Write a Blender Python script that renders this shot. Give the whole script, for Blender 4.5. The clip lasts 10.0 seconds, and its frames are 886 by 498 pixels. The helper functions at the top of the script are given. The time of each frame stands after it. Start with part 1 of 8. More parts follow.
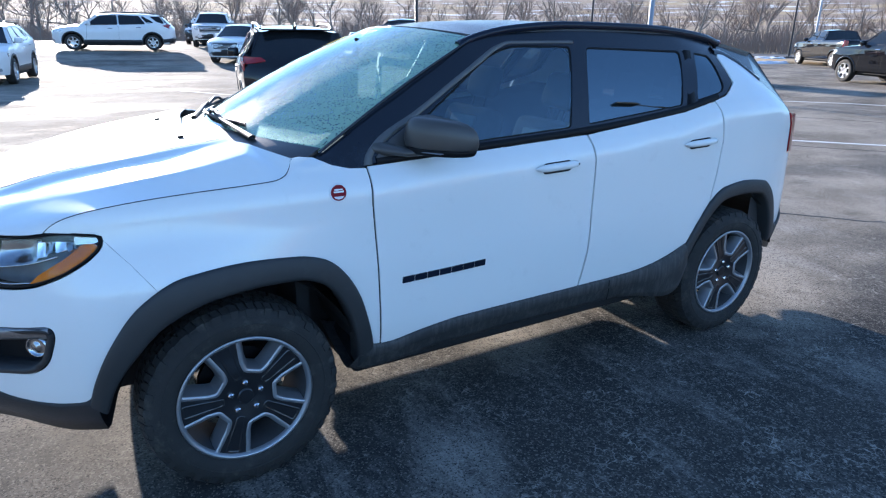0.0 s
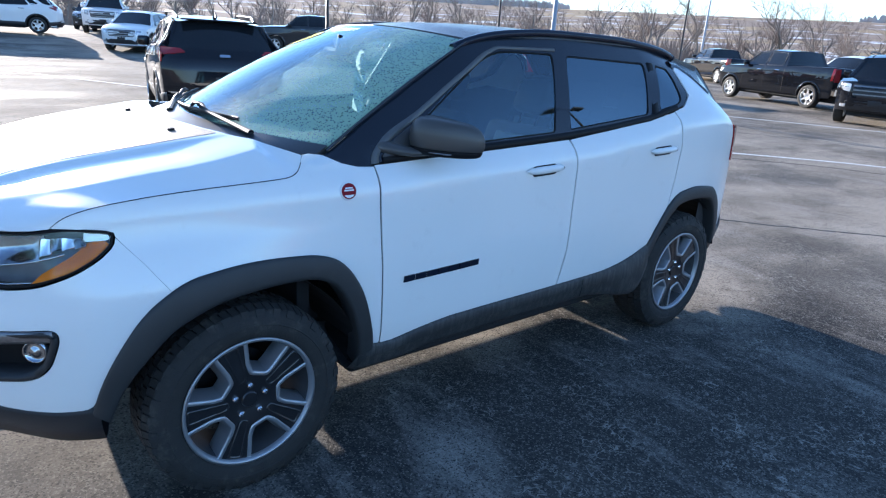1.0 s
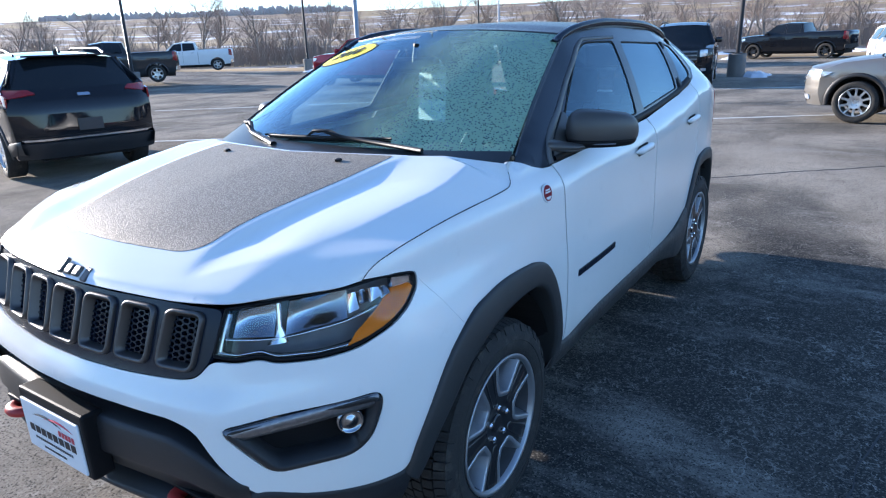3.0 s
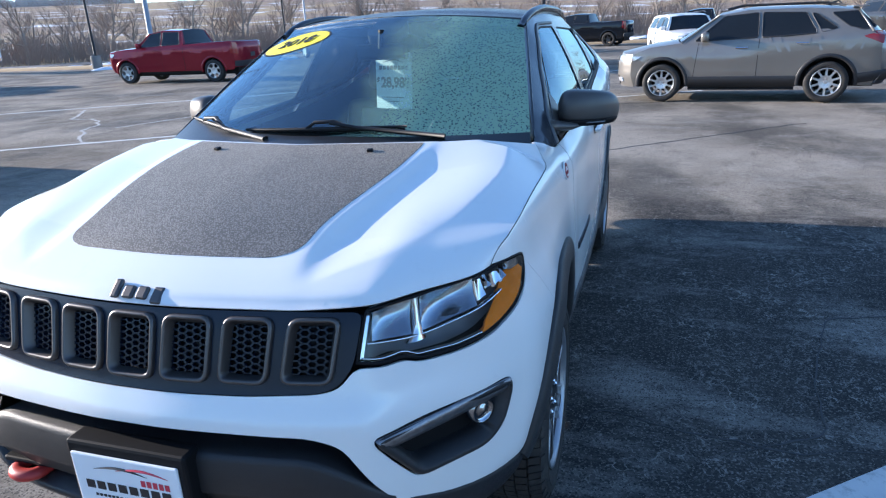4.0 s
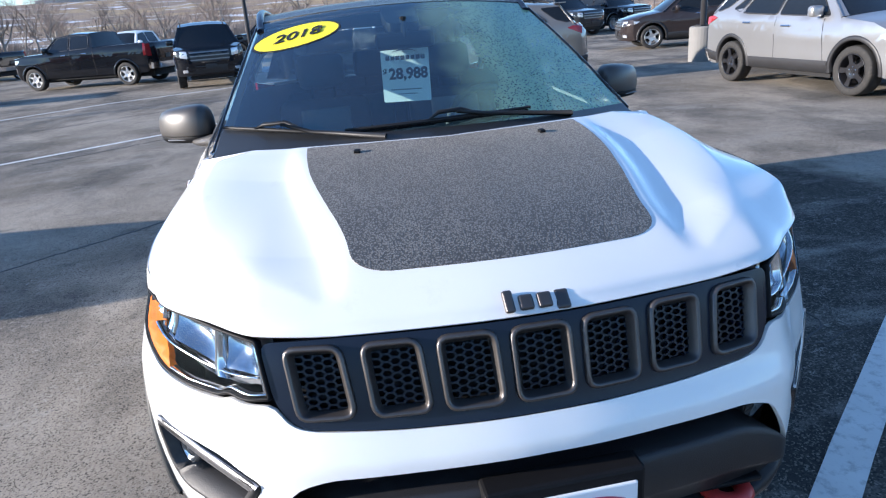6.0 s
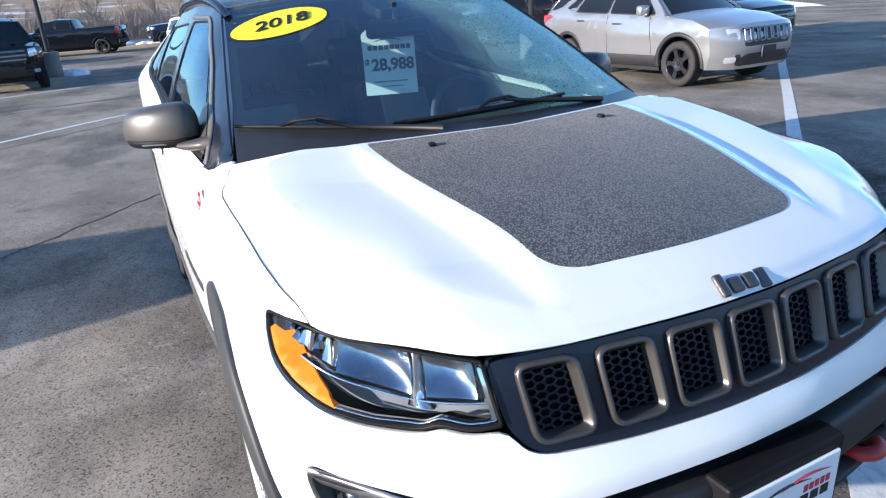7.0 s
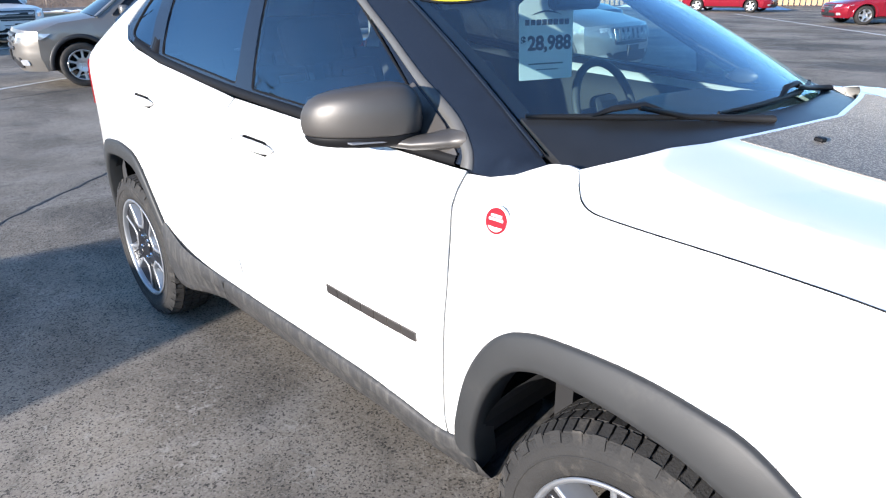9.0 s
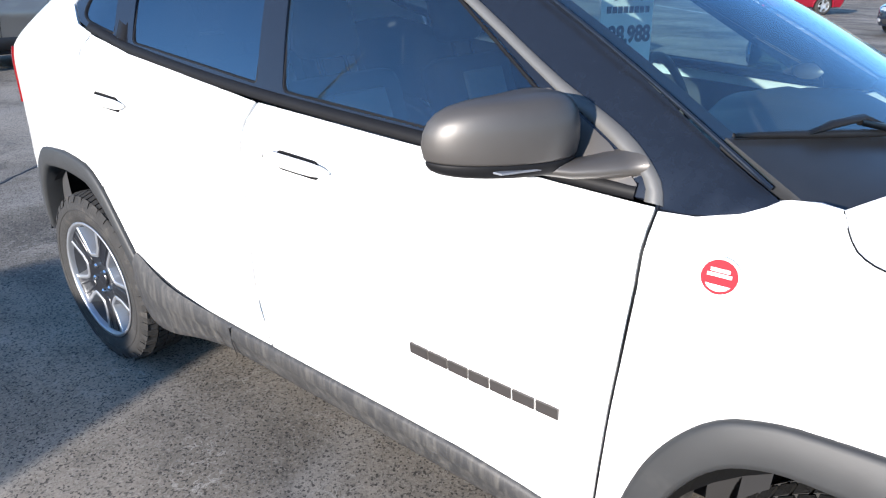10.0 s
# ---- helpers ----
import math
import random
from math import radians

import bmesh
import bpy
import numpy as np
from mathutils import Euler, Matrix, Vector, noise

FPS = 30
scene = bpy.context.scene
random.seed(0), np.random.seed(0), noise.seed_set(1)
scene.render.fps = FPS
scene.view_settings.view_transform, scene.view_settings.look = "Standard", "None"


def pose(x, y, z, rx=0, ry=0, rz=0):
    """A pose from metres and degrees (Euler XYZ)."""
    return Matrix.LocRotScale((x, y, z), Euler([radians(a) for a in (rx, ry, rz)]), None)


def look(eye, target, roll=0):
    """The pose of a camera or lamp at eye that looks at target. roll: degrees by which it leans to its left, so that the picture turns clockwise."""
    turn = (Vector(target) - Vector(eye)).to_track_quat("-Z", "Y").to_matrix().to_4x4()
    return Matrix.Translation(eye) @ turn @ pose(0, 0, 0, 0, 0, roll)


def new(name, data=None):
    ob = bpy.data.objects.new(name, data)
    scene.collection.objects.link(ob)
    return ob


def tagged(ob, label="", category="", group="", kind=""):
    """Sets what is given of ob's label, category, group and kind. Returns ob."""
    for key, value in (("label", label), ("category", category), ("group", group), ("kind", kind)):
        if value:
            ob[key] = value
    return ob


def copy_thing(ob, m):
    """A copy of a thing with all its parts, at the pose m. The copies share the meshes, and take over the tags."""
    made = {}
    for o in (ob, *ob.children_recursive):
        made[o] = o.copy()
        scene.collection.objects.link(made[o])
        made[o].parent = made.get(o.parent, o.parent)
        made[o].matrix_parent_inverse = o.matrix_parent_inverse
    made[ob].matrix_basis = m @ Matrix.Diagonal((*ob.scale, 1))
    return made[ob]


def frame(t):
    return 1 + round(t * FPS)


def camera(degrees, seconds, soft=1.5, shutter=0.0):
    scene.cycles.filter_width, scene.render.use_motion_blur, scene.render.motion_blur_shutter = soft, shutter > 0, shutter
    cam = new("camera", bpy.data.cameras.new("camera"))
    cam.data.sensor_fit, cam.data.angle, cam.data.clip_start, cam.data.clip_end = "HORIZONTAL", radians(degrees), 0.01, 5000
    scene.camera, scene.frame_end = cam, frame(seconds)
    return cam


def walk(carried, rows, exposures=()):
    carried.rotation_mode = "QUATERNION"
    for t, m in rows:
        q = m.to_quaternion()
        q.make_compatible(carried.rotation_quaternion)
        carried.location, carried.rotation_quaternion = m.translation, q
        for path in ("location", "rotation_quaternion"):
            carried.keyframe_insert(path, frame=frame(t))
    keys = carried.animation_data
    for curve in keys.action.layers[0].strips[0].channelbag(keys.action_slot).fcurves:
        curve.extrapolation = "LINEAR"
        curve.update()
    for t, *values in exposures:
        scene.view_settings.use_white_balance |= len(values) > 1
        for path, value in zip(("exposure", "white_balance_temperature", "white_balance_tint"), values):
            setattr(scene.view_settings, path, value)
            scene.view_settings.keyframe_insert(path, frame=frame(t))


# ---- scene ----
cam = camera(68.6, 10.0, soft=1.2)
PATH = [
    (0, (-0.459, -2.984, 1.602), (0.524, -1.363, 0.963), 0.8),
    (0.5, (-0.554, -2.921, 1.593), (0.513, -1.355, 0.955), 3.2),
    (1, (-0.789, -2.791, 1.591), (0.439, -1.341, 0.967), 3.9),
    (1.5, (-0.972, -2.596, 1.553), (0.288, -1.176, 0.923), 4.4),
    (2, (-1.143, -2.293, 1.562), (0.151, -0.905, 0.932), 3.7),
    (2.2, (-1.231, -2.211, 1.559), (0.115, -0.872, 0.932), 4.2),
    (2.5, (-1.417, -2.078, 1.553), (0.025, -0.834, 0.943), 1.6),
    (2.7, (-1.535, -1.982, 1.56), (-0.028, -0.813, 0.958), -0.6),
    (3.8, (-1.872, -1.256, 1.569), (-0.119, -0.544, 0.921), -1.9),
    (4, (-1.962, -1.133, 1.566), (-0.158, -0.562, 0.917), -2.7),
    (4.2, (-2.056, -1.006, 1.585), (-0.230, -0.523, 0.927), -3.5),
    (4.5, (-2.133, -0.8, 1.581), (-0.292, -0.392, 0.915), -2.7),
    (5, (-2.1, -0.378, 1.585), (-0.243, -0.059, 0.914), -4.3),
    (5.2, (-2.081, -0.225, 1.581), (-0.211, -0.005, 0.906), -3.3),
    (6.3, (-1.868, 0.57, 1.562), (-0.049, 0.113, 0.869), -6.0),
    (6.5, (-1.777, 0.694, 1.588), (0.014, 0.147, 0.887), -6.0),
    (6.8, (-1.668, 0.876, 1.567), (0.06, 0.162, 0.856), -4.1),
    (7, (-1.615, 1.024, 1.563), (0.075, 0.231, 0.845), -4.1),
    (7.2, (-1.562, 1.157, 1.569), (0.103, 0.318, 0.847), -4.0),
    (7.5, (-1.426, 1.319, 1.559), (0.195, 0.406, 0.824), -3.1),
    (7.7, (-1.299, 1.4, 1.562), (0.31, 0.486, 0.803), -3.1),
    (8, (-1.07, 1.506, 1.559), (0.529, 0.561, 0.819), -4.6),
    (8.5, (-0.773, 1.681, 1.522), (0.708, 0.564, 0.776), -1.7),
    (8.7, (-0.657, 1.772, 1.54), (0.757, 0.573, 0.79), -1.3),
    (9, (-0.478, 1.842, 1.515), (0.87, 0.573, 0.76), -0.5),
    (9.2, (-0.345, 1.858, 1.522), (0.982, 0.592, 0.725), 0.3),
    (9.5, (-0.131, 1.85, 1.498), (1.2, 0.57, 0.729), -0.7),
    (9.7, (0.003, 1.865, 1.524), (1.256, 0.541, 0.702), 0.9),
    (10, (0.163, 1.883, 1.497), (1.284, 0.431, 0.702), 0.9),
]
walk(cam, [(t, look(eye, target, roll)) for t, eye, target, roll in PATH],
     exposures=[(0, 1.6, 6000, 13), (2.5, 1.5, 6000, 13), (5, 1.4, 6020, 13), (7, 1.3, 6080, 12), (10, 1.28, 6000, 11)])

# World, sun and exposure: a clear winter morning with a low sun on the far side of the car.
SUN_ELEVATION, SUN_AZIMUTH = 12.2, 89.0     # azimuth from +x towards +y

world = bpy.data.worlds.new("world")
scene.world = world
world.use_nodes = True
nt = world.node_tree
sky = nt.nodes.new("ShaderNodeTexSky")
sky.sky_type = "NISHITA"
sky.sun_disc = False
sky.sun_elevation = radians(SUN_ELEVATION)
sky.sun_rotation = radians(90 - SUN_AZIMUTH)
sky.air_density, sky.dust_density, sky.ozone_density = 0.85, 0.1, 3.0
nt.links.new(sky.outputs[0], nt.nodes["Background"].inputs[0])
nt.nodes["Background"].inputs[1].default_value = 0.15

sun_data = bpy.data.lights.new("sun", "SUN")
sun_data.energy, sun_data.angle, sun_data.color = 4.9, radians(0.53), (1.0, 0.89, 0.76)
sun = new("sun", sun_data)
SUN_WAY = Vector((math.cos(radians(SUN_AZIMUTH)) * math.cos(radians(SUN_ELEVATION)),
                  math.sin(radians(SUN_AZIMUTH)) * math.cos(radians(SUN_ELEVATION)),
                  math.sin(radians(SUN_ELEVATION))))
sun.matrix_world = look(SUN_WAY * 60, (0, 0, 0))

# ---------------------------------------------------------------- materials
def mat(name, color, rough=0.5, metal=0.0, vary=0.0, scale=8.0, bump=0.0, bump_scale=60.0, coat=0.0, spec=0.5, dirt=None, dirt_amount=0.0, dirt_scale=3.0, streaks=0.0):
    """A node material: base colour with variation at two scales, fine relief and an optional layer of dirt."""
    m = bpy.data.materials.new(name)
    m.use_nodes = True
    t = m.node_tree
    b = t.nodes["Principled BSDF"]
    b.inputs["Roughness"].default_value = rough
    b.inputs["Metallic"].default_value = metal
    b.inputs["Coat Weight"].default_value = coat
    b.inputs["Coat Roughness"].default_value = 0.04
    b.inputs["Specular IOR Level"].default_value = spec
    b.inputs["Base Color"].default_value = (*color, 1)
    co = t.nodes.new("ShaderNodeTexCoord").outputs["Object"]
    last = None
    if vary or dirt:
        n1 = t.nodes.new("ShaderNodeTexNoise")
        n1.inputs["Scale"].default_value, n1.inputs["Detail"].default_value = scale, 6
        t.links.new(co, n1.inputs["Vector"])
        mix = t.nodes.new("ShaderNodeMix")
        mix.data_type = "RGBA"
        mix.inputs[6].default_value = (*[c * (1 - vary) for c in color], 1)
        mix.inputs[7].default_value = (*[min(1, c * (1 + vary)) for c in color], 1)
        t.links.new(n1.outputs["Fac"], mix.inputs[0])
        last = mix.outputs[2]
        if dirt:
            n2 = t.nodes.new("ShaderNodeTexNoise")
            n2.inputs["Scale"].default_value, n2.inputs["Detail"].default_value, n2.inputs["Roughness"].default_value = dirt_scale, 8, 0.7
            t.links.new(co, n2.inputs["Vector"])
            ramp = t.nodes.new("ShaderNodeMapRange")
            ramp.inputs[1].default_value, ramp.inputs[2].default_value = 0.62 - 0.25 * dirt_amount, 0.75
            ramp.inputs[4].default_value = min(1.0, dirt_amount * 1.5)
            t.links.new(n2.outputs["Fac"], ramp.inputs[0])
            mix2 = t.nodes.new("ShaderNodeMix")
            mix2.data_type = "RGBA"
            mix2.inputs[7].default_value = (*dirt, 1)
            t.links.new(ramp.outputs[0], mix2.inputs[0])
            t.links.new(last, mix2.inputs[6])
            last = mix2.outputs[2]
        if streaks:
            mp = t.nodes.new("ShaderNodeMapping")
            mp.inputs["Scale"].default_value = (55, 55, 4.0)
            t.links.new(co, mp.inputs[0])
            n4 = t.nodes.new("ShaderNodeTexNoise")
            n4.inputs["Scale"].default_value, n4.inputs["Detail"].default_value, n4.inputs["Roughness"].default_value = 1.0, 7, 0.65
            t.links.new(mp.outputs[0], n4.inputs["Vector"])
            run = t.nodes.new("ShaderNodeMapRange")
            run.inputs[1].default_value, run.inputs[2].default_value, run.inputs[4].default_value = 0.45, 0.70, streaks
            t.links.new(n4.outputs["Fac"], run.inputs[0])
            mix3 = t.nodes.new("ShaderNodeMix")
            mix3.data_type = "RGBA"
            mix3.inputs[7].default_value = (*dirt, 1)
            t.links.new(run.outputs[0], mix3.inputs[0])
            t.links.new(last, mix3.inputs[6])
            last = mix3.outputs[2]
        t.links.new(last, b.inputs["Base Color"])
    if bump:
        n3 = t.nodes.new("ShaderNodeTexNoise")
        n3.inputs["Scale"].default_value, n3.inputs["Detail"].default_value = bump_scale, 4
        t.links.new(co, n3.inputs["Vector"])
        bn = t.nodes.new("ShaderNodeBump")
        bn.inputs["Strength"].default_value, bn.inputs["Distance"].default_value = bump, 0.01
        t.links.new(n3.outputs["Fac"], bn.inputs["Height"])
        t.links.new(bn.outputs["Normal"], b.inputs["Normal"])
    return m


def glass(name, tint, through_part, rough=0.02, dew=0.0, gloss=0.1, painted_haze=0.0):
    """Thin car glass: a tinted see-through sheet with a mirror-like surface, optionally veiled by painted haze or
    beaded with dew.
    """
    m = bpy.data.materials.new(name)
    m.use_nodes = True
    t = m.node_tree
    t.nodes.clear()
    out = t.nodes.new("ShaderNodeOutputMaterial")
    tr = t.nodes.new("ShaderNodeBsdfTransparent")
    tr.inputs["Color"].default_value = (*[c * through_part for c in tint], 1)
    gl = t.nodes.new("ShaderNodeBsdfGlossy")
    gl.inputs["Roughness"].default_value = rough
    gl.inputs["Color"].default_value = (0.68, 0.88, 1.0, 1)
    lw = t.nodes.new("ShaderNodeLayerWeight")
    lw.inputs["Blend"].default_value = 0.5
    pw = t.nodes.new("ShaderNodeMath")
    pw.operation = "POWER"
    pw.inputs[1].default_value = 5.0
    t.links.new(lw.outputs["Facing"], pw.inputs[0])
    fr = t.nodes.new("ShaderNodeMath")
    fr.operation = "MULTIPLY_ADD"
    fr.inputs[1].default_value, fr.inputs[2].default_value = 1 - gloss, gloss
    t.links.new(pw.outputs[0], fr.inputs[0])
    mix = t.nodes.new("ShaderNodeMixShader")
    t.links.new(fr.outputs[0], mix.inputs[0])
    t.links.new(tr.outputs[0], mix.inputs[1])
    t.links.new(gl.outputs[0], mix.inputs[2])
    last = mix.outputs[0]
    # pale film that brightens dark glass: haze mixed in as colour
    if painted_haze:
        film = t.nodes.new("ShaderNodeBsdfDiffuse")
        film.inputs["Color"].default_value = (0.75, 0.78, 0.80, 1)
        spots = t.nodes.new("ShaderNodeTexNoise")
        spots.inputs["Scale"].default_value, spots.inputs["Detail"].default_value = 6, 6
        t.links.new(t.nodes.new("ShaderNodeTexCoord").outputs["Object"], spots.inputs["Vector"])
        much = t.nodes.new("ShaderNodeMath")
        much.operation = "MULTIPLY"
        much.inputs[1].default_value = painted_haze * 2
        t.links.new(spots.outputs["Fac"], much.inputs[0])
        hazed = t.nodes.new("ShaderNodeMixShader")
        t.links.new(much.outputs[0], hazed.inputs[0])
        t.links.new(last, hazed.inputs[1])
        t.links.new(film.outputs[0], hazed.inputs[2])
        last = hazed.outputs[0]
    if dew:
        co = t.nodes.new("ShaderNodeTexCoord").outputs["Object"]
        vo = t.nodes.new("ShaderNodeTexVoronoi")
        vo.inputs["Scale"].default_value = 104
        t.links.new(co, vo.inputs["Vector"])
        no = t.nodes.new("ShaderNodeTexNoise")
        no.inputs["Scale"].default_value, no.inputs["Detail"].default_value = 70, 3
        t.links.new(co, no.inputs["Vector"])
        add = t.nodes.new("ShaderNodeMath")
        add.operation = "MULTIPLY_ADD"
        add.inputs[1].default_value, add.inputs[2].default_value = 0.4, 0.0
        t.links.new(no.outputs["Fac"], add.inputs[0])
        sub = t.nodes.new("ShaderNodeMath")
        sub.operation = "ADD"
        t.links.new(add.outputs[0], sub.inputs[0])
        t.links.new(vo.outputs["Distance"], sub.inputs[1])
        drops = t.nodes.new("ShaderNodeMapRange")
        drops.inputs[1].default_value, drops.inputs[2].default_value = 0.56, 0.42
        t.links.new(sub.outputs[0], drops.inputs[0])
        # the beads thin out over the passenger's half of the pane, where the sun has dried it
        sep = t.nodes.new("ShaderNodeSeparateXYZ")
        t.links.new(co, sep.inputs[0])
        big = t.nodes.new("ShaderNodeTexNoise")
        big.inputs["Scale"].default_value, big.inputs["Detail"].default_value = 5, 4
        t.links.new(co, big.inputs["Vector"])
        edge = t.nodes.new("ShaderNodeMath")
        edge.operation = "MULTIPLY_ADD"
        edge.inputs[1].default_value = 0.35
        t.links.new(big.outputs["Fac"], edge.inputs[0])
        t.links.new(sep.outputs["Y"], edge.inputs[2])
        area = t.nodes.new("ShaderNodeMapRange")
        area.inputs[1].default_value, area.inputs[2].default_value = 0.13, -0.13
        t.links.new(edge.outputs[0], area.inputs[0])
        fac = t.nodes.new("ShaderNodeMath")      # clear beads in a thin haze
        fac.operation = "MULTIPLY_ADD"
        fac.inputs[1].default_value, fac.inputs[2].default_value = -0.88, 1.0
        t.links.new(drops.outputs[0], fac.inputs[0])
        amount = t.nodes.new("ShaderNodeMath")
        amount.operation = "MULTIPLY"
        t.links.new(fac.outputs[0], amount.inputs[0])
        low_ = t.nodes.new("ShaderNodeMath")
        low_.operation = "MULTIPLY"
        low_.inputs[1].default_value = dew
        t.links.new(area.outputs[0], low_.inputs[0])
        t.links.new(low_.outputs[0], amount.inputs[1])
        bump = t.nodes.new("ShaderNodeBump")
        bump.inputs["Strength"].default_value, bump.inputs["Distance"].default_value = 0.8, 0.004
        t.links.new(fac.outputs[0], bump.inputs["Height"])
        wet = t.nodes.new("ShaderNodeBsdfPrincipled")
        wet.inputs["Base Color"].default_value = (0.50, 0.74, 0.44, 1)
        wet.inputs["Roughness"].default_value = 0.45
        t.links.new(bump.outputs[0], wet.inputs["Normal"])
        mix2 = t.nodes.new("ShaderNodeMixShader")
        t.links.new(amount.outputs[0], mix2.inputs[0])
        t.links.new(last, mix2.inputs[1])
        t.links.new(wet.outputs[0], mix2.inputs[2])
        last = mix2.outputs[0]
    t.links.new(last, out.inputs[0])
    return m


# ---------------------------------------------------------------- geometry tools
def curve(points):
    """A smooth curve y(x) through a few points, overshooting none of them."""
    xs, ys = np.array(points, float).T
    d = np.diff(ys) / np.diff(xs)
    m = np.r_[d[0], [0 if a * b <= 0 else 2 * a * b / (a + b) for a, b in zip(d[:-1], d[1:])], d[-1]]
    tx = np.linspace(xs[0], xs[-1], 900)
    k = np.clip(np.searchsorted(xs, tx, "right") - 1, 0, len(xs) - 2)
    h = xs[k + 1] - xs[k]
    t = (tx - xs[k]) / h
    ty = ((2 * t**3 - 3 * t**2 + 1) * ys[k] + (t**3 - 2 * t**2 + t) * h * m[k] + (3 * t**2 - 2 * t**3) * ys[k + 1] + (t**3 - t**2) * h * m[k + 1])
    return lambda x: np.interp(x, tx, ty)


def rounded(points, r, n=5):
    """A closed outline with its corners rounded. A point may carry its own radius as a third number."""
    out = []
    k = len(points)
    for i in range(k):
        p, a, b = (np.array(points[j % k][:2], float) for j in (i, i - 1, i + 1))
        rad = points[i][2] if len(points[i]) > 2 else r
        la, lb = np.linalg.norm(a - p), np.linalg.norm(b - p)
        p0, p1 = p + (a - p) * min(rad, la * 0.49) / la, p + (b - p) * min(rad, lb * 0.49) / lb
        if rad <= 0:
            out.append(tuple(p))
            continue
        for t in np.linspace(0, 1, n):
            out.append(tuple((1 - t) ** 2 * p0 + 2 * t * (1 - t) * p + t * t * p1))
    return out


def shrink(loop, d):
    """The outline moved inwards by d."""
    p = np.array(loop, float)
    area = 0.5 * np.sum(p[:, 0] * np.roll(p[:, 1], -1) - np.roll(p[:, 0], -1) * p[:, 1])
    e = np.roll(p, -1, 0) - p
    e /= np.linalg.norm(e, axis=1)[:, None] + 1e-9
    nrm = np.stack([-e[:, 1], e[:, 0]], 1) * (1 if area > 0 else -1)
    b = nrm + np.roll(nrm, 1, 0)
    b /= np.maximum(0.35, (b * nrm).sum(1))[:, None]
    return [tuple(q) for q in p + b * d]


def link(name, mesh, material, parent=None, label=""):
    ob = new(name, mesh)
    if material:
        mesh.materials.append(material)
    if parent:
        ob.parent = parent
    return tagged(ob, label)


def part(name, bm, material, parent, label="", smooth=False, loc=None):
    """Links a bmesh as one mesh object under a thing or a part."""
    me = bpy.data.meshes.new(name)
    bm.normal_update()
    bm.to_mesh(me)
    bm.free()
    if smooth:
        for f in me.polygons:
            f.use_smooth = True
    ob = link(name, me, material, parent, label)
    if loc is not None:
        ob.matrix_basis = loc
    return ob


def mesh_part(name, verts, faces, material, parent, label="", smooth=False):
    me = bpy.data.meshes.new(name)
    me.from_pydata([tuple(map(float, v)) for v in verts], [], [tuple(f) for f in faces])
    if smooth:
        for f in me.polygons:
            f.use_smooth = True
    me.update()
    return link(name, me, material, parent, label)


def box(bm, lo, hi, bevel=0.0, m=None, seg=2):
    r = bmesh.ops.create_cube(bm, size=1)
    vs = r["verts"]
    c, s = (Vector(lo) + Vector(hi)) / 2, Vector(hi) - Vector(lo)
    for v in vs:
        v.co = Vector((v.co.x * s.x, v.co.y * s.y, v.co.z * s.z)) + c
    if bevel:
        es = list({e for v in vs for e in v.link_edges})
        r2 = bmesh.ops.bevel(bm, geom=es, offset=bevel, segments=seg, profile=0.5, affect="EDGES")
        vs = list({v for f in r2["faces"] for v in f.verts} | {v for v in vs if v.is_valid})
    if m is not None:
        bmesh.ops.transform(bm, matrix=m, verts=vs)
    return vs


def tube(bm, points, radius, n=8, closed=False, flat=1.0):
    """A round bar along points; radius may be a list. flat squashes it in z."""
    pts = [Vector(p) for p in points]
    rad = radius if isinstance(radius, (list, tuple)) else [radius] * len(pts)
    rings = []
    for i, p in enumerate(pts):
        a = pts[i - 1] if (i or closed) else pts[i]
        b = pts[(i + 1) % len(pts)] if (i < len(pts) - 1 or closed) else pts[i]
        d = (b - a).normalized()
        u = d.cross(Vector((0, 0, 1)))
        u = u.normalized() if u.length > 1e-3 else Vector((1, 0, 0))
        w = u.cross(d)
        rings.append([bm.verts.new(p + rad[i] * (math.cos(2 * math.pi * k / n) * u + flat * math.sin(2 * math.pi * k / n) * w)) for k in range(n)])
    last = len(rings) if closed else len(rings) - 1
    for i in range(last):
        a, b = rings[i], rings[(i + 1) % len(rings)]
        for k in range(n):
            bm.faces.new((a[k], a[(k + 1) % n], b[(k + 1) % n], b[k]))
    if not closed:
        bm.faces.new(rings[0])
        bm.faces.new(rings[-1][::-1])


def lathe(bm, profile, n=48, axis="y", caps=False):
    """Turns a profile of (radius, along) round an axis."""
    rings = []
    for r, a in profile:
        ring = []
        for k in range(n):
            c, s = math.cos(2 * math.pi * k / n) * r, math.sin(2 * math.pi * k / n) * r
            ring.append(bm.verts.new({"y": (c, a, s), "z": (c, s, a), "x": (a, c, s)}[axis]))
        rings.append(ring)
    for a, b in zip(rings, rings[1:]):
        for k in range(n):
            bm.faces.new((a[k], a[(k + 1) % n], b[(k + 1) % n], b[k]))
    if caps:
        bm.faces.new(rings[0][::-1])
        bm.faces.new(rings[-1])
    bmesh.ops.recalc_face_normals(bm, faces=bm.faces)


HEART = np.array((1.3, 0.0, 0.7))


def place(surf, a, b, lift=0.0, heart=HEART):
    """Points of a surface and their outward normals."""
    a, b = np.asarray(a, float), np.asarray(b, float)
    p = surf(a, b)
    e = 0.006
    du, dv = surf(a + e, b) - surf(a - e, b), surf(a, b + e) - surf(a, b - e)
    n = np.cross(du, dv)
    n /= np.linalg.norm(n, axis=1)[:, None] + 1e-12
    n *= np.where(((p - heart) * n).sum(1) < 0, -1, 1)[:, None]
    return p + n * np.reshape(lift, (-1, 1)), n


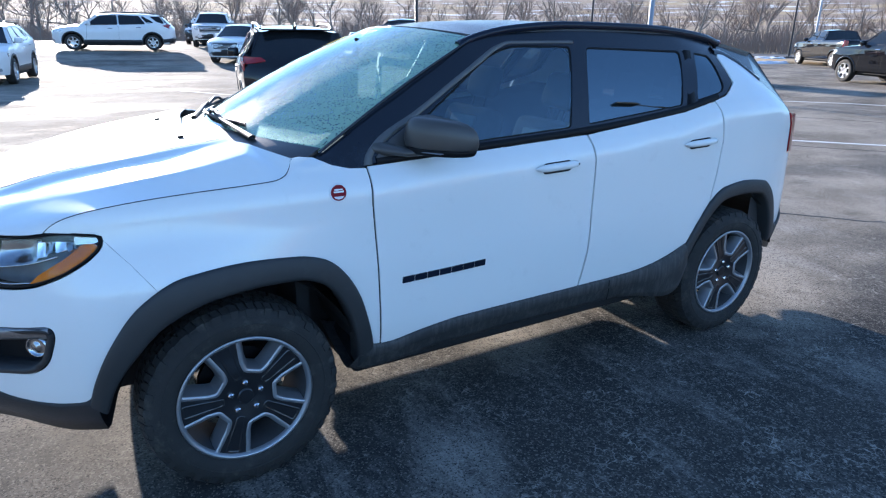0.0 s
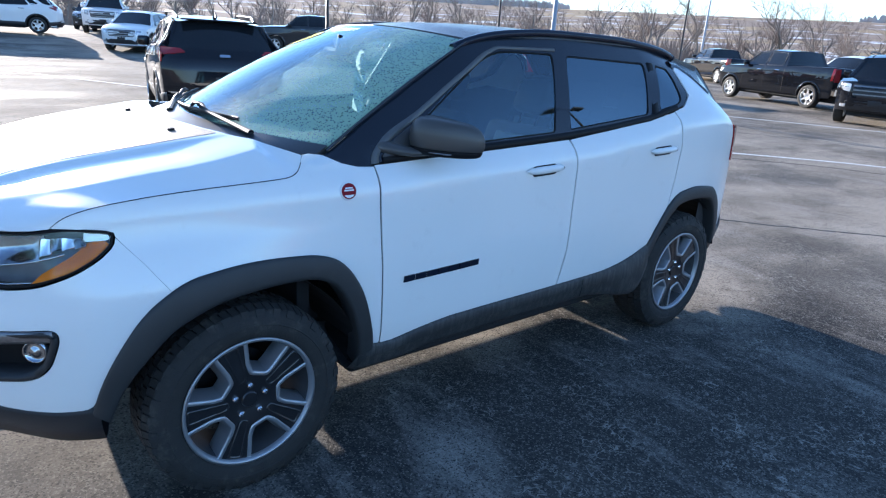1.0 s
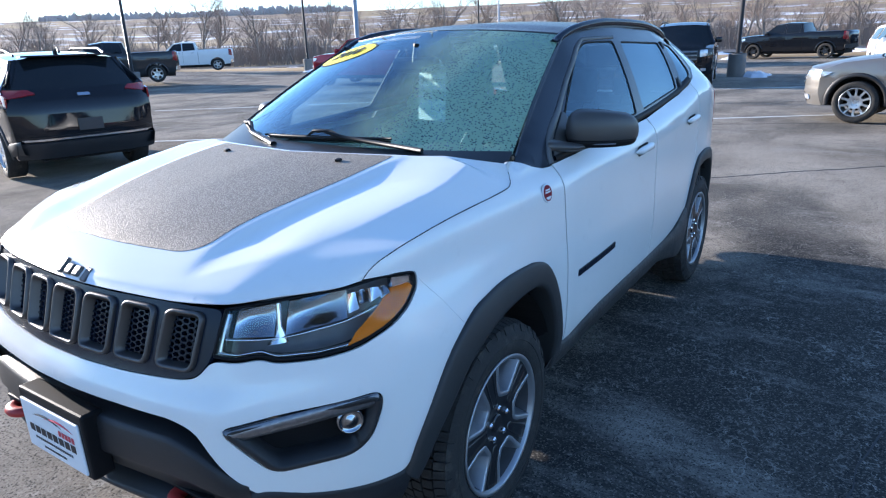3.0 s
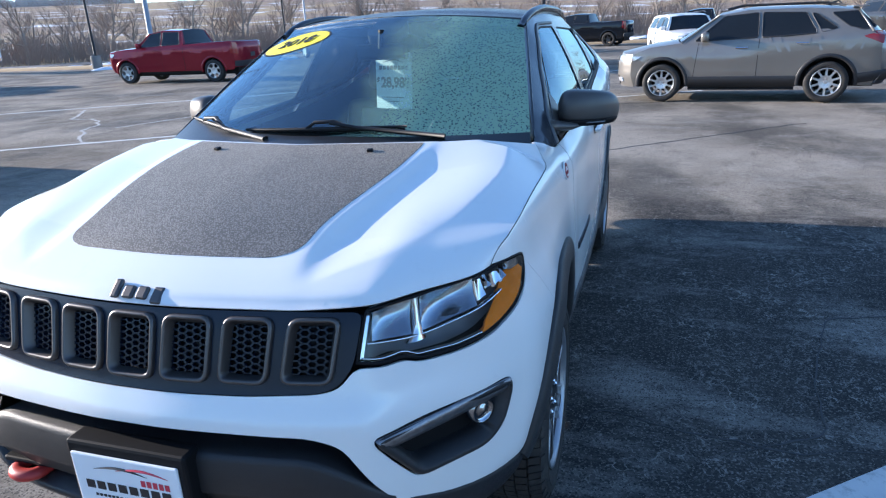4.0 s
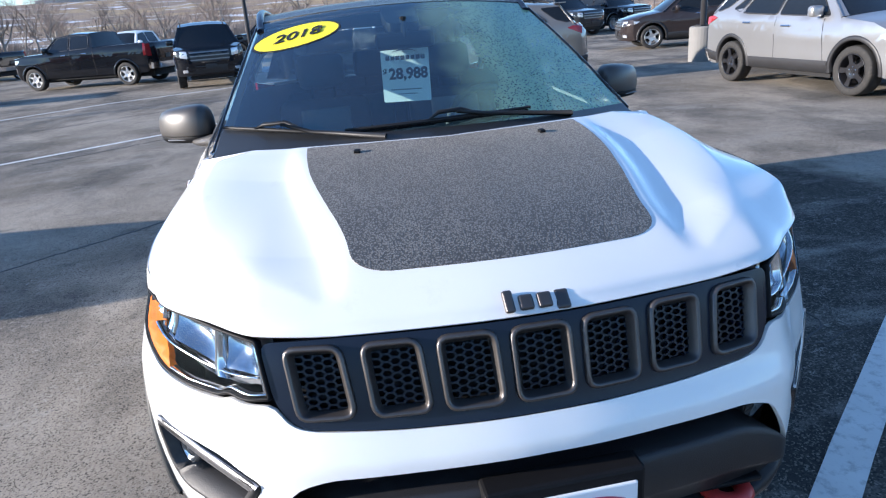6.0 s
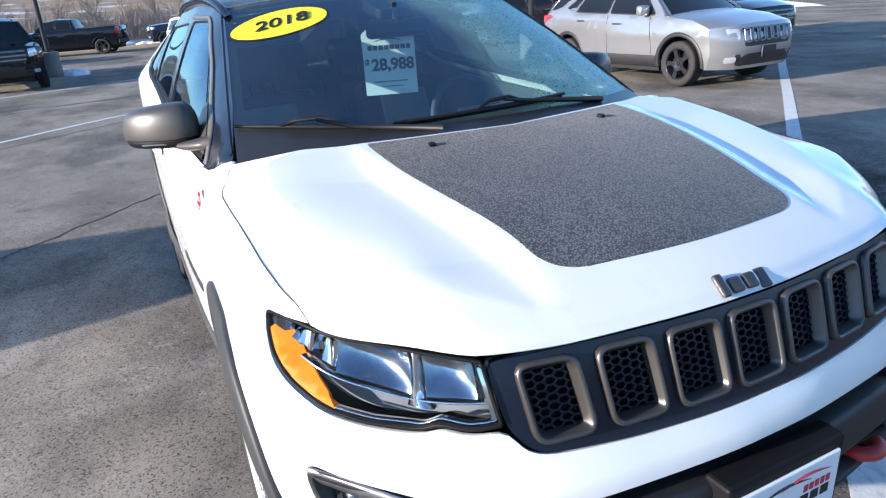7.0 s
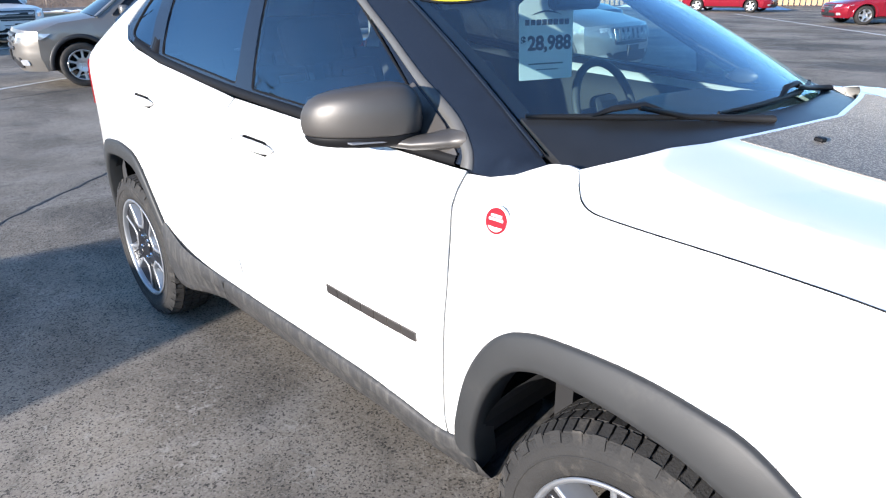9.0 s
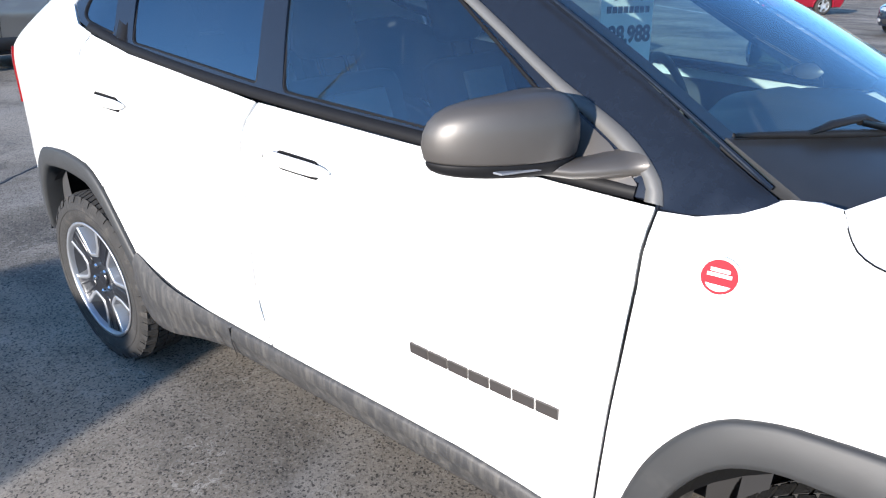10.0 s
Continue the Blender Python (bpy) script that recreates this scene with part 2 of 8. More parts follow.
def panel(name, loops, surf, material, parent, side=1, lift=0.0, wall=0.012, step=0.04, label="", heart=HEART):
    """A sheet cut to outlines (the first, less the others) out of a smooth surface, with turned-in edges."""
    bm = bmesh.new()
    edges = []
    for loop in loops:
        vs = [bm.verts.new((a, b, 0)) for a, b in loop]
        edges += [bm.edges.new((vs[i], vs[(i + 1) % len(vs)])) for i in range(len(vs))]
    bmesh.ops.triangle_fill(bm, use_beauty=True, use_dissolve=False, edges=edges, normal=(0, 0, 1))
    lo = np.min([v.co[:2] for v in bm.verts], 0)
    hi = np.max([v.co[:2] for v in bm.verts], 0)
    for ax in (0, 1):
        no = (1, 0, 0) if ax == 0 else (0, 1, 0)
        k = int((hi[ax] - lo[ax]) / step)
        for i in range(1, k + 1):
            c = lo[ax] + (hi[ax] - lo[ax]) * i / (k + 1)
            bmesh.ops.bisect_plane(bm, geom=bm.verts[:] + bm.edges[:] + bm.faces[:], dist=1e-5, plane_co=(c, c, 0), plane_no=no)
    bm.verts.index_update()
    ab = np.array([v.co[:2] for v in bm.verts])
    faces = [[v.index for v in f.verts] for f in bm.faces]
    rim = [(e.verts[0].index, e.verts[1].index) for e in bm.edges if len(e.link_faces) == 1]
    bm.free()
    p, n = place(surf, ab[:, 0], ab[:, 1], lift, heart)
    flip = np.array((1, side, 1.0))
    p, n = p * flip, n * flip
    f0 = faces[len(faces) // 2]
    if np.cross(p[f0[1]] - p[f0[0]], p[f0[2]] - p[f0[0]]) @ n[f0[0]] < 0:
        faces = [f[::-1] for f in faces]
    order = {}
    for f in faces:
        for i in range(len(f)):
            order[(f[i], f[(i + 1) % len(f)])] = True
    verts, normals = list(p), [n[i] for f in faces for i in f]
    low = {}
    for a, b in rim:
        if (a, b) not in order:
            a, b = b, a
        if wall:
            for i in (a, b):
                if i not in low:
                    low[i] = len(verts)
                    verts.append(p[i] - n[i] * wall)
            q = [b, a, low[a], low[b]]
            faces.append(q)
            w = np.cross(np.array(verts[q[1]]) - verts[q[0]], np.array(verts[q[2]]) - verts[q[0]])
            w /= np.linalg.norm(w) + 1e-12
            nb = w + n[a] * 0.35
            nb /= np.linalg.norm(nb)
            normals += [nb, nb, w, w]
    me = bpy.data.meshes.new(name)
    me.from_pydata([tuple(map(float, v)) for v in verts], [], faces)
    for f in me.polygons:
        f.use_smooth = True
    me.normals_split_custom_set([tuple(map(float, v)) for v in normals])
    return link(name, me, material, parent, label)


def band(name, outer, inner, profile, surf, material, parent, side=1, label="", closed=False, heart=HEART):
    """A moulding swept between two rows of places on a surface; profile: (0 to 1 across, lift)."""
    o, i = np.array(outer, float), np.array(inner, float)
    rows = []
    for t, lift in profile:
        q = o * (1 - t) + i * t
        rows.append(place(surf, q[:, 0], q[:, 1], lift, heart)[0] * np.array((1, side, 1.0)))
    k, m = len(o), len(profile)
    verts = np.concatenate(rows)
    faces = []
    for r in range(m - 1):
        for c in range(k if closed else k - 1):
            d = (c + 1) % k
            faces.append([r * k + c, r * k + d, (r + 1) * k + d, (r + 1) * k + c])
    me = bpy.data.meshes.new(name)
    me.from_pydata([tuple(map(float, v)) for v in verts], [], faces)
    bm = bmesh.new()
    bm.from_mesh(me)
    bmesh.ops.recalc_face_normals(bm, faces=bm.faces)
    c = len(bm.faces) // 2
    bm.faces.ensure_lookup_table()
    f = bm.faces[(m - 1) // 2 * (k if closed else k - 1) + k // 2]
    if (np.array(f.calc_center_median()) - heart * np.array((1, side, 1))) @ np.array(f.normal) < 0:
        bmesh.ops.reverse_faces(bm, faces=bm.faces)
    bm.to_mesh(me)
    bm.free()
    for f in me.polygons:
        f.use_smooth = True
    return link(name, me, material, parent, label)


def resample(points, n):
    """n evenly spaced points along a row of points."""
    p = np.array(points, float)
    s = np.r_[0, np.cumsum(np.linalg.norm(np.diff(p, axis=0), axis=1))]
    t = np.linspace(0, s[-1], n)
    return np.stack([np.interp(t, s, p[:, 0]), np.interp(t, s, p[:, 1])], 1)


def soft_row(points, n):
    """A smooth row of n points through the given ones."""
    p = np.array(points, float)
    s = np.r_[0, np.cumsum(np.linalg.norm(np.diff(p, axis=0), axis=1))]
    t = np.linspace(0, s[-1], n)
    return np.stack([curve(np.stack([s, p[:, 0]], 1))(t), curve(np.stack([s, p[:, 1]], 1))(t)], 1)


def writing(name, text, size, m, material, parent, depth=0.001, label="", bold=0.0, slant=0.0):
    """Letters as a mesh."""
    c = bpy.data.curves.new(name, "FONT")
    c.body, c.size, c.extrude, c.align_x, c.align_y, c.offset, c.shear = text, size, depth, "CENTER", "CENTER", bold, slant
    ob = bpy.data.objects.new("tmp", c)
    scene.collection.objects.link(ob)
    me = bpy.data.meshes.new_from_object(ob.evaluated_get(bpy.context.evaluated_depsgraph_get()))
    bpy.data.objects.remove(ob)
    me.materials.clear()
    o = link(name, me, material, parent, label)
    o.matrix_basis = m
    return o

# ---------------------------------------------------------------- ground
def ground_z(x, y):
    """Level lot, a shallow dip beyond it, then fields that rise to a long ridge."""
    d = np.hypot(x, y)
    far = np.clip((d - 75) / 500, 0, 1)
    return -0.35 * np.clip((d - 48) / 12, 0, 1) + 30 * far**1.5 * (0.98 + 0.08 * np.sin(np.arctan2(y, x) * 3.0 + 0.6))


def ground_material():
    m = bpy.data.materials.new("dry_field")
    m.use_nodes = True
    t = m.node_tree
    b = t.nodes["Principled BSDF"]
    b.inputs["Roughness"].default_value = 0.95
    co = t.nodes.new("ShaderNodeTexCoord").outputs["Object"]

    def noise_node(scale, detail=6):
        n = t.nodes.new("ShaderNodeTexNoise")
        n.inputs["Scale"].default_value, n.inputs["Detail"].default_value = scale, detail
        t.links.new(co, n.inputs["Vector"])
        return n.outputs["Fac"]

    def mixed(fac, a, c, lo, hi):
        r = t.nodes.new("ShaderNodeMapRange")
        r.inputs[1].default_value, r.inputs[2].default_value = lo, hi
        t.links.new(fac, r.inputs[0])
        x = t.nodes.new("ShaderNodeMix")
        x.data_type = "RGBA"
        t.links.new(r.outputs[0], x.inputs[0])
        for k, v in ((6, a), (7, c)):
            if isinstance(v, tuple):
                x.inputs[k].default_value = (*v, 1)
            else:
                t.links.new(v, x.inputs[k])
        return x.outputs[2]

    grass = mixed(noise_node(0.8), (0.30, 0.20, 0.10), (0.42, 0.31, 0.17), 0.3, 0.7)
    soil = mixed(noise_node(0.02, 4), grass, (0.25, 0.18, 0.13), 0.38, 0.52)
    snow = mixed(noise_node(0.05, 8), soil, (0.72, 0.74, 0.78), 0.57, 0.66)
    t.links.new(snow, b.inputs["Base Color"])
    bn = t.nodes.new("ShaderNodeBump")
    bn.inputs["Distance"].default_value = 0.1
    t.links.new(noise_node(9), bn.inputs["Height"])
    t.links.new(bn.outputs[0], b.inputs["Normal"])
    return m


rad = np.r_[0, np.linspace(20, 110, 19), np.geomspace(125, 2600, 26)]
na = 120
verts, faces = [(0.0, 0.0, -0.03)], []
for r in rad[1:]:
    for k in range(na):
        a = 2 * math.pi * k / na
        x, y = r * math.cos(a), r * math.sin(a)
        verts.append((x, y, float(ground_z(x, y)) - 0.03))
for k in range(na):
    faces.append((0, 1 + k, 1 + (k + 1) % na))
for i in range(len(rad) - 2):
    for k in range(na):
        a, b = 1 + i * na, 1 + (i + 1) * na
        faces.append((a + k, b + k, b + (k + 1) % na, a + (k + 1) % na))
ground = mesh_part("ground", verts, faces, ground_material(), None, "dry winter fields with thin snow patches", True)
tagged(ground, category="ground", kind="structure")


def asphalt_material():
    """Old grey asphalt: fine stones, large worn and sealed patches, hairline cracks."""
    m = bpy.data.materials.new("asphalt")
    m.use_nodes = True
    t = m.node_tree
    b = t.nodes["Principled BSDF"]
    b.inputs["Specular IOR Level"].default_value = 0.03
    co = t.nodes.new("ShaderNodeTexCoord").outputs["Object"]

    def noise_node(scale, detail=6, rough=0.5, dist=0.0):
        n = t.nodes.new("ShaderNodeTexNoise")
        for k, v in (("Scale", scale), ("Detail", detail), ("Roughness", rough), ("Distortion", dist)):
            n.inputs[k].default_value = v
        t.links.new(co, n.inputs["Vector"])
        return n.outputs["Fac"]

    def ranged(fac, lo, hi, a=0.0, c=1.0):
        r = t.nodes.new("ShaderNodeMapRange")
        for k, v in zip((1, 2, 3, 4), (lo, hi, a, c)):
            r.inputs[k].default_value = v
        t.links.new(fac, r.inputs[0])
        return r.outputs[0]

    def mixed(fac, a, c):
        x = t.nodes.new("ShaderNodeMix")
        x.data_type = "RGBA"
        t.links.new(fac, x.inputs[0])
        for k, v in ((6, a), (7, c)):
            if isinstance(v, tuple):
                x.inputs[k].default_value = (*v, 1)
            else:
                t.links.new(v, x.inputs[k])
        return x.outputs[2]

    def smear(scale, detail, rough, stretch):
        mp = t.nodes.new("ShaderNodeMapping")
        mp.inputs["Scale"].default_value = stretch
        mp.inputs["Rotation"].default_value = (0, 0, 0.35)
        t.links.new(co, mp.inputs[0])
        n = t.nodes.new("ShaderNodeTexNoise")
        for k, v in (("Scale", scale), ("Detail", detail), ("Roughness", rough)):
            n.inputs[k].default_value = v
        t.links.new(mp.outputs[0], n.inputs["Vector"])
        return n.outputs["Fac"]

    def product(a, c):
        x = t.nodes.new("ShaderNodeMath")
        x.operation = "MULTIPLY"
        t.links.new(a, x.inputs[0])
        t.links.new(c, x.inputs[1])
        return x.outputs[0]

    def filament(scale, wide, detail):
        """Thin pale threads of dried salt along the crazing."""
        n = noise_node(scale, detail, 0.5, 0.8)
        a = t.nodes.new("ShaderNodeMath")
        a.operation = "SUBTRACT"
        a.inputs[1].default_value = 0.5
        t.links.new(n, a.inputs[0])
        c = t.nodes.new("ShaderNodeMath")
        c.operation = "ABSOLUTE"
        t.links.new(a.outputs[0], c.inputs[0])
        return ranged(c.outputs[0], wide * 0.3, wide, 1.0, 0.0)

    # worn grey, darker sealed areas, pale driven-on smears, stains
    base = mixed(ranged(noise_node(0.45, 6, 0.6), 0.40, 0.60), (0.21, 0.183, 0.149), (0.385, 0.338, 0.278))
    sealed = mixed(ranged(smear(0.30, 7, 0.62, (1.0, 1.9, 1)), 0.49, 0.60, 0, 0.55), base, (0.021, 0.022, 0.024))
    # a broad darker patch by the bay line, with a ragged edge
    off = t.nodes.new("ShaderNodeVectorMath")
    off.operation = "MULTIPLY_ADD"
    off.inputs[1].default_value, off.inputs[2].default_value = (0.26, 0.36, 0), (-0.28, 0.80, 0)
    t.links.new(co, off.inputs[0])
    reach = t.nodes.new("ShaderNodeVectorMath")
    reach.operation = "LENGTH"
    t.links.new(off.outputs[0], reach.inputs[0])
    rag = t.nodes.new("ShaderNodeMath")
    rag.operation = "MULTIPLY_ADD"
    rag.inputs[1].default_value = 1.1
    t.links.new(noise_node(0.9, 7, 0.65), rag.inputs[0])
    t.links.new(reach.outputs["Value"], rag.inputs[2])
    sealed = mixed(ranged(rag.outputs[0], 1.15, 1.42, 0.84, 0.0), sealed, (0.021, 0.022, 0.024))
    pale = mixed(ranged(smear(0.9, 9, 0.72, (2.0, 0.7, 1)), 0.52, 0.66, 0, 0.6), sealed, (0.36, 0.33, 0.29))
    stain = mixed(ranged(noise_node(3.1, 8, 0.68, 0.5), 0.56, 0.74, 0, 0.6), pale, (0.045, 0.044, 0.043))
    # fine stones and grit
    vo = t.nodes.new("ShaderNodeTexVoronoi")
    vo.inputs["Scale"].default_value, vo.inputs["Randomness"].default_value = 150, 1.0
    t.links.new(co, vo.inputs["Vector"])
    tone = t.nodes.new("ShaderNodeSeparateColor")
    t.links.new(vo.outputs["Color"], tone.inputs[0])
    stone = mixed(ranged(tone.outputs[0], 0.70, 0.95, 0.0, 0.42), stain, (0.36, 0.33, 0.28))
    pit = mixed(ranged(tone.outputs[1], 0.72, 0.95, 0.0, 0.75), stone, (0.022, 0.022, 0.023))
    grit = mixed(ranged(noise_node(90, 4, 0.7), 0.50, 0.68, 0, 0.55), pit, (0.040, 0.039, 0.038))
    where = ranged(noise_node(1.3, 7, 0.7), 0.47, 0.68, 0.0, 0.8)
    short = ranged(noise_node(22, 3, 0.6), 0.46, 0.56)
    threads = mixed(product(product(filament(20, 0.034, 3), where), short), grit, (0.46, 0.43, 0.38))
    # crazing: a net of fine pale cracks, in patches
    bent = t.nodes.new("ShaderNodeVectorMath")
    bent.operation = "MULTIPLY_ADD"
    bent.inputs[1].default_value = (0.16, 0.16, 0.16)
    warp = t.nodes.new("ShaderNodeTexNoise")
    warp.inputs["Scale"].default_value, warp.inputs["Detail"].default_value = 9, 4
    t.links.new(co, warp.inputs["Vector"])
    t.links.new(warp.outputs["Color"], bent.inputs[0])
    t.links.new(co, bent.inputs[2])
    net = t.nodes.new("ShaderNodeTexVoronoi")
    net.feature = "DISTANCE_TO_EDGE"
    net.inputs["Scale"].default_value = 15
    t.links.new(bent.outputs[0], net.inputs["Vector"])
    lines = ranged(net.outputs["Distance"], 0.015, 0.055, 1.0, 0.0)
    patchy = product(ranged(noise_node(1.7, 7, 0.7), 0.49, 0.62, 0.0, 0.75), ranged(noise_node(13, 4, 0.6), 0.42, 0.58))
    finer = mixed(product(lines, patchy), threads, (0.40, 0.375, 0.33))
    t.links.new(finer, b.inputs["Base Color"])
    t.links.new(ranged(smear(0.30, 7, 0.62, (1.0, 1.9, 1)), 0.48, 0.62, 0.92, 0.66), b.inputs["Roughness"])
    bn = t.nodes.new("ShaderNodeBump")
    bn.inputs["Strength"].default_value, bn.inputs["Distance"].default_value = 0.45, 0.0016
    t.links.new(noise_node(260, 3, 0.7), bn.inputs["Height"])
    bn2 = t.nodes.new("ShaderNodeBump")
    bn2.inputs["Strength"].default_value, bn2.inputs["Distance"].default_value = 0.30, 0.006
    t.links.new(noise_node(28, 6, 0.7), bn2.inputs["Height"])
    t.links.new(bn.outputs[0], bn2.inputs["Normal"])
    t.links.new(bn2.outputs[0], b.inputs["Normal"])
    return m


def lot_z(x, y):
    """The lot rises gently towards its far end."""
    t = np.clip((y - 24) / 12, 0, 1)
    return 0.5 * t * t * (3 - 2 * t) * np.clip((30 - x) / 8, 0, 1) * np.clip((62 - y) / 8, 0, 1)


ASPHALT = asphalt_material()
lot_edge = [(46, -20), (43, 2), (40.5, 14), (37.6, 20.5), (32.0, 30.0), (33, 60), (-60, 75), (-60, -60), (25, -60)]
bm = bmesh.new()
f = bm.faces.new([bm.verts.new((x, y, 0)) for x, y in lot_edge])
r = bmesh.ops.extrude_face_region(bm, geom=[f])
bmesh.ops.translate(bm, vec=(0, 0, -0.4), verts=[v for v in r["geom"] if isinstance(v, bmesh.types.BMVert)])
bmesh.ops.recalc_face_normals(bm, faces=bm.faces)
for k in range(14):
    bmesh.ops.bisect_plane(bm, geom=bm.verts[:] + bm.edges[:] + bm.faces[:], dist=1e-5, plane_co=(0, 24 + k * 1.0 if k < 13 else 54, 0), plane_no=(0, 1, 0))
for x in (22, 24, 26, 28, 30):
    bmesh.ops.bisect_plane(bm, geom=bm.verts[:] + bm.edges[:] + bm.faces[:], dist=1e-5, plane_co=(x, 0, 0), plane_no=(1, 0, 0))
for v in bm.verts:
    if v.co.z > -0.1:
        v.co.z = float(lot_z(v.co.x, v.co.y))
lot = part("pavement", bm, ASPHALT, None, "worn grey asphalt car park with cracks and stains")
tagged(lot, category="pavement", kind="structure")

# strip of dry mown grass along the edge of the lot
VERGE = mat("dry_grass", (0.40, 0.28, 0.15), 0.95, vary=0.35, scale=1.2, bump=0.8, bump_scale=14, dirt=(0.22, 0.17, 0.11), dirt_amount=0.35, dirt_scale=0.6)
edge_row = resample([(47, -32), (46, -20), (43, 2), (40.5, 14), (37.6, 20.5), (32.0, 30.0), (33, 60), (30, 66)], 60)
out_way = edge_row - np.array((12.0, 14.0))
out_way /= np.linalg.norm(out_way, axis=1)[:, None]
verts, faces = [], []
for q, d in zip(edge_row, out_way):
    for k, z in ((0.0, 0.0), (0.25, 0.09), (3.0, 0.10), (8.0, 0.0), (13.0, -0.35)):
        verts.append((*(q + d * k), z))
for i in range(len(edge_row) - 1):
    for j in range(4):
        a = i * 5 + j
        faces.append((a, a + 5, a + 6, a + 1))
tagged(mesh_part("verge", verts, faces, VERGE, None, "strip of dry tan grass along the car park", True), category="grass", kind="structure")

# ---------------------------------------------------------------- the white suv: paints
PAINT = mat("white_paint", (0.80, 0.795, 0.77), 0.22, coat=0.6, vary=0.02, scale=3, bump=0.012, bump_scale=400, dirt=(0.45, 0.43, 0.40), dirt_amount=0.10, dirt_scale=9)
BLACK_PAINT = mat("black_paint", (0.010, 0.013, 0.020), 0.24, coat=0.4, spec=0.3, vary=0.2, scale=60, bump=0.015, bump_scale=500)
ROOF_PAINT = mat("dewy_black_roof", (0.035, 0.035, 0.037), 0.42, vary=0.35, scale=60, bump=0.5, bump_scale=220, coat=0.2)
GLOSS_BLACK = mat("gloss_black", (0.008, 0.012, 0.024), 0.24, spec=0.28, vary=0.15)
CLADDING = mat("grey_black_plastic", (0.026, 0.027, 0.028), 0.55, vary=0.2, scale=14, bump=0.08, bump_scale=900, dirt=(0.15, 0.14, 0.125), dirt_amount=0.10, dirt_scale=5)
SILL = mat("dirty_sill_plastic", (0.028, 0.028, 0.029), 0.6, vary=0.2, scale=14, bump=0.08, bump_scale=900, dirt=(0.22, 0.205, 0.18), dirt_amount=0.18, dirt_scale=14, streaks=0.26)
BROW = mat("satin_chrome", (0.24, 0.24, 0.25), 0.34, metal=0.8, vary=0.5, scale=60)
APRON = mat("black_bumper_plastic", (0.015, 0.015, 0.017), 0.5, vary=0.25, scale=14, bump=0.2, bump_scale=350, dirt=(0.12, 0.11, 0.10), dirt_amount=0.15, dirt_scale=7)
BRONZE = mat("dark_bronze_metallic", (0.105, 0.096, 0.092), 0.38, metal=0.75, vary=0.08, scale=30)
MIRROR_CAP = mat("satin_grey_bronze", (0.070, 0.065, 0.061), 0.42, metal=0.25, vary=0.06, scale=20, coat=0.15)
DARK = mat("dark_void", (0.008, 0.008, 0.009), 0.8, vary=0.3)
WIPER = mat("wiper_black", (0.012, 0.012, 0.013), 0.5, spec=0.28, vary=0.2)
COWL = mat("cowl_plastic", (0.020, 0.021, 0.023), 0.35, spec=0.5, vary=0.25, scale=20, bump=0.05, bump_scale=300)
SEAM = mat("rubber_black", (0.009, 0.009, 0.010), 0.5, spec=0.14, vary=0.2, scale=40)
TYRE = mat("tyre_rubber", (0.020, 0.019, 0.018), 0.8, vary=0.3, scale=25, bump=0.3, bump_scale=160, dirt=(0.16, 0.14, 0.115), dirt_amount=0.30, dirt_scale=12)
RIM_BLACK = mat("black_wheel_paint", (0.014, 0.014, 0.016), 0.28, coat=0.3, vary=0.2, scale=30)
RIM_SILVER = mat("machined_alloy", (0.38, 0.39, 0.41), 0.42, metal=0.8, vary=0.08, scale=60)
BARREL = mat("dark_wheel_barrel", (0.07, 0.07, 0.074), 0.5, metal=0.4, vary=0.3, scale=20)
CHROME = mat("chrome", (0.75, 0.76, 0.78), 0.09, metal=1.0, vary=0.03)
LAMP_CHROME = mat("lamp_reflector", (0.34, 0.37, 0.41), 0.16, metal=1.0, vary=0.35, scale=45, bump=0.05, bump_scale=60)
LAMP_DARK = mat("lamp_housing", (0.17, 0.18, 0.20), 0.36, spec=0.3, vary=0.3, scale=20)
AMBER = mat("amber_lens", (0.86, 0.20, 0.005), 0.5, spec=0.15, vary=0.2, scale=40, bump=0.06, bump_scale=300)
RED_LENS = mat("red_lens", (0.26, 0.010, 0.014), 0.15, coat=0.5, vary=0.2, scale=50)
RED_HOOK = mat("red_tow_hook", (0.42, 0.03, 0.025), 0.45, vary=0.15, scale=40)
WIND_GLASS = glass("windscreen_glass", (0.80, 0.96, 0.94), 0.95, dew=0.45, gloss=0.16, painted_haze=0.008)
DOOR_GLASS = glass("door_glass", (0.70, 0.92, 0.95), 0.92, gloss=0.16, painted_haze=0.004)
PRIVACY_GLASS = glass("privacy_glass", (0.35, 0.42, 0.46), 0.16, gloss=0.235, painted_haze=0.003)
LENS_GLASS = glass("lamp_lens", (0.95, 0.97, 0.98), 0.97, gloss=0.03)
SEAT_INSERT = mat("grey_seat_cloth", (0.16, 0.16, 0.16), 0.85, vary=0.15, scale=40, bump=0.2, bump_scale=300)
SEAT = mat("black_seat_cloth", (0.028, 0.028, 0.030), 0.8, vary=0.2, scale=30, bump=0.2, bump_scale=300)
DASH = mat("dashboard_plastic", (0.048, 0.049, 0.052), 0.6, vary=0.15, scale=25, bump=0.2, bump_scale=300)
LINER = mat("light_grey_trim", (0.36, 0.36, 0.35), 0.8, vary=0.06, scale=20)
YELLOW = mat("yellow_sticker", (0.86, 0.72, 0.02), 0.4, vary=0.03)
INK = mat("black_ink", (0.012, 0.012, 0.016), 0.5)
CARD = mat("white_card", (0.78, 0.82, 0.80), 0.6, vary=0.03)
PLATE = mat("white_plate", (0.80, 0.81, 0.82), 0.3, vary=0.03)
LOGO_RED = mat("red_print", (0.55, 0.03, 0.06), 0.4)
BADGE_RED = mat("red_badge", (0.22, 0.006, 0.016), 0.6, spec=0.2)
BADGE_WHITE = mat("white_badge", (0.75, 0.75, 0.75), 0.3)


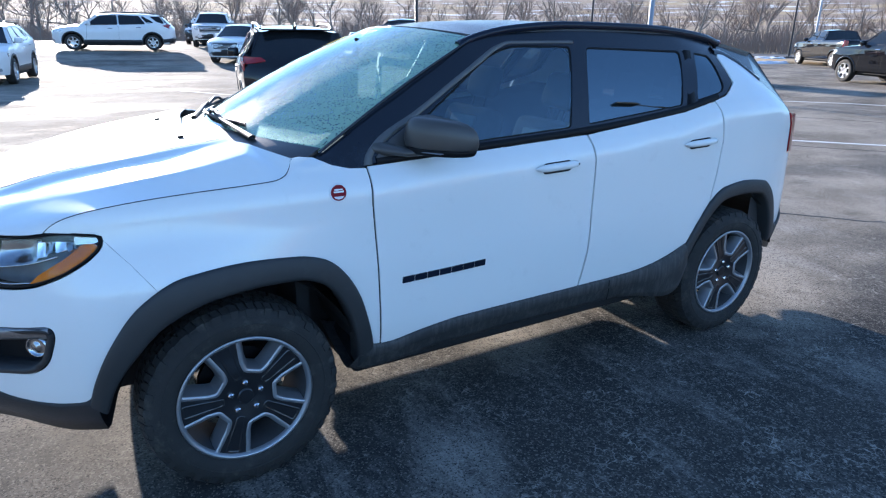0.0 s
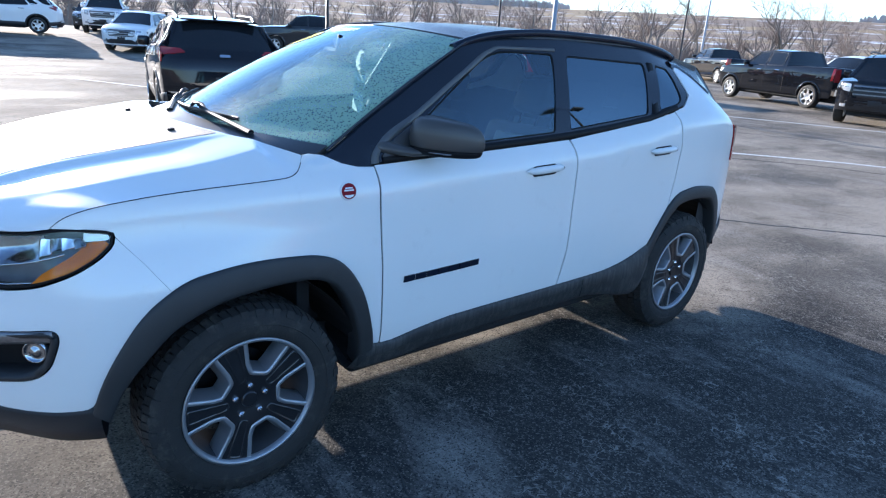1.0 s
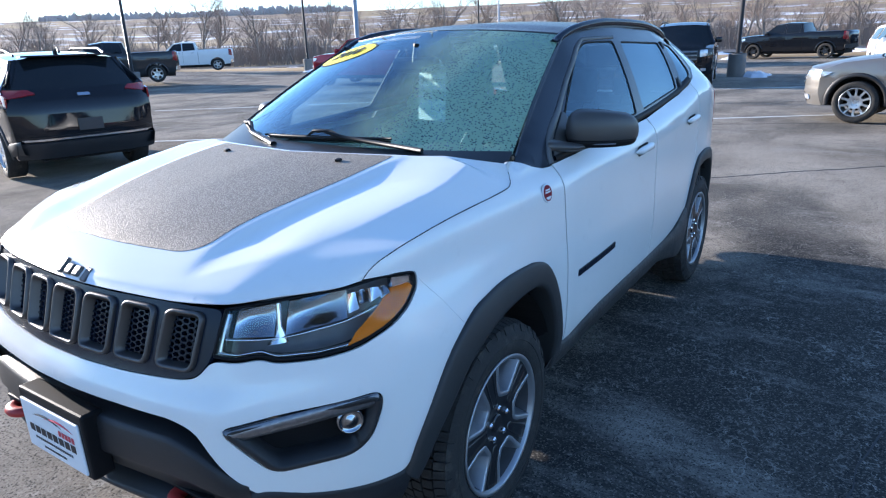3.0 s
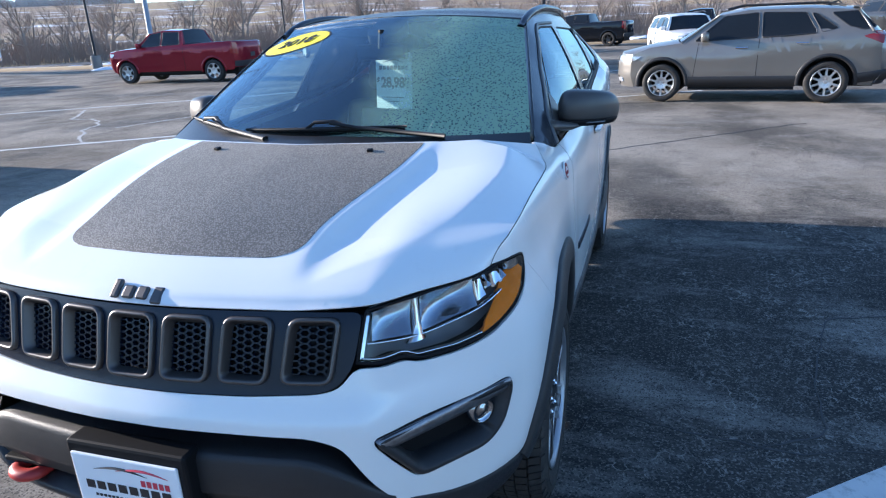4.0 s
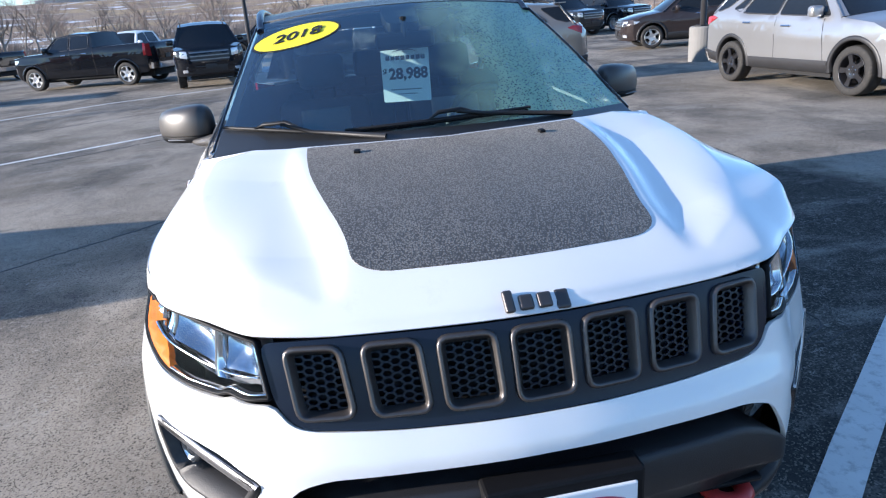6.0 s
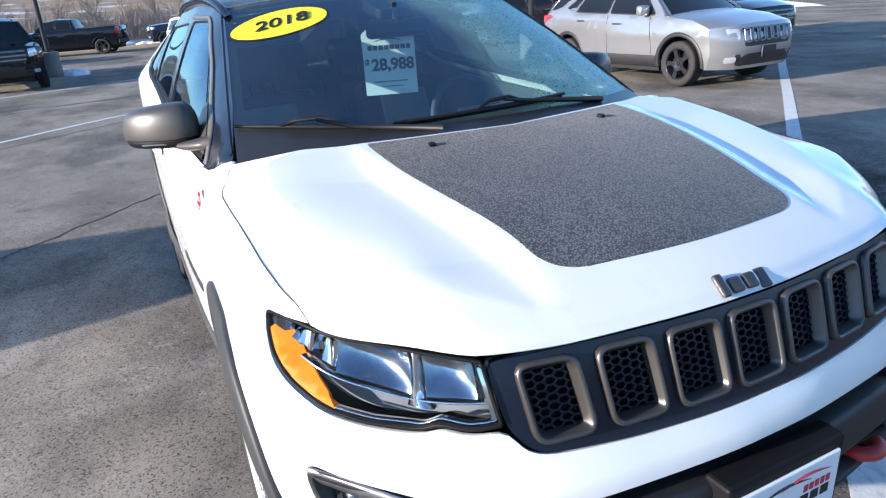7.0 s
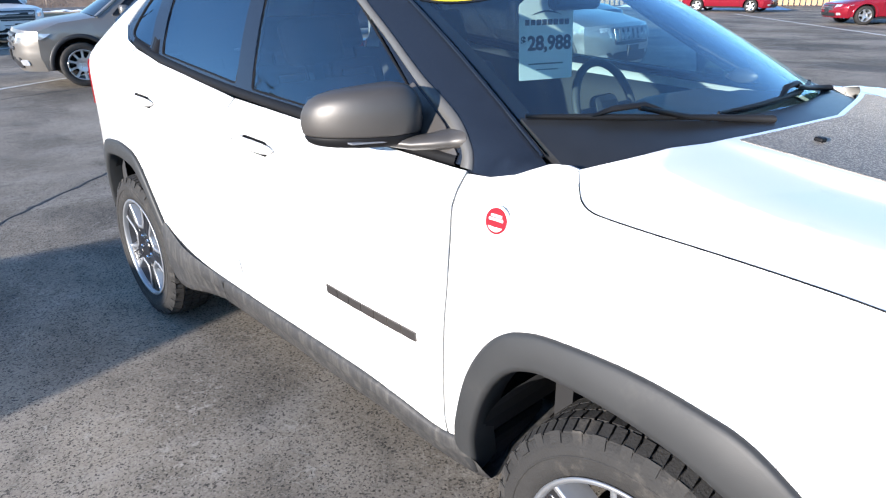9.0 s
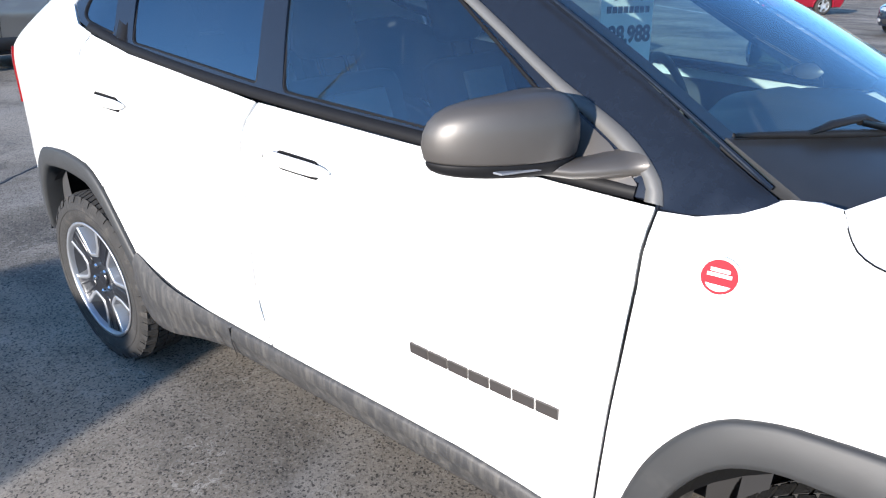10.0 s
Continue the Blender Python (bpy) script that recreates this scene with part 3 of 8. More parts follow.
def beaded(name):
    """Matte black film under a skin of frost-like dew beads with dark gaps between them."""
    m = mat(name, (0.03, 0.03, 0.03), 0.55, spec=1.0)
    t = m.node_tree
    b = t.nodes["Principled BSDF"]
    b.inputs["Specular Tint"].default_value = (1.0, 0.90, 0.78, 1)
    b.inputs["IOR"].default_value = 1.75
    b.inputs["Sheen Weight"].default_value, b.inputs["Sheen Roughness"].default_value = 0.15, 0.3
    b.inputs["Sheen Tint"].default_value = (1.0, 0.88, 0.70, 1)
    co = t.nodes.new("ShaderNodeTexCoord").outputs["Object"]
    vo = t.nodes.new("ShaderNodeTexVoronoi")
    vo.inputs["Scale"].default_value = 190
    n1 = t.nodes.new("ShaderNodeTexNoise")
    n1.inputs["Scale"].default_value, n1.inputs["Detail"].default_value = 120, 4
    n2 = t.nodes.new("ShaderNodeTexNoise")
    n2.inputs["Scale"].default_value, n2.inputs["Detail"].default_value = 7, 5
    for n in (vo, n1, n2):
        t.links.new(co, n.inputs["Vector"])
    add = t.nodes.new("ShaderNodeMath")
    add.operation = "MULTIPLY_ADD"
    add.inputs[1].default_value = 0.4
    t.links.new(n1.outputs["Fac"], add.inputs[0])
    t.links.new(vo.outputs["Distance"], add.inputs[2])
    wide = t.nodes.new("ShaderNodeMath")
    wide.operation = "MULTIPLY_ADD"
    wide.inputs[1].default_value = 0.25
    t.links.new(n2.outputs["Fac"], wide.inputs[0])
    t.links.new(add.outputs[0], wide.inputs[2])
    drops = t.nodes.new("ShaderNodeMapRange")
    drops.inputs[1].default_value, drops.inputs[2].default_value = 0.95, 0.55
    t.links.new(wide.outputs[0], drops.inputs[0])
    mix = t.nodes.new("ShaderNodeMix")
    mix.data_type = "RGBA"
    mix.inputs[6].default_value, mix.inputs[7].default_value = (0.012, 0.012, 0.012, 1), (0.165, 0.156, 0.138, 1)
    t.links.new(drops.outputs[0], mix.inputs[0])
    t.links.new(mix.outputs[2], b.inputs["Base Color"])
    bn = t.nodes.new("ShaderNodeBump")
    bn.inputs["Strength"].default_value, bn.inputs["Distance"].default_value = 0.2, 0.004
    t.links.new(drops.outputs[0], bn.inputs["Height"])
    t.links.new(bn.outputs["Normal"], b.inputs["Normal"])
    return m


DECAL = beaded("matte_black_decal")
FRAME = mat("satin_door_frame", (0.12, 0.118, 0.113), 0.40, metal=0.25, vary=0.1, scale=30)
MIRROR_GLASS = mat("mirror_glass", (0.85, 0.87, 0.9), 0.02, metal=1.0)

# ---------------------------------------------------------------- the white suv: its surfaces
# x runs to the rear from the front axle, y to its right side, z up. s runs round the body from the middle of the nose.
SKIN_X = curve([(0, -0.87), (0.04, -0.8699), (0.3, -0.85), (0.56, -0.80), (0.72, -0.69), (0.86, -0.57), (0.93, -0.512), (1.0, -0.45), (1.15, -0.30), (1.45, 0), (3.0, 1.55), (4.35, 2.9), (4.6, 3.13), (4.8, 3.29), (5.0, 3.41), (5.3, 3.46)])
SKIN_Y = curve([(0, 0), (0.3, 0.30), (0.56, 0.56), (0.72, 0.68), (0.86, 0.785), (0.93, 0.812), (1.0, 0.834), (1.15, 0.852), (1.45, 0.863), (1.85, 0.875), (2.05, 0.893), (2.4, 0.905), (3.0, 0.908), (3.6, 0.902), (4.1, 0.90), (4.35, 0.883), (4.6, 0.836), (4.8, 0.735), (5.0, 0.54), (5.3, 0.0)])
NOSE = curve([(0.2, 0.10), (0.35, 0.0), (0.45, -0.045), (0.6, -0.06), (0.72, -0.055), (0.80, -0.02), (0.86, 0), (0.95, 0.03), (1.03, 0.065), (1.12, 0.11), (1.7, 0.4)])
NOSE_FADE = curve([(0, 1), (0.56, 1), (0.9, 0.45), (1.2, 0), (6, 0)])
FLANK = curve([(0.1, -0.12), (0.3, -0.05), (0.4, -0.02), (0.5, 0), (0.65, 0.006), (0.75, 0.007), (0.85, 0.003), (1.0, 0.0), (1.05, -0.005), (1.08, -0.018), (1.11, -0.042), (1.13, -0.062), (1.16, -0.078), (1.25, -0.10), (1.8, -0.3)])
BULGE_S = curve([(0, 0), (0.7, 0), (0.85, 0.5), (0.95, 1.1), (1.06, 1.6), (1.25, 1.75), (1.45, 1.25), (1.85, 0.35), (2.1, 0), (6, 0)])
BULGE_Z = curve([(0, 0.4), (0.3, 0.5), (0.5, 0.85), (0.65, 1), (0.8, 0.94), (0.9, 0.54), (0.97, 0.14), (1.02, 0.02), (1.06, 0), (2, 0)])
BELT = curve([(-1.5, 1.13), (0.48, 1.13), (0.76, 1.14), (1.58, 1.18), (2.2, 1.24), (2.48, 1.295), (2.75, 1.31), (3.1, 1.26), (3.6, 1.2)])
EDGE_Z = curve([(-1, 1.149), (0.3, 1.15), (0.36, 1.172), (0.6, 1.305), (0.9, 1.47), (1.135, 1.578), (1.3, 1.600), (1.7, 1.612), (2.3, 1.600), (2.65, 1.562), (2.9, 1.50), (3.15, 1.40), (3.6, 1.3)])
EDGE_Y = curve([(-1, 0.78), (0.3, 0.775), (0.36, 0.76), (1.135, 0.597), (1.3, 0.60), (1.7, 0.612), (2.3, 0.605), (2.7, 0.58), (3.15, 0.54), (3.6, 0.5)])


def skin(s, z):
    a = np.abs(s)
    x = SKIN_X(a)
    rise = np.clip((z - 0.8) / 0.3, 0, 1) * (BELT(x) - 1.13)
    y = SKIN_Y(a) + FLANK(z - rise) * np.clip((a - 0.35) / 0.5, 0, 1)
    y = y + 0.036 * BULGE_S(a) * BULGE_Z(z)
    x = x + NOSE(z) * NOSE_FADE(a)
    over = np.clip(z - BELT(x), 0, 1)
    top = np.maximum(EDGE_Z(x) - BELT(x), 0.02)
    t = np.clip(over / top, 0, 1.3)
    yb = SKIN_Y(a) - 0.062
    yg = yb + (EDGE_Y(x) - yb) * t + 0.015 * np.sin(np.pi * np.clip(t, 0, 1))
    k = np.clip((x - 0.22) / 0.12, 0, 1)
    y = np.where(over > 0, y * (1 - k) + yg * k, y)
    return np.stack([x, y * np.where(s < 0, -1, 1), z + 0 * x], 1)


def S(x):
    return x + 1.45


# bonnet: u from the nose to the windscreen, v from side to side
HOOD_ZC = curve([(0, 0.979), (0.02, 1.001), (0.05, 1.017), (0.12, 1.046), (0.2, 1.072), (0.4, 1.120), (0.63, 1.158), (0.87, 1.190), (1, 1.203)])
HOOD_ZS = curve([(0, 1.013), (0.05, 1.032), (0.12, 1.051), (0.20, 1.068), (0.30, 1.080), (0.42, 1.089), (0.55, 1.095), (0.80, 1.103), (0.90, 1.107), (0.95, 1.120), (0.98, 1.144), (1, 1.170)])
HOOD_SHAPE = curve([(0, 0), (0.2, 0.015), (0.42, 0.02), (0.50, 0.04), (0.60, 0.08), (0.72, 0.16), (0.82, 0.29), (0.90, 0.47), (0.96, 0.72), (1, 1)])
HOOD_REAR = curve([(0, 0.03), (0.4, 0.095), (0.6, 0.15), (0.8, 0.252)])
SEAM_X = curve([(0, -0.568), (0.05, -0.546), (0.12, -0.508), (0.20, -0.440), (0.30, -0.345), (0.42, -0.235), (0.55, -0.115), (0.80, 0.11), (0.90, 0.175), (0.96, 0.222), (1, 0.25)])

DECAL_V = curve([(0, 0.375), (0.165, 0.382), (0.30, 0.402), (0.5, 0.457), (0.745, 0.518), (1, 0.548)])
HOOD_CREASE = curve([(0, 0.42), (0.06, 0.46), (0.1, 0.52), (0.2, 0.68), (0.4, 0.81), (0.7, 0.88), (0.88, 0.87), (1, 0.76)])


def hood(v, u):
    a, sg = np.abs(v), np.where(v < 0, -1, 1)
    zf = HOOD_ZC(0) + HOOD_SHAPE(a) * (HOOD_ZS(0) - HOOD_ZC(0))
    f = skin(0.93 * a, zf)
    ry = 0.795 * a
    rx = HOOD_REAR(ry)
    edge = skin(S(SEAM_X(u)), HOOD_ZS(u))
    f1, r1 = skin(np.array([0.93]), np.array([HOOD_ZS(0)]))[0], np.array((0.250, 0.795))
    px, py = f[:, 0] * (1 - u) + rx * u, f[:, 1] * (1 - u) + ry * u
    cx, cy = edge[:, 0] - (f1[0] * (1 - u) + r1[0] * u), edge[:, 1] - (f1[1] * (1 - u) + r1[1] * u)
    zc, zs = HOOD_ZC(u), HOOD_ZS(u)
    # a raised centre, a nearly flat shoulder, then a crease beyond which the side falls to the wing
    step = 0.018 * np.clip((u - 0.06) / 0.2, 0, 1) * (1 - 0.9 * np.clip((u - 0.72) / 0.28, 0, 1))
    low_side = 1 / (1 + np.exp(-(a - (DECAL_V(u) + 0.048)) / 0.011))
    crease = HOOD_CREASE(u)
    t = np.clip((a - crease) / (1 - crease), 0, 1)
    t = (np.sqrt(t * t + 0.0025) - 0.05) / (math.sqrt(1.0025) - 0.05)
    swell = np.clip((a - (DECAL_V(u) + 0.07)) / np.maximum(crease - 0.07 - DECAL_V(u), 0.05), 0, 1)
    top = zc - step * low_side * (1 - 0.75 * swell * swell * (3 - 2 * swell)) - 0.05 * (zc - zs) * np.clip(a / crease, 0, 1) ** 2
    z = top * (1 - t) + zs * t
    return np.stack([px + cx * a**4, (py + cy * a**4) * sg, z], 1)


def screen(v, u):
    """The windscreen: v across, u up, both 0 to 1 at its edges."""
    bx, by, bz = 0.10 + 0.26 * v * v, 0.76 * v, 1.180 - 0.008 * v * v
    tx, ty, tz = 1.035 + 0.10 * v * v, 0.597 * v, 1.618 - 0.04 * v * v
    swell = 0.030 * np.sin(np.pi * np.clip(u, 0, 1)) * (1 - 0.6 * v * v)
    return np.stack([bx + (tx - bx) * u - swell * 0.45, by + (ty - by) * u, bz + (tz - bz) * u + swell], 1)


ROOF_Z = curve([(0.9, 1.56), (1.0, 1.574), (1.135, 1.583), (1.3, 1.602), (1.7, 1.614), (2.3, 1.602), (2.65, 1.566), (2.9, 1.53), (3.2, 1.48)])
ROOF_Y = curve([(0.9, 0.597), (1.135, 0.597), (1.3, 0.60), (1.7, 0.612), (2.3, 0.605), (2.7, 0.58), (3.2, 0.54)])


def roof(x, w):
    """w from -1 to 1 across."""
    return np.stack([x, w * ROOF_Y(x), ROOF_Z(x) + 0.042 * (1 - w * w)], 1)


suv = tagged(new("suv"), "white compact suv with black roof, bonnet decal and dark cladding", "car")

ARCH_F_OUT = [(-0.467, 0.455), (-0.445, 0.53), (-0.39, 0.656), (-0.30, 0.778), (-0.16, 0.845), (0.03, 0.858), (0.22, 0.846), (0.31, 0.822), (0.37, 0.778), (0.445, 0.658), (0.485, 0.52), (0.503, 0.43)]
ARCH_F_IN = [(-0.424, 0.41), (-0.395, 0.50), (-0.325, 0.61), (-0.23, 0.700), (-0.08, 0.752), (0.10, 0.765), (0.215, 0.760), (0.290, 0.735), (0.345, 0.685), (0.400, 0.58), (0.432, 0.45), (0.445, 0.335)]
ARCH_R_OUT = [(2.222, 0.53), (2.25, 0.565), (2.31, 0.66), (2.40, 0.78), (2.50, 0.845), (2.66, 0.865), (2.86, 0.845), (2.97, 0.77), (3.04, 0.65), (3.10, 0.52)]
ARCH_R_IN = [(2.262, 0.44), (2.282, 0.50), (2.345, 0.62), (2.42, 0.715), (2.51, 0.775), (2.66, 0.79), (2.83, 0.775), (2.915, 0.71), (2.98, 0.60), (3.03, 0.46)]


def sx(row):
    return [(S(x), z) for x, z in row]


GAP = 0.0022
# front bumper cover, one piece round the nose
half = [(0.0, 0.7895), (0.15, 0.790), (0.30, 0.7925), (0.47, 0.8025), (0.515, 0.8150), (0.545, 0.858), (0.62, 0.849), (0.665, 0.853), (0.70, 0.835), (0.78, 0.834), (0.86, 0.849), (0.95, 0.882), (1.03, 0.926), (1.062, 0.953, 0.004), (1.071, 0.966, 0.004), (1.0748, 0.9830, 0.0005),
        (1.140, 0.905, 0.0005), (1.205, 0.812, 0.0005), (1.15, 0.775), (1.06, 0.65), (1.005, 0.53), (0.985, 0.462), (0.90, 0.455), (0.76, 0.465), (0.66, 0.492), (0.60, 0.575), (0.52, 0.69), (0.45, 0.712), (0.0, 0.715)]
FOG = rounded([(0.59, 0.700), (0.915, 0.733), (0.925, 0.70), (0.895, 0.61), (0.85, 0.570), (0.70, 0.552)], 0.03)
loop = rounded(half + [(-q[0], *q[1:]) for q in half[-2:0:-1]], 0.03, 4)
panel("front_bumper", [shrink(loop, GAP * 0.1), shrink(FOG, -GAP), [(-a, b) for a, b in shrink(FOG, -GAP)]], skin, PAINT, suv, step=0.03, label="white painted front bumper cover")

for side in (1, -1):
    # front wing
    arch = sx(ARCH_F_OUT[4:])
    seam = [(S(float(SEAM_X(u))), float(HOOD_ZS(u)) + 0.0005) for u in np.linspace(0.004, 1, 44)]
    wing = [(1.0750, 0.9835), (1.0715, 0.9975), (1.05, 1.0050), (1.01, 1.0105), (0.94, 1.0130)] + seam + [(1.735, 1.172), (1.788, 1.162), (1.84, 1.138), (1.90, 1.123), (1.9620, 1.121), (1.9595, 1.0), (1.972, 0.72), (1.982, 0.405)] + [(a, b) for a, b in arch[::-1] if b < 0.9] + [(1.2055, 0.8125), (1.1403, 0.9053)]
    panel("front_wing", [shrink(wing, GAP * 0.15)], skin, PAINT, suv, side, step=0.03)
    front = [(1.967, 1.127), (2.21, 1.139), (2.6, 1.155), (3.016, 1.175), (3.031, 1.07), (3.02, 0.66), (2.98, 0.468), (2.37, 0.468), (2.1, 0.425), (1.987, 0.405), (1.977, 0.72), (1.9645, 1.0)]
    door = panel("front_door", [shrink(front, GAP)], skin, PAINT, suv, side, step=0.04)
    rear = [(3.024, 1.175), (3.3, 1.202), (3.65, 1.24), (3.86, 1.283), (3.89, 1.10), (3.875, 0.93), (3.845, 0.775)] + sx(ARCH_R_OUT[:4])[::-1][1:] + [(3.60, 0.468), (2.985, 0.468), (3.025, 0.66), (3.035, 1.07)]
    door_rear = panel("rear_door", [shrink(rear, GAP)], skin, PAINT, suv, side, step=0.04)
    quarter = [(3.865, 1.286), (3.965, 1.310), (4.058, 1.366), (4.054, 1.492), (4.102, 1.516), (4.24, 1.45), (4.42, 1.30), (4.53, 1.20), (4.56, 1.13), (4.58, 0.97), (4.72, 0.95), (4.74, 0.60), (4.60, 0.50)] + sx(ARCH_R_OUT[3:])[::-1] + [(3.88, 0.93), (3.895, 1.10)]
    panel("rear_quarter", [shrink(quarter, GAP)], skin, PAINT, suv, side, step=0.04)
    # dark strips over the gaps between the panels, the gaps' shade in their colour
    for row in (seam, [(1.9645, 1.128), (1.9620, 1.0), (1.9745, 0.72), (1.9845, 0.405)], [(3.020, 1.175), (3.0335, 1.07), (3.0225, 0.66), (2.9825, 0.468)]):
        gap_row = soft_row(row, 60) - (0, 0.0011 if row is seam else 0)
        nrm_ = np.gradient(gap_row, axis=0)
        nrm_ = np.stack([-nrm_[:, 1], nrm_[:, 0]], 1) / np.linalg.norm(nrm_, axis=1)[:, None]
        wide = 0.0012 if row[0][0] < 1.5 else 0.0008 if row[0][0] < 2.5 else 0.0005
        band("panel_gap_shade", gap_row + nrm_ * wide, gap_row - nrm_ * wide, [(0, 0.0012), (1, 0.0012)], skin, SEAM, suv, side)
    # black pillars, frames and cantrail round the windows
    win_f = rounded([(2.05, 1.160), (2.945, 1.206), (3.062, 1.545, 0.03), (2.72, 1.548, 0.08), (2.60, 1.50, 0.05)], 0.02)
    win_r = rounded([(3.045, 1.214), (3.655, 1.270), (3.765, 1.522, 0.03), (3.145, 1.54, 0.03)], 0.02)
    win_q = rounded([(3.755, 1.288), (3.935, 1.322, 0.03), (3.978, 1.347, 0.03), (3.990, 1.46, 0.03), (3.975, 1.500), (3.865, 1.514)], 0.015)
    xs = np.linspace(0.330, 2.62, 40)
    frame_loop = [(S(x), float(EDGE_Z(x))) for x in xs] + [(4.100, 1.520), (4.052, 1.495), (4.056, 1.370), (3.965, 1.316)] + [(S(x), float(BELT(x)) + 0.004) for x in np.linspace(2.40, 0.52, 24)] + [(1.97, 1.126), (1.92, 1.125), (1.87, 1.130), (1.83, 1.143), (1.79, 1.165)]
    panel("pillar_frame", [frame_loop, win_f, win_r, win_q], skin, BLACK_PAINT, suv, side, lift=-0.004, wall=0.02, step=0.05, label="gloss black window pillars and roof edge")
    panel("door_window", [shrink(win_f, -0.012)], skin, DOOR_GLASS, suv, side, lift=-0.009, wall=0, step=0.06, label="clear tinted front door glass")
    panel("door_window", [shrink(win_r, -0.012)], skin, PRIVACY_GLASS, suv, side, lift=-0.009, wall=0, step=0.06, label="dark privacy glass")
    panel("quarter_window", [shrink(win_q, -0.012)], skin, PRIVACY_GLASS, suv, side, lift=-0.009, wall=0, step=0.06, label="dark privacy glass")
    for w in (win_f, win_r, win_q):
        band("window_seal", w, shrink(w, 0.007), [(0, -0.006), (0.2, -0.0035), (0.7, -0.0045), (1, -0.010)], skin, SEAM, suv, side, closed=True)
    belt_row = np.array([(S(x), float(BELT(x)) + 0.004) for x in np.linspace(0.56, 2.45, 40)])
    band("waist_moulding", belt_row + (0, 0.024), belt_row - (0, 0.004), [(0, -0.008), (0.1, 0.001), (0.5, 0.003), (0.9, 0.002), (1, -0.006)], skin, SEAM, suv, side)
    # satin frame along the front edge of the door window
    row = [(1.957, 1.128), (1.969, 1.160), (1.997, 1.190), (2.047, 1.226), (2.22, 1.306), (2.49, 1.452), (2.56, 1.492), (2.66, 1.543), (2.74, 1.563), (3.08, 1.566)]
    row_in = [(1.992, 1.130), (1.995, 1.150), (2.014, 1.174), (2.072, 1.209), (2.238, 1.294), (2.507, 1.441), (2.578, 1.480), (2.67, 1.529), (2.74, 1.551), (3.08, 1.554)]
    panel("mirror_foot", [rounded([(2.005, 1.150), (2.26, 1.166), (2.240, 1.290), (2.078, 1.208)], 0.012)], skin, MIRROR_CAP, door, side, lift=0.002, wall=0.012, step=0.04, label="satin grey triangle at the mirror's foot")
    band("door_frame", soft_row(row, 60), soft_row(row_in, 60), [(0, -0.004), (0.04, 0.0008), (0.5, 0.0014), (0.96, 0.0008), (1, -0.006)], skin, FRAME, door, side, "satin dark door frame")
    # black end of the roof edge over the white rear pillar
    band("spoiler_end", [(4.04, 1.535), (4.13, 1.520), (4.25, 1.468), (4.36, 1.378)], [(4.05, 1.500), (4.12, 1.495), (4.225, 1.447), (4.335, 1.362)], [(0, -0.004), (0.05, 0.006), (0.6, 0.008), (1, -0.002)], skin, BLACK_PAINT, suv, side)
    # division bar of the rear door window
    band("window_bar", [(3.680, 1.27), (3.787, 1.523)], [(3.742, 1.282), (3.846, 1.518)], [(0, -0.01), (0.1, 0.002), (0.9, 0.002), (1, -0.01)], skin, SEAM, suv, side)
    # cladding
    prof = [(0, -0.004), (0.0, 0.008), (0.06, 0.012), (0.14, 0.015), (0.8, 0.017), (0.93, 0.014), (1.0, 0.004), (1.0, -0.07)]
    n = 60
    band("wheel_arch_trim", soft_row(sx(ARCH_F_OUT), n), soft_row(sx(ARCH_F_IN), n), prof, skin, CLADDING, suv, side, "grey-black plastic wheel arch flare")
    band("wheel_arch_trim", soft_row(sx(ARCH_R_OUT), n), soft_row(sx(ARCH_R_IN), n), prof, skin, CLADDING, suv, side, "grey-black plastic wheel arch flare")
    top = soft_row([(S(0.47), 0.435), (S(0.56), 0.424), (S(0.72), 0.452), (S(0.9), 0.474), (S(1.5), 0.484), (S(1.85), 0.489), (S(2.02), 0.508), (S(2.13), 0.535), (S(2.245), 0.575)], 48)
    low = soft_row([(S(0.40), 0.33), (S(0.47), 0.303), (S(0.66), 0.315), (S(0.78), 0.342), (S(1.5), 0.354), (S(1.90), 0.348), (S(2.05), 0.328), (S(2.16), 0.310), (S(2.235), 0.335), (S(2.285), 0.45)], 48)
    band("sill_trim", top, low, [(0, -0.006), (0, 0.004), (0.08, 0.012), (0.35, 0.017), (0.45, 0.012), (0.75, 0.008), (0.93, 0.004), (1, -0.02), (1, -0.3)], skin, SILL, suv, side, "dirty grey-black plastic sill cladding")

    def foot_skin(s, z):
        """The sill bulges out towards the rear wheel."""
        p = skin(s, z)
        return p + np.stack([0 * s, 0.046 * np.clip((s - S(1.82)) / 0.26, 0, 1) * np.clip((0.57 - z) / 0.27, 0, 1), 0 * s], 1)

    foot_top = soft_row([(S(1.80), 0.486), (S(2.02), 0.508), (S(2.13), 0.535), (S(2.245), 0.580)], 24)
    foot_low = soft_row([(S(1.82), 0.352), (S(1.95), 0.334), (S(2.08), 0.305), (S(2.18), 0.292), (S(2.24), 0.325), (S(2.275), 0.46)], 24)
    band("sill_foot", foot_top, foot_low, [(0, 0.0045), (0.08, 0.0125), (0.35, 0.0175), (0.45, 0.0128), (0.75, 0.009), (0.93, 0.006), (1, -0.015), (1, -0.10)], foot_skin, SILL, suv, side, "dirty plastic foot of the sill cladding")
    band("trim_joint", [(S(1.72), 0.484), (S(1.735), 0.42), (S(1.74), 0.36)], [(S(1.726), 0.484), (S(1.741), 0.42), (S(1.746), 0.36)], [(0, 0.0165), (1, 0.0165)], skin, SEAM, suv, side)
    top = soft_row([(S(3.06), 0.60), (4.58, 0.55), (4.72, 0.61), (4.9, 0.62), (5.2, 0.62)], 24)
    low = soft_row([(S(3.0), 0.42), (4.60, 0.37), (4.75, 0.33), (4.9, 0.32), (5.2, 0.32)], 24)
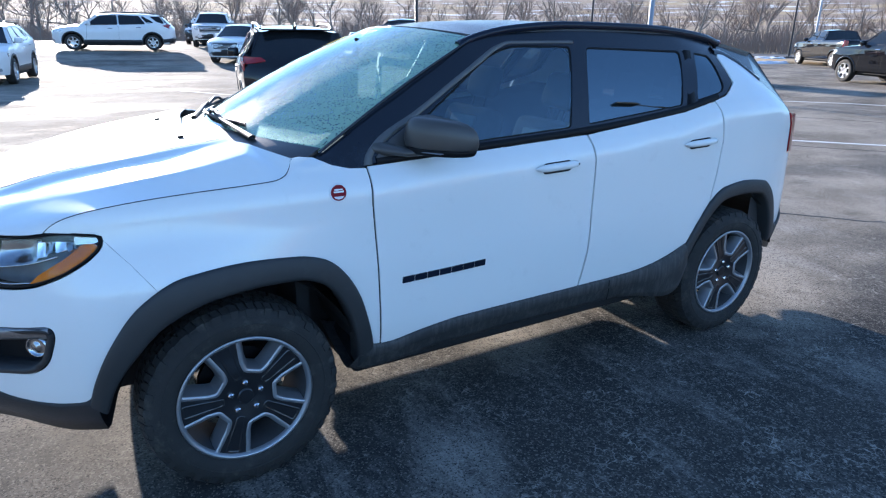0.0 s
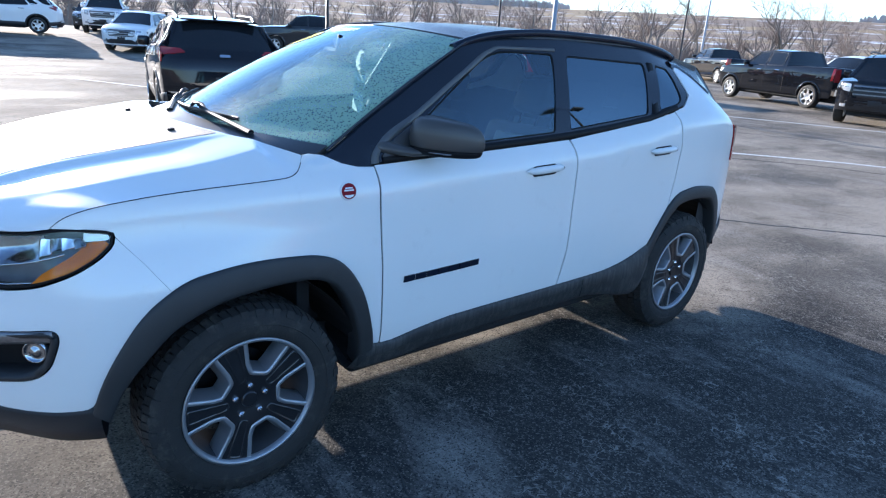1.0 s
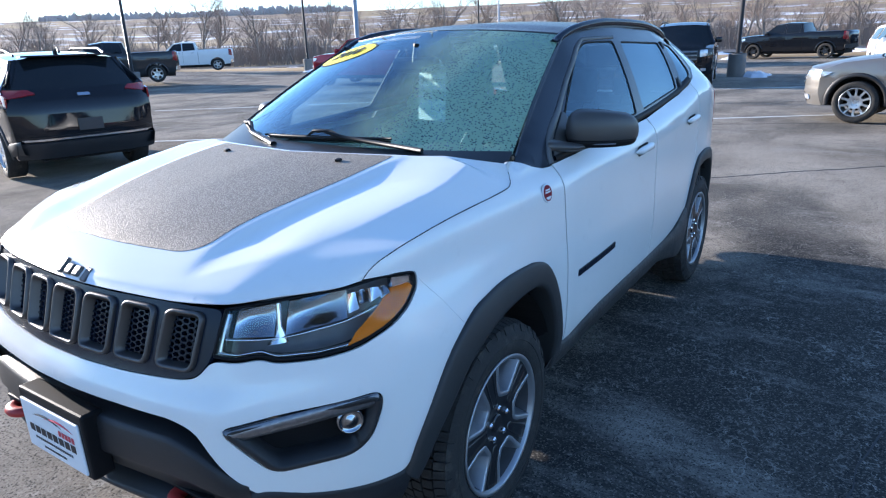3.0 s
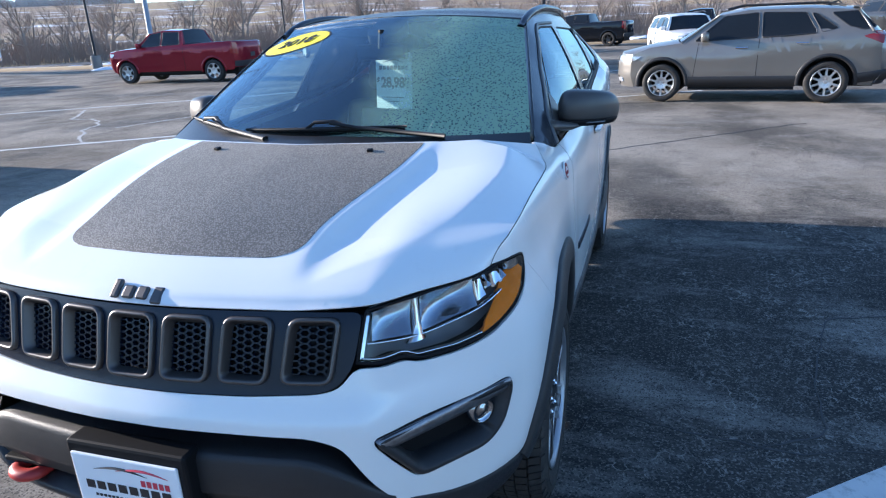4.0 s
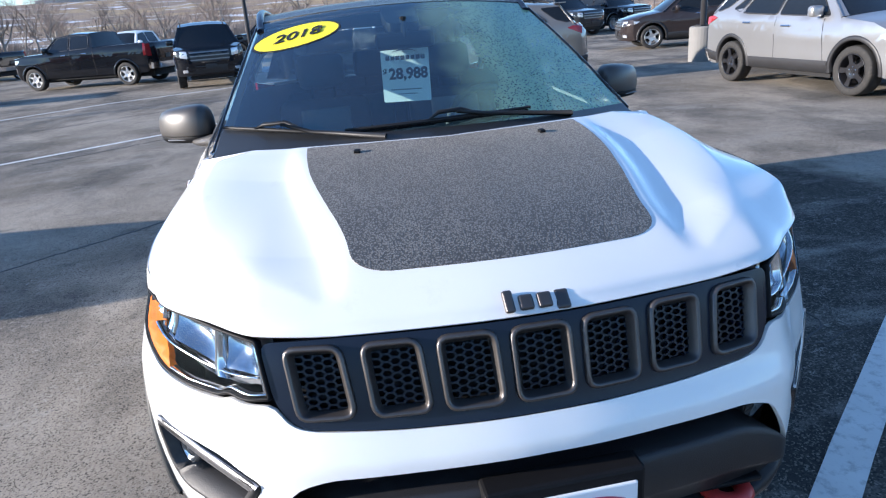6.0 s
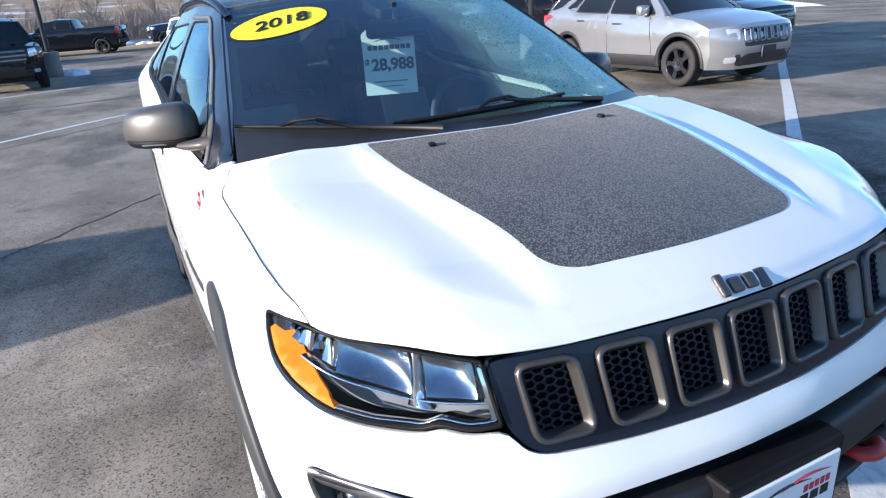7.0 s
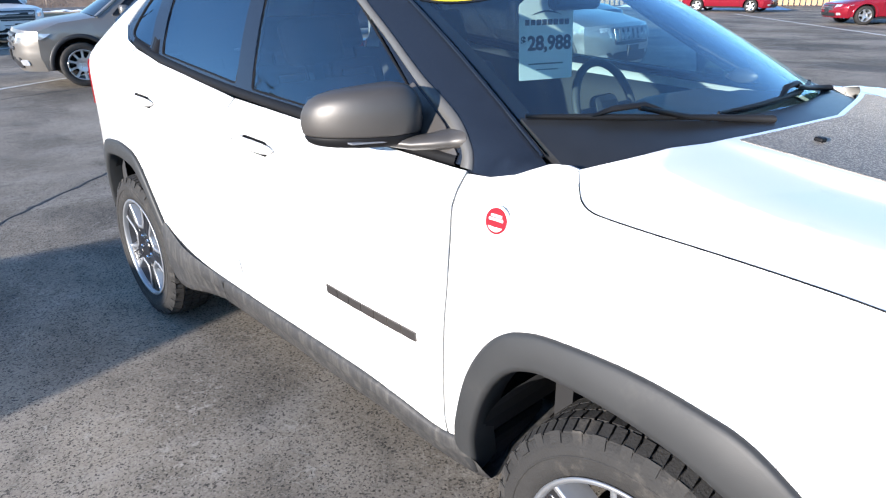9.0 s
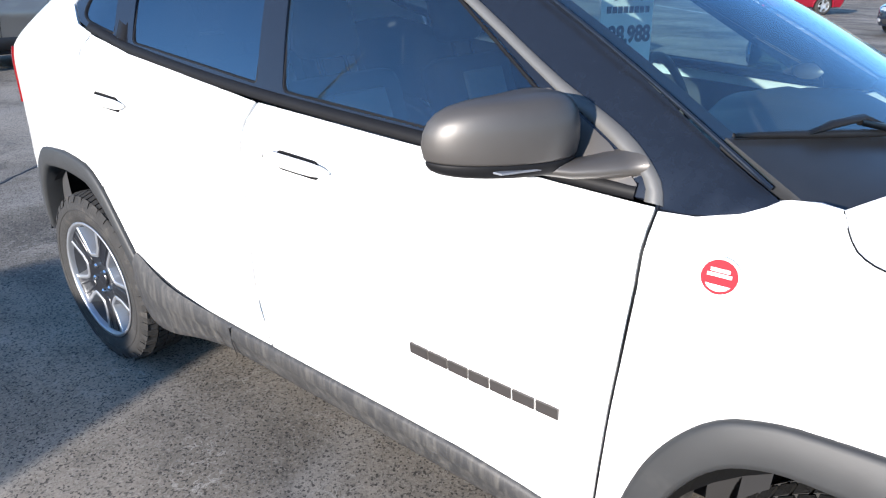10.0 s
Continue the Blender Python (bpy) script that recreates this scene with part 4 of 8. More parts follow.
    band("rear_bumper_trim", top, low, [(0, -0.006), (0, 0.006), (0.1, 0.012), (0.9, 0.0), (1, -0.1)], skin, CLADDING, suv, side)
    # side badges: a round red and white emblem, and a name plate left as plain bars
    badge_at, bn = place(skin, [S(0.385)], [1.05], 0.001)
    q = Vector(bn[0]).to_track_quat("Z", "Y").to_matrix().to_4x4()
    m = Matrix.Diagonal((1, side, 1, 1)) @ Matrix.Translation(badge_at[0]) @ q
    bm = bmesh.new()
    lathe(bm, [(0.0, 0.004), (0.029, 0.004), (0.032, 0.003), (0.033, -0.002)], 32, "z")
    badge = part("round_badge", bm, BADGE_WHITE, suv, "round red and white emblem", loc=m)
    bm = bmesh.new()
    lathe(bm, [(0.0, 0.0052), (0.0285, 0.0052), (0.0285, 0.002)], 32, "z")
    part("badge_face", bm, BADGE_RED, badge)
    bm = bmesh.new()
    for w, yy in ((0.015, 0.011), (0.019, 0.003)):
        box(bm, (-w, yy - 0.0028, 0.004), (w, yy + 0.0028, 0.0062))
    bm.faces.new([bm.verts.new((0.0235 * math.cos(t), 0.0235 * math.sin(t), 0.0060)) for t in np.linspace(math.radians(214), math.radians(326), 14)])
    part("badge_mark", bm, BADGE_WHITE, badge)
    name_badge = tagged(new("name_badge"), "row of dark raised bars of a name badge")
    name_badge.parent = suv
    for i in range(7):
        x0 = 0.622 + i * 0.0545
        ring = ([S(x0), S(x0 + 0.050), S(x0 + 0.052), S(x0 + 0.002)], np.array([0.671, 0.673, 0.698, 0.696]) + i * 0.002)
        a, _ = place(skin, *ring, 0.0055)
        b, _ = place(skin, *ring, -0.002)
        bm = bmesh.new()
        vs = [bm.verts.new(Vector(q)) for q in np.concatenate([a, b]) * (1, side, 1)]
        for f in ((0, 1, 2, 3), (0, 4, 5, 1), (1, 5, 6, 2), (2, 6, 7, 3), (3, 7, 4, 0)):
            bm.faces.new([vs[j] for j in f])
        bmesh.ops.recalc_face_normals(bm, faces=bm.faces)
        # bronze on the sunlit side, black on the shaded one: lighting put into the colour
        part("badge_bar", bm, BRONZE if side > 0 else GLOSS_BLACK, name_badge)
    # door handles
    for x0, z0, own in ((1.37, 1.062, door), (2.275, 1.096, door_rear)):
        cup = rounded([(S(x0 - 0.085), z0 - 0.030), (S(x0 + 0.07), z0 - 0.026), (S(x0 + 0.07), z0 + 0.022), (S(x0 - 0.085), z0 + 0.016)], 0.02)
        pts = np.linspace(-0.125, 0.115, 11)
        rows = []
        for k, dx in enumerate(pts):
            w = 0.016 * (1 - abs((dx + 0.005) / 0.124) ** 6)
            lift = 0.006 + 0.030 * (1 - (abs(dx + 0.005) / 0.122) ** 4)
            for zz, ll in ((-w, lift * 0.5), (-w * 0.6, lift), (w * 0.6, lift), (w, lift * 0.5)):
                rows.append((S(x0 + dx), z0 + zz + dx * 0.03, ll))
        r = np.array(rows)
        p, _ = place(skin, r[:, 0], r[:, 1], r[:, 2])
        fs = [(4 * i + j, 4 * i + j + 1, 4 * i + j + 5, 4 * i + j + 4) for i in range(10) for j in range(3)]
        fs = fs if side < 0 else [f[::-1] for f in fs]
        mesh_part("handle", p * (1, side, 1), fs, PAINT, own, "white painted pull handle", True)
        # flat dark sheet on the door: the shade of the hollow as colour
        panel("handle_cup_shade", [cup], skin, SEAM, own, side, lift=0.0012, wall=0, step=0.05)
        if own is door:
            lock_at, ln = place(skin, [S(x0 + 0.092)], [z0 + 0.003], 0.0225)
            bm = bmesh.new()
            lathe(bm, [(0.0, 0.0015), (0.0055, 0.001), (0.0065, -0.006)], 14, "z")
            part("key_cylinder", bm, SEAM, own, loc=Matrix.Diagonal((1, side, 1, 1)) @ Matrix.Translation(lock_at[0]) @ Vector(ln[0]).to_track_quat("Z", "Y").to_matrix().to_4x4())

    # headlamp: housing, reflectors, amber edge and clear lens with a black rim
    lamp_loop = [(1.072, 0.9990, 0.017), (1.01, 1.011), (0.93, 1.013), (0.82, 1.002), (0.70, 0.990), (0.565, 0.979, 0.006), (0.553, 0.90), (0.548, 0.866, 0.006), (0.62, 0.857), (0.665, 0.861), (0.70, 0.843), (0.78, 0.842), (0.86, 0.857), (0.95, 0.890), (1.03, 0.934), (1.062, 0.9600, 0.01)]
    lamp_loop = shrink(rounded(lamp_loop, 0.025, 5), 0.0006)
    lamp = panel("headlamp", [lamp_loop], skin, LAMP_DARK, suv, side, lift=-0.075, wall=0, step=0.03, label="clear headlamp with chrome reflectors and amber edge")
    SHELF = curve([(0.54, 0.908), (0.60, 0.904), (0.70, 0.896), (0.80, 0.912), (0.88, 0.931), (0.96, 0.952), (1.05, 0.977)])

    def cup(c, w, deep):
        """A concave bowl behind the lens, deepest at its middle, leaning back towards its top."""
        def shape(a, b):
            t = np.clip(1 - ((a - c) / w) ** 2, 0, 1)
            up = np.clip((b - SHELF(a)) / 0.09, 0, 1)
            return place(skin, a, b, -0.016 - deep * t * np.sin(np.pi * np.clip(up, 0, 1) * 0.8 + 0.3) - 0.012 * up)[0]
        return shape

    def upper(a0, a1, top):
        """Outline of a bowl between two places along the lamp, from the shelf up to near its top edge."""
        t = np.linspace(a0, a1, 9)
        return [(x, float(SHELF(x)) + 0.003) for x in t] + [(x, float(top(x))) for x in t[::-1]]

    TOP = curve([(0.54, 0.966), (0.70, 0.979), (0.82, 0.990), (0.93, 0.996), (1.05, 0.992)])
    panel("reflector", [upper(0.590, 0.690, TOP)], cup(0.64, 0.065, 0.030), LAMP_CHROME, lamp, side, wall=0.006, step=0.010)
    panel("reflector", [upper(0.715, 0.845, TOP)], cup(0.78, 0.080, 0.034), LAMP_CHROME, lamp, side, wall=0.006, step=0.010)
    for k, (a0, a1, low_, deep) in enumerate(((0.852, 0.880, 0.012, 0.010), (0.884, 0.915, 0.018, 0.022), (0.920, 0.955, 0.012, 0.012), (0.958, 0.985, 0.006, 0.020))):
        facet = [(a0, float(SHELF(a0)) + low_), (a1, float(SHELF(a1)) + low_), (a1 - 0.006, float(TOP(a1)) - 0.012), (a0 - 0.004, float(TOP(a0)) - 0.010)]
        panel("reflector_facet", [facet], cup((a0 + a1) / 2, 0.02, deep), LAMP_CHROME if k % 2 else CHROME, lamp, side, wall=0.008, step=0.012)
    # thin bright edge of the shelf over the dark lower chamber
    t = np.linspace(0.575, 0.93, 16)
    shelf_row = np.stack([t, SHELF(t)], 1)
    band("shelf_line", shelf_row + (0, 0.0028), shelf_row - (0, 0.0022), [(0, -0.03), (0, -0.010), (0.5, -0.006), (1, -0.010), (1, -0.03)], skin, CHROME, lamp, side)
    # the slim upright between the bowls, broadening into a foot
    band("divider", [(0.684, 0.980), (0.694, 0.925), (0.692, 0.898), (0.676, 0.882)], [(0.696, 0.980), (0.705, 0.925), (0.716, 0.898), (0.722, 0.884)], [(0, -0.03), (0.0, -0.012), (0.5, -0.006), (1, -0.012), (1, -0.03)], skin, CHROME, lamp, side)
    panel("inner_blade", [rounded([(0.557, 0.874), (0.566, 0.874), (0.577, 0.966), (0.569, 0.966)], 0.003)], skin, CHROME, lamp, side, lift=-0.008, wall=0.02, step=0.03)
    low_row = np.array([(0.560, 0.8750), (0.615, 0.8680), (0.664, 0.8715), (0.700, 0.8535), (0.78, 0.8525), (0.842, 0.8625)])
    band("lower_strip", resample(low_row, 30) + (0, 0.0025), resample(low_row, 30) - (0, 0.0015), [(0, -0.02), (0, -0.007), (0.5, -0.004), (1, -0.007), (1, -0.02)], skin, CHROME, lamp, side)
    amber = [(0.846, 0.8630), (0.90, 0.8805), (0.951, 0.8995), (1.005, 0.9290), (1.041, 0.9560), (1.051, 0.9660), (1.046, 0.9725), (1.025, 0.9740), (0.995, 0.9680), (0.965, 0.9510), (0.935, 0.9300), (0.895, 0.9050), (0.864, 0.8845)]
    AMBER_LOW = curve(amber[:6])

    def amber_skin(a, b):
        """The marker turns inwards from the lamp's outer edge, so that it faces sideways."""
        return place(skin, a, b, -0.0045 - 0.75 * np.clip(b - AMBER_LOW(a) - 0.004, 0, 0.05))[0]

    panel("amber_marker", [shrink(amber, -0.0030)], amber_skin, AMBER, lamp, side, lift=0.0, wall=0.02, step=0.02, label="amber side marker")
    panel("tip_reflector", [rounded([(0.985, 0.978), (1.046, 0.9765), (1.060, 0.981), (1.056, 0.9925), (0.985, 1.002)], 0.004)], skin, LAMP_CHROME, lamp, side, lift=-0.009, wall=0.02, step=0.02)
    panel("lens", [shrink(lamp_loop, 0.006)], skin, LENS_GLASS, lamp, side, lift=0.0, wall=0, step=0.03)
    band("lamp_rim", shrink(lamp_loop, -0.0020), shrink(lamp_loop, 0.0055), [(0, -0.02), (0.05, -0.0005), (0.4, 0.0022), (0.85, 0.0015), (1, -0.012)], skin, SEAM, lamp, side, closed=True)
    # fog lamp recess
    floor_loop = shrink(FOG, GAP)
    fog = panel("fog_lamp_recess", [shrink(FOG, 0.02)], skin, SEAM, suv, side, lift=-0.06, wall=0, step=0.03, label="black fog lamp pocket with chrome brow")
    band("recess_wall", floor_loop, shrink(FOG, 0.024), [(0, -0.01), (0, 0.006), (0.3, 0.009), (0.75, 0.007), (1.0, -0.06)], skin, APRON, fog, side, closed=True)
    band("chrome_brow", [(0.60, 0.699), (0.76, 0.716), (0.910, 0.731)], [(0.634, 0.660), (0.775, 0.674), (0.914, 0.690)], [(0, 0.004), (0.08, 0.010), (0.5, 0.008), (0.9, 0.0), (1, -0.03)], skin, BROW, fog, side)
    c, cn = place(skin, [0.850], [0.652], -0.030)
    bm = bmesh.new()
    lathe(bm, [(0.0, 0.012), (0.016, 0.008), (0.026, 0.0), (0.029, 0.009), (0.034, 0.011), (0.036, -0.02)], 28, "z")
    part("fog_lamp", bm, LAMP_CHROME, fog, "round clear fog lamp", True, Matrix.Diagonal((1, side, 1, 1)) @ Matrix.Translation(c[0]) @ Vector(cn[0]).to_track_quat("Z", "Y").to_matrix().to_4x4())

    # tail lamp
    tail = [(4.54, 1.195), (4.62, 1.185), (4.80, 1.15), (4.82, 1.02), (4.66, 0.97), (4.585, 0.975), (4.565, 1.13)]
    panel("tail_lamp", [shrink(tail, 0.002)], skin, RED_LENS, suv, side, lift=0.006, wall=0.03, step=0.03, label="red tail lamp")

    # door mirror: a domed shell over a dark signal strip, on a short arm
    def mirror_rings(levels, k=40):
        """Rings of the mirror's plan outline: (height, size), swept back towards its outer end."""
        b = bmesh.new()
        rings = []
        for z, q in levels:
            ring = []
            for i in range(k):
                t = 2 * math.pi * i / k
                c, d = math.cos(t), math.sin(t)
                e = (abs(c) ** 2.8 + abs(d) ** 2.8) ** (-1 / 2.8)
                x, y = c * e * q, d * e * q
                deep = 0.078 if x < 0 else 0.050
                ring.append(b.verts.new((deep * x * (1 - 0.18 * y) + 0.060 * y + 0.03 * y * y, 0.118 * y, z * (1 - 0.10 * y) - 0.008 * y)))
            rings.append(ring)
        for a, c in zip(rings, rings[1:]):
            for i in range(k):
                b.faces.new((a[i], a[(i + 1) % k], c[(i + 1) % k], c[i]))
        b.faces.new(rings[0][::-1])
        b.faces.new(rings[-1])
        bmesh.ops.recalc_face_normals(b, faces=b.faces)
        return b

    at_mirror = Matrix.Translation((0.772, side * 0.915, 1.227)) @ Matrix.Diagonal((1, side, 1, 1))
    mirror = part("door_mirror", mirror_rings([(-0.038, 0.955), (-0.034, 0.972), (-0.012, 1.0), (0.014, 0.985), (0.034, 0.94), (0.050, 0.86), (0.061, 0.74), (0.067, 0.58), (0.070, 0.36), (0.071, 0.1)]), MIRROR_CAP, suv, "satin bronze-grey door mirror shell", True, at_mirror)
    part("signal_strip", mirror_rings([(-0.066, 0.70), (-0.064, 0.84), (-0.058, 0.905), (-0.050, 0.94), (-0.042, 0.955), (-0.039, 0.94)]), SEAM, mirror, "dark turn signal strip", True)
    bm = bmesh.new()
    box(bm, (-0.03, -0.06, -0.053), (-0.012, 0.07, -0.049), 0.0015, Matrix(((1, 0.5, 0, -0.043), (0, 1, 0, 0), (0, 0, 1, 0), (0, 0, 0, 1))))
    part("signal_lens", bm, LAMP_DARK, mirror, "clear signal lens")
    bm = bmesh.new()
    tube(bm, [(0.592, 0.765 * side, 1.180), (0.615, 0.795 * side, 1.177), (0.640, 0.820 * side, 1.172), (0.675, 0.846 * side, 1.167), (0.72, 0.872 * side, 1.168), (0.80, 0.915 * side, 1.172)], [0.056, 0.048, 0.040, 0.033, 0.027, 0.018], 18, flat=0.5)
    part("mirror_arm", bm, MIRROR_CAP, suv, smooth=True)
    bm = bmesh.new()
    box(bm, (0.036, -0.085, -0.026), (0.042, 0.060, 0.040), 0.02, Matrix(((1, 0.5, 0, 0), (0, 1, 0, 0), (0, 0, 1, 0), (0, 0, 0, 1))))
    part("mirror_pane", bm, MIRROR_GLASS, mirror)

    # windscreen edge moulding
    vs = np.array([[side * 1.0, u] for u in np.linspace(0, 1, 20)])
    p, _ = place(screen, vs[:, 0], vs[:, 1], 0.004)
    bm = bmesh.new()
    tube(bm, p, 0.0045, 8)
    part("screen_moulding", bm, BLACK_PAINT, suv, smooth=True)
    # roof rail on three feet
    rail = [(1.05, 0.588, 1.556), (1.16, 0.592, 1.594), (1.32, 0.600, 1.624), (1.65, 0.606, 1.644), (2.1, 0.606, 1.638), (2.45, 0.594, 1.614), (2.62, 0.585, 1.590), (2.72, 0.578, 1.564)]
    bm = bmesh.new()
    rr = np.array(rail)
    t = np.linspace(0, 1, 40)
    tt = np.linspace(0, 1, len(rr))
    cs = [curve(np.stack([tt, rr[:, i]], 1))(t) for i in range(3)]
    tube(bm, [(a, side * b, c - 0.013) for a, b, c in zip(*cs)], 0.018, 10)
    part("roof_rail", bm, GLOSS_BLACK, suv, "black roof rail", True)

# bonnet with its black decal, washer jets and name letters as plain shapes
us, vs_ = np.linspace(0.0, 1, 41), np.linspace(-1, 1, 81)
e = 0.0002
hood_loop = [(-1 + e, u) for u in us[::-1]] + [(v, 0.001) for v in vs_[1:-1]] + [(1 - e, u) for u in us] + [(v, 1.0) for v in vs_[::-1][1:-1]]
bonnet = panel("bonnet", [hood_loop], hood, PAINT, suv, step=0.015, wall=0.004, label="white bonnet with a raised centre")
edge_us = np.linspace(0.30, 0.985, 9)
decal = [(-0.384, 0.158, 0.085), (0.384, 0.158, 0.085)] + [(float(DECAL_V(u)), u, 0.03) for u in edge_us[:-1]] + [(0.545, 0.985), (-0.545, 0.985)] + [(-float(DECAL_V(u)), u, 0.03) for u in edge_us[-2::-1]]
decal = [(v, u - 0.018 * (1 - (v / 0.39) ** 2) if u < 0.29 else u) for v, u in rounded(decal, 0.01, 8)]
panel("bonnet_decal", [decal], hood, DECAL, bonnet, lift=0.0015, wall=0.002, step=0.02, label="matte black decal beaded with dew")
for side in (1, -1):
    p, n = place(hood, [side * 0.355], [0.885], 0.0)
    bm = bmesh.new()
    box(bm, (-0.009, -0.010, -0.002), (0.012, 0.010, 0.010), 0.004, seg=3)
    part("washer_jet", bm, SEAM, bonnet, loc=Matrix.Translation(p[0]) @ Vector(n[0]).to_track_quat("Z", "X").to_matrix().to_4x4())
bm = bmesh.new()
for y0, w, hgt, dz in ((0.055, 0.022, 0.050, 0.0), (0.019, 0.031, 0.034, -0.005), (-0.020, 0.031, 0.034, -0.005), (-0.059, 0.031, 0.044, -0.011)):
    p, n = place(hood, [0.0], [0.021], 0.0)
    m = Matrix.Translation((p[0][0] + 0.004 * (y0 / 0.06) ** 2, y0, p[0][2] + dz)) @ Vector(n[0]).to_track_quat("Z", "Y").to_matrix().to_4x4()
    box(bm, (-w * 0.5, -hgt * 0.5, 0.0), (w * 0.5, hgt * 0.5, 0.012), 0.006, m, 3)
part("name_letters", bm, BRONZE, bonnet, "four dark raised shapes of a name badge")

# grille: black panel, seven bezels with honeycomb behind
gh = [(0.0, 0.791), (0.15, 0.7915), (0.30, 0.794), (0.47, 0.804), (0.512, 0.819), (0.542, 0.862), (0.549, 0.90), (0.560, 0.975), (0.40, 0.9775), (0.2, 0.9755), (0.0, 0.975)]
gloop = rounded(gh + [(-a, b) for a, b in gh[-2:0:-1]], 0.025, 4)
slots = []
for i in range(7):
    c = (i - 3) * 0.147
    lean = 0.012 * (i - 3) / 3
    w, zb, zt = 0.0625 - 0.002 * abs(i - 3), 0.8165 + 0.002 * abs(i - 3) ** 1.2, 0.9605 + 0.001 * abs(i - 3)
    slots.append(rounded([(c - w + lean * -0.3, zb), (c + w + lean * -0.3, zb), (c + w + lean, zt), (c - w + lean, zt)], 0.026))
grille = panel("grille", [shrink(gloop, 0.0004)] + slots, skin, GLOSS_BLACK, suv, lift=-0.004, wall=0.05, step=0.03, label="gloss black grille panel with seven slots")
for sl in slots:
    slot = band("bezel", shrink(sl, -0.004), shrink(sl, 0.016), [(0, -0.01), (0.08, 0.004), (0.2, 0.008), (0.45, 0.009), (0.6, 0.005), (1.0, -0.018)], skin, BRONZE, grille, closed=True, label="bronze-grey slot bezel")
    inner = shrink(sl, 0.014)
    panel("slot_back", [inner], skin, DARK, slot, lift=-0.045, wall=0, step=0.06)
    ctr = np.mean(inner, 0)
    lo, hi = np.min(inner, 0), np.max(inner, 0)
    r = 0.0100
    cells = []
    rows = int((hi[1] - lo[1]) / (r * 1.5)) + 2
    for a in range(-4, 5):
        for b in range(-rows // 2, rows // 2 + 2):
            cx, cz = ctr[0] + a * r * 1.9, ctr[1] + (b + (0.5 if a % 2 else 0)) * r * 1.5
            if lo[0] - 0.002 < cx < hi[0] + 0.002 and lo[1] - 0.002 < cz < hi[1] + 0.002:
                cells.append((cx, cz))
    verts, faces = [], []
    for cx, cz in cells:
        k = [(cx + math.cos(math.pi / 3 * j) * r * 1.25, cz + math.sin(math.pi / 3 * j) * r * 0.84) for j in range(6)]
        k2 = [(cx + math.cos(math.pi / 3 * j) * r * 1.02, cz + math.sin(math.pi / 3 * j) * r * 0.66) for j in range(6)]
        arr = np.clip(np.array(k + k2 + k2), lo, hi)
        p, _ = place(skin, arr[:, 0], arr[:, 1], np.array([-0.015] * 12 + [-0.030] * 6))
        base = len(verts)
        verts += list(p)
        for j in range(6):
            j2 = (j + 1) % 6
            faces += [(base + j, base + j2, base + 6 + j2, base + 6 + j), (base + 6 + j, base + 6 + j2, base + 12 + j2, base + 12 + j)]
    mesh_part("honeycomb", verts, faces, GLOSS_BLACK, slot)

# lower front: dark intake, grey-black apron, tow hooks
intake = [(-0.54, 0.712), (0.54, 0.712), (0.66, 0.50), (0.60, 0.44), (-0.60, 0.44), (-0.66, 0.50)]
panel("air_intake", [intake], skin, DARK, suv, lift=-0.10, wall=0, step=0.05)
n = 61
s_row = np.linspace(-0.64, 0.64, n)
top_z = 0.655 - 0.12 * np.clip((np.abs(s_row) - 0.42) / 0.22, 0, 1) ** 1.6
bot_z = 0.475 - 0.02 * np.clip((np.abs(s_row) - 0.35) / 0.3, 0, 1)
band("front_apron", np.stack([s_row, top_z], 1), np.stack([s_row, bot_z], 1), [(0, -0.09), (0, -0.010), (0.03, -0.002), (0.10, 0.002), (0.55, 0.006), (0.62, 0.002), (0.70, -0.012), (0.95, -0.020), (1, -0.03), (1, -0.1)], skin, APRON, suv, label="black plastic bumper beam")
s_row = np.linspace(-1.0, 1.0, 81)
a_ = np.abs(s_row)
top_z = np.where(a_ > 0.66, np.interp(a_, [0.66, 0.76, 0.90, 1.0], [0.515, 0.476, 0.456, 0.468]), np.interp(a_, [0, 0.5, 0.60, 0.66], [0.42, 0.44, 0.50, 0.515]))
bot_z = np.interp(a_, [0, 0.5, 0.68, 0.86, 1.0], [0.385, 0.37, 0.335, 0.295, 0.298])
band("front_apron", np.stack([s_row, top_z], 1), np.stack([s_row, bot_z], 1), [(0, -0.06), (0, -0.004), (0.1, 0.006), (0.5, 0.004), (0.9, -0.008), (1, -0.04), (1, -0.25)], skin, APRON, suv, label="black lower bumper lip")
for y0 in (0.44, -0.44):
    bm = bmesh.new()
    pts = [(-0.862 + 0.030 * math.cos(t), y0 + 0.040 * math.sin(t), 0.460) for t in np.linspace(math.pi * 0.5, math.pi * 1.5, 13)]
    tube(bm, [(-0.80, y0 + 0.040, 0.462)] + pts + [(-0.80, y0 - 0.040, 0.462)], 0.021, 10, flat=0.8)
    part("tow_hook", bm, RED_HOOK, suv, "red tow hook", True)
    bm = bmesh.new()
    box(bm, (-0.868, y0 - 0.085, 0.476), (-0.78, y0 + 0.085, 0.490), 0.006)
    part("hook_shroud", bm, SEAM, suv)
# front plate on its bracket: a dealer's plate, its logo as plain shapes and bars
bm = bmesh.new()
box(bm, (-0.962, -0.178, 0.470), (-0.90, 0.162, 0.668), 0.008)
bracket = part("plate_bracket", bm, SEAM, suv, "black plastic number plate bracket")
bm = bmesh.new()
box(bm, (-0.969, -0.158, 0.484), (-0.960, 0.147, 0.640), 0.004)
plate = part("front_plate", bm, PLATE, bracket, "white dealer plate with a dark and red mark")


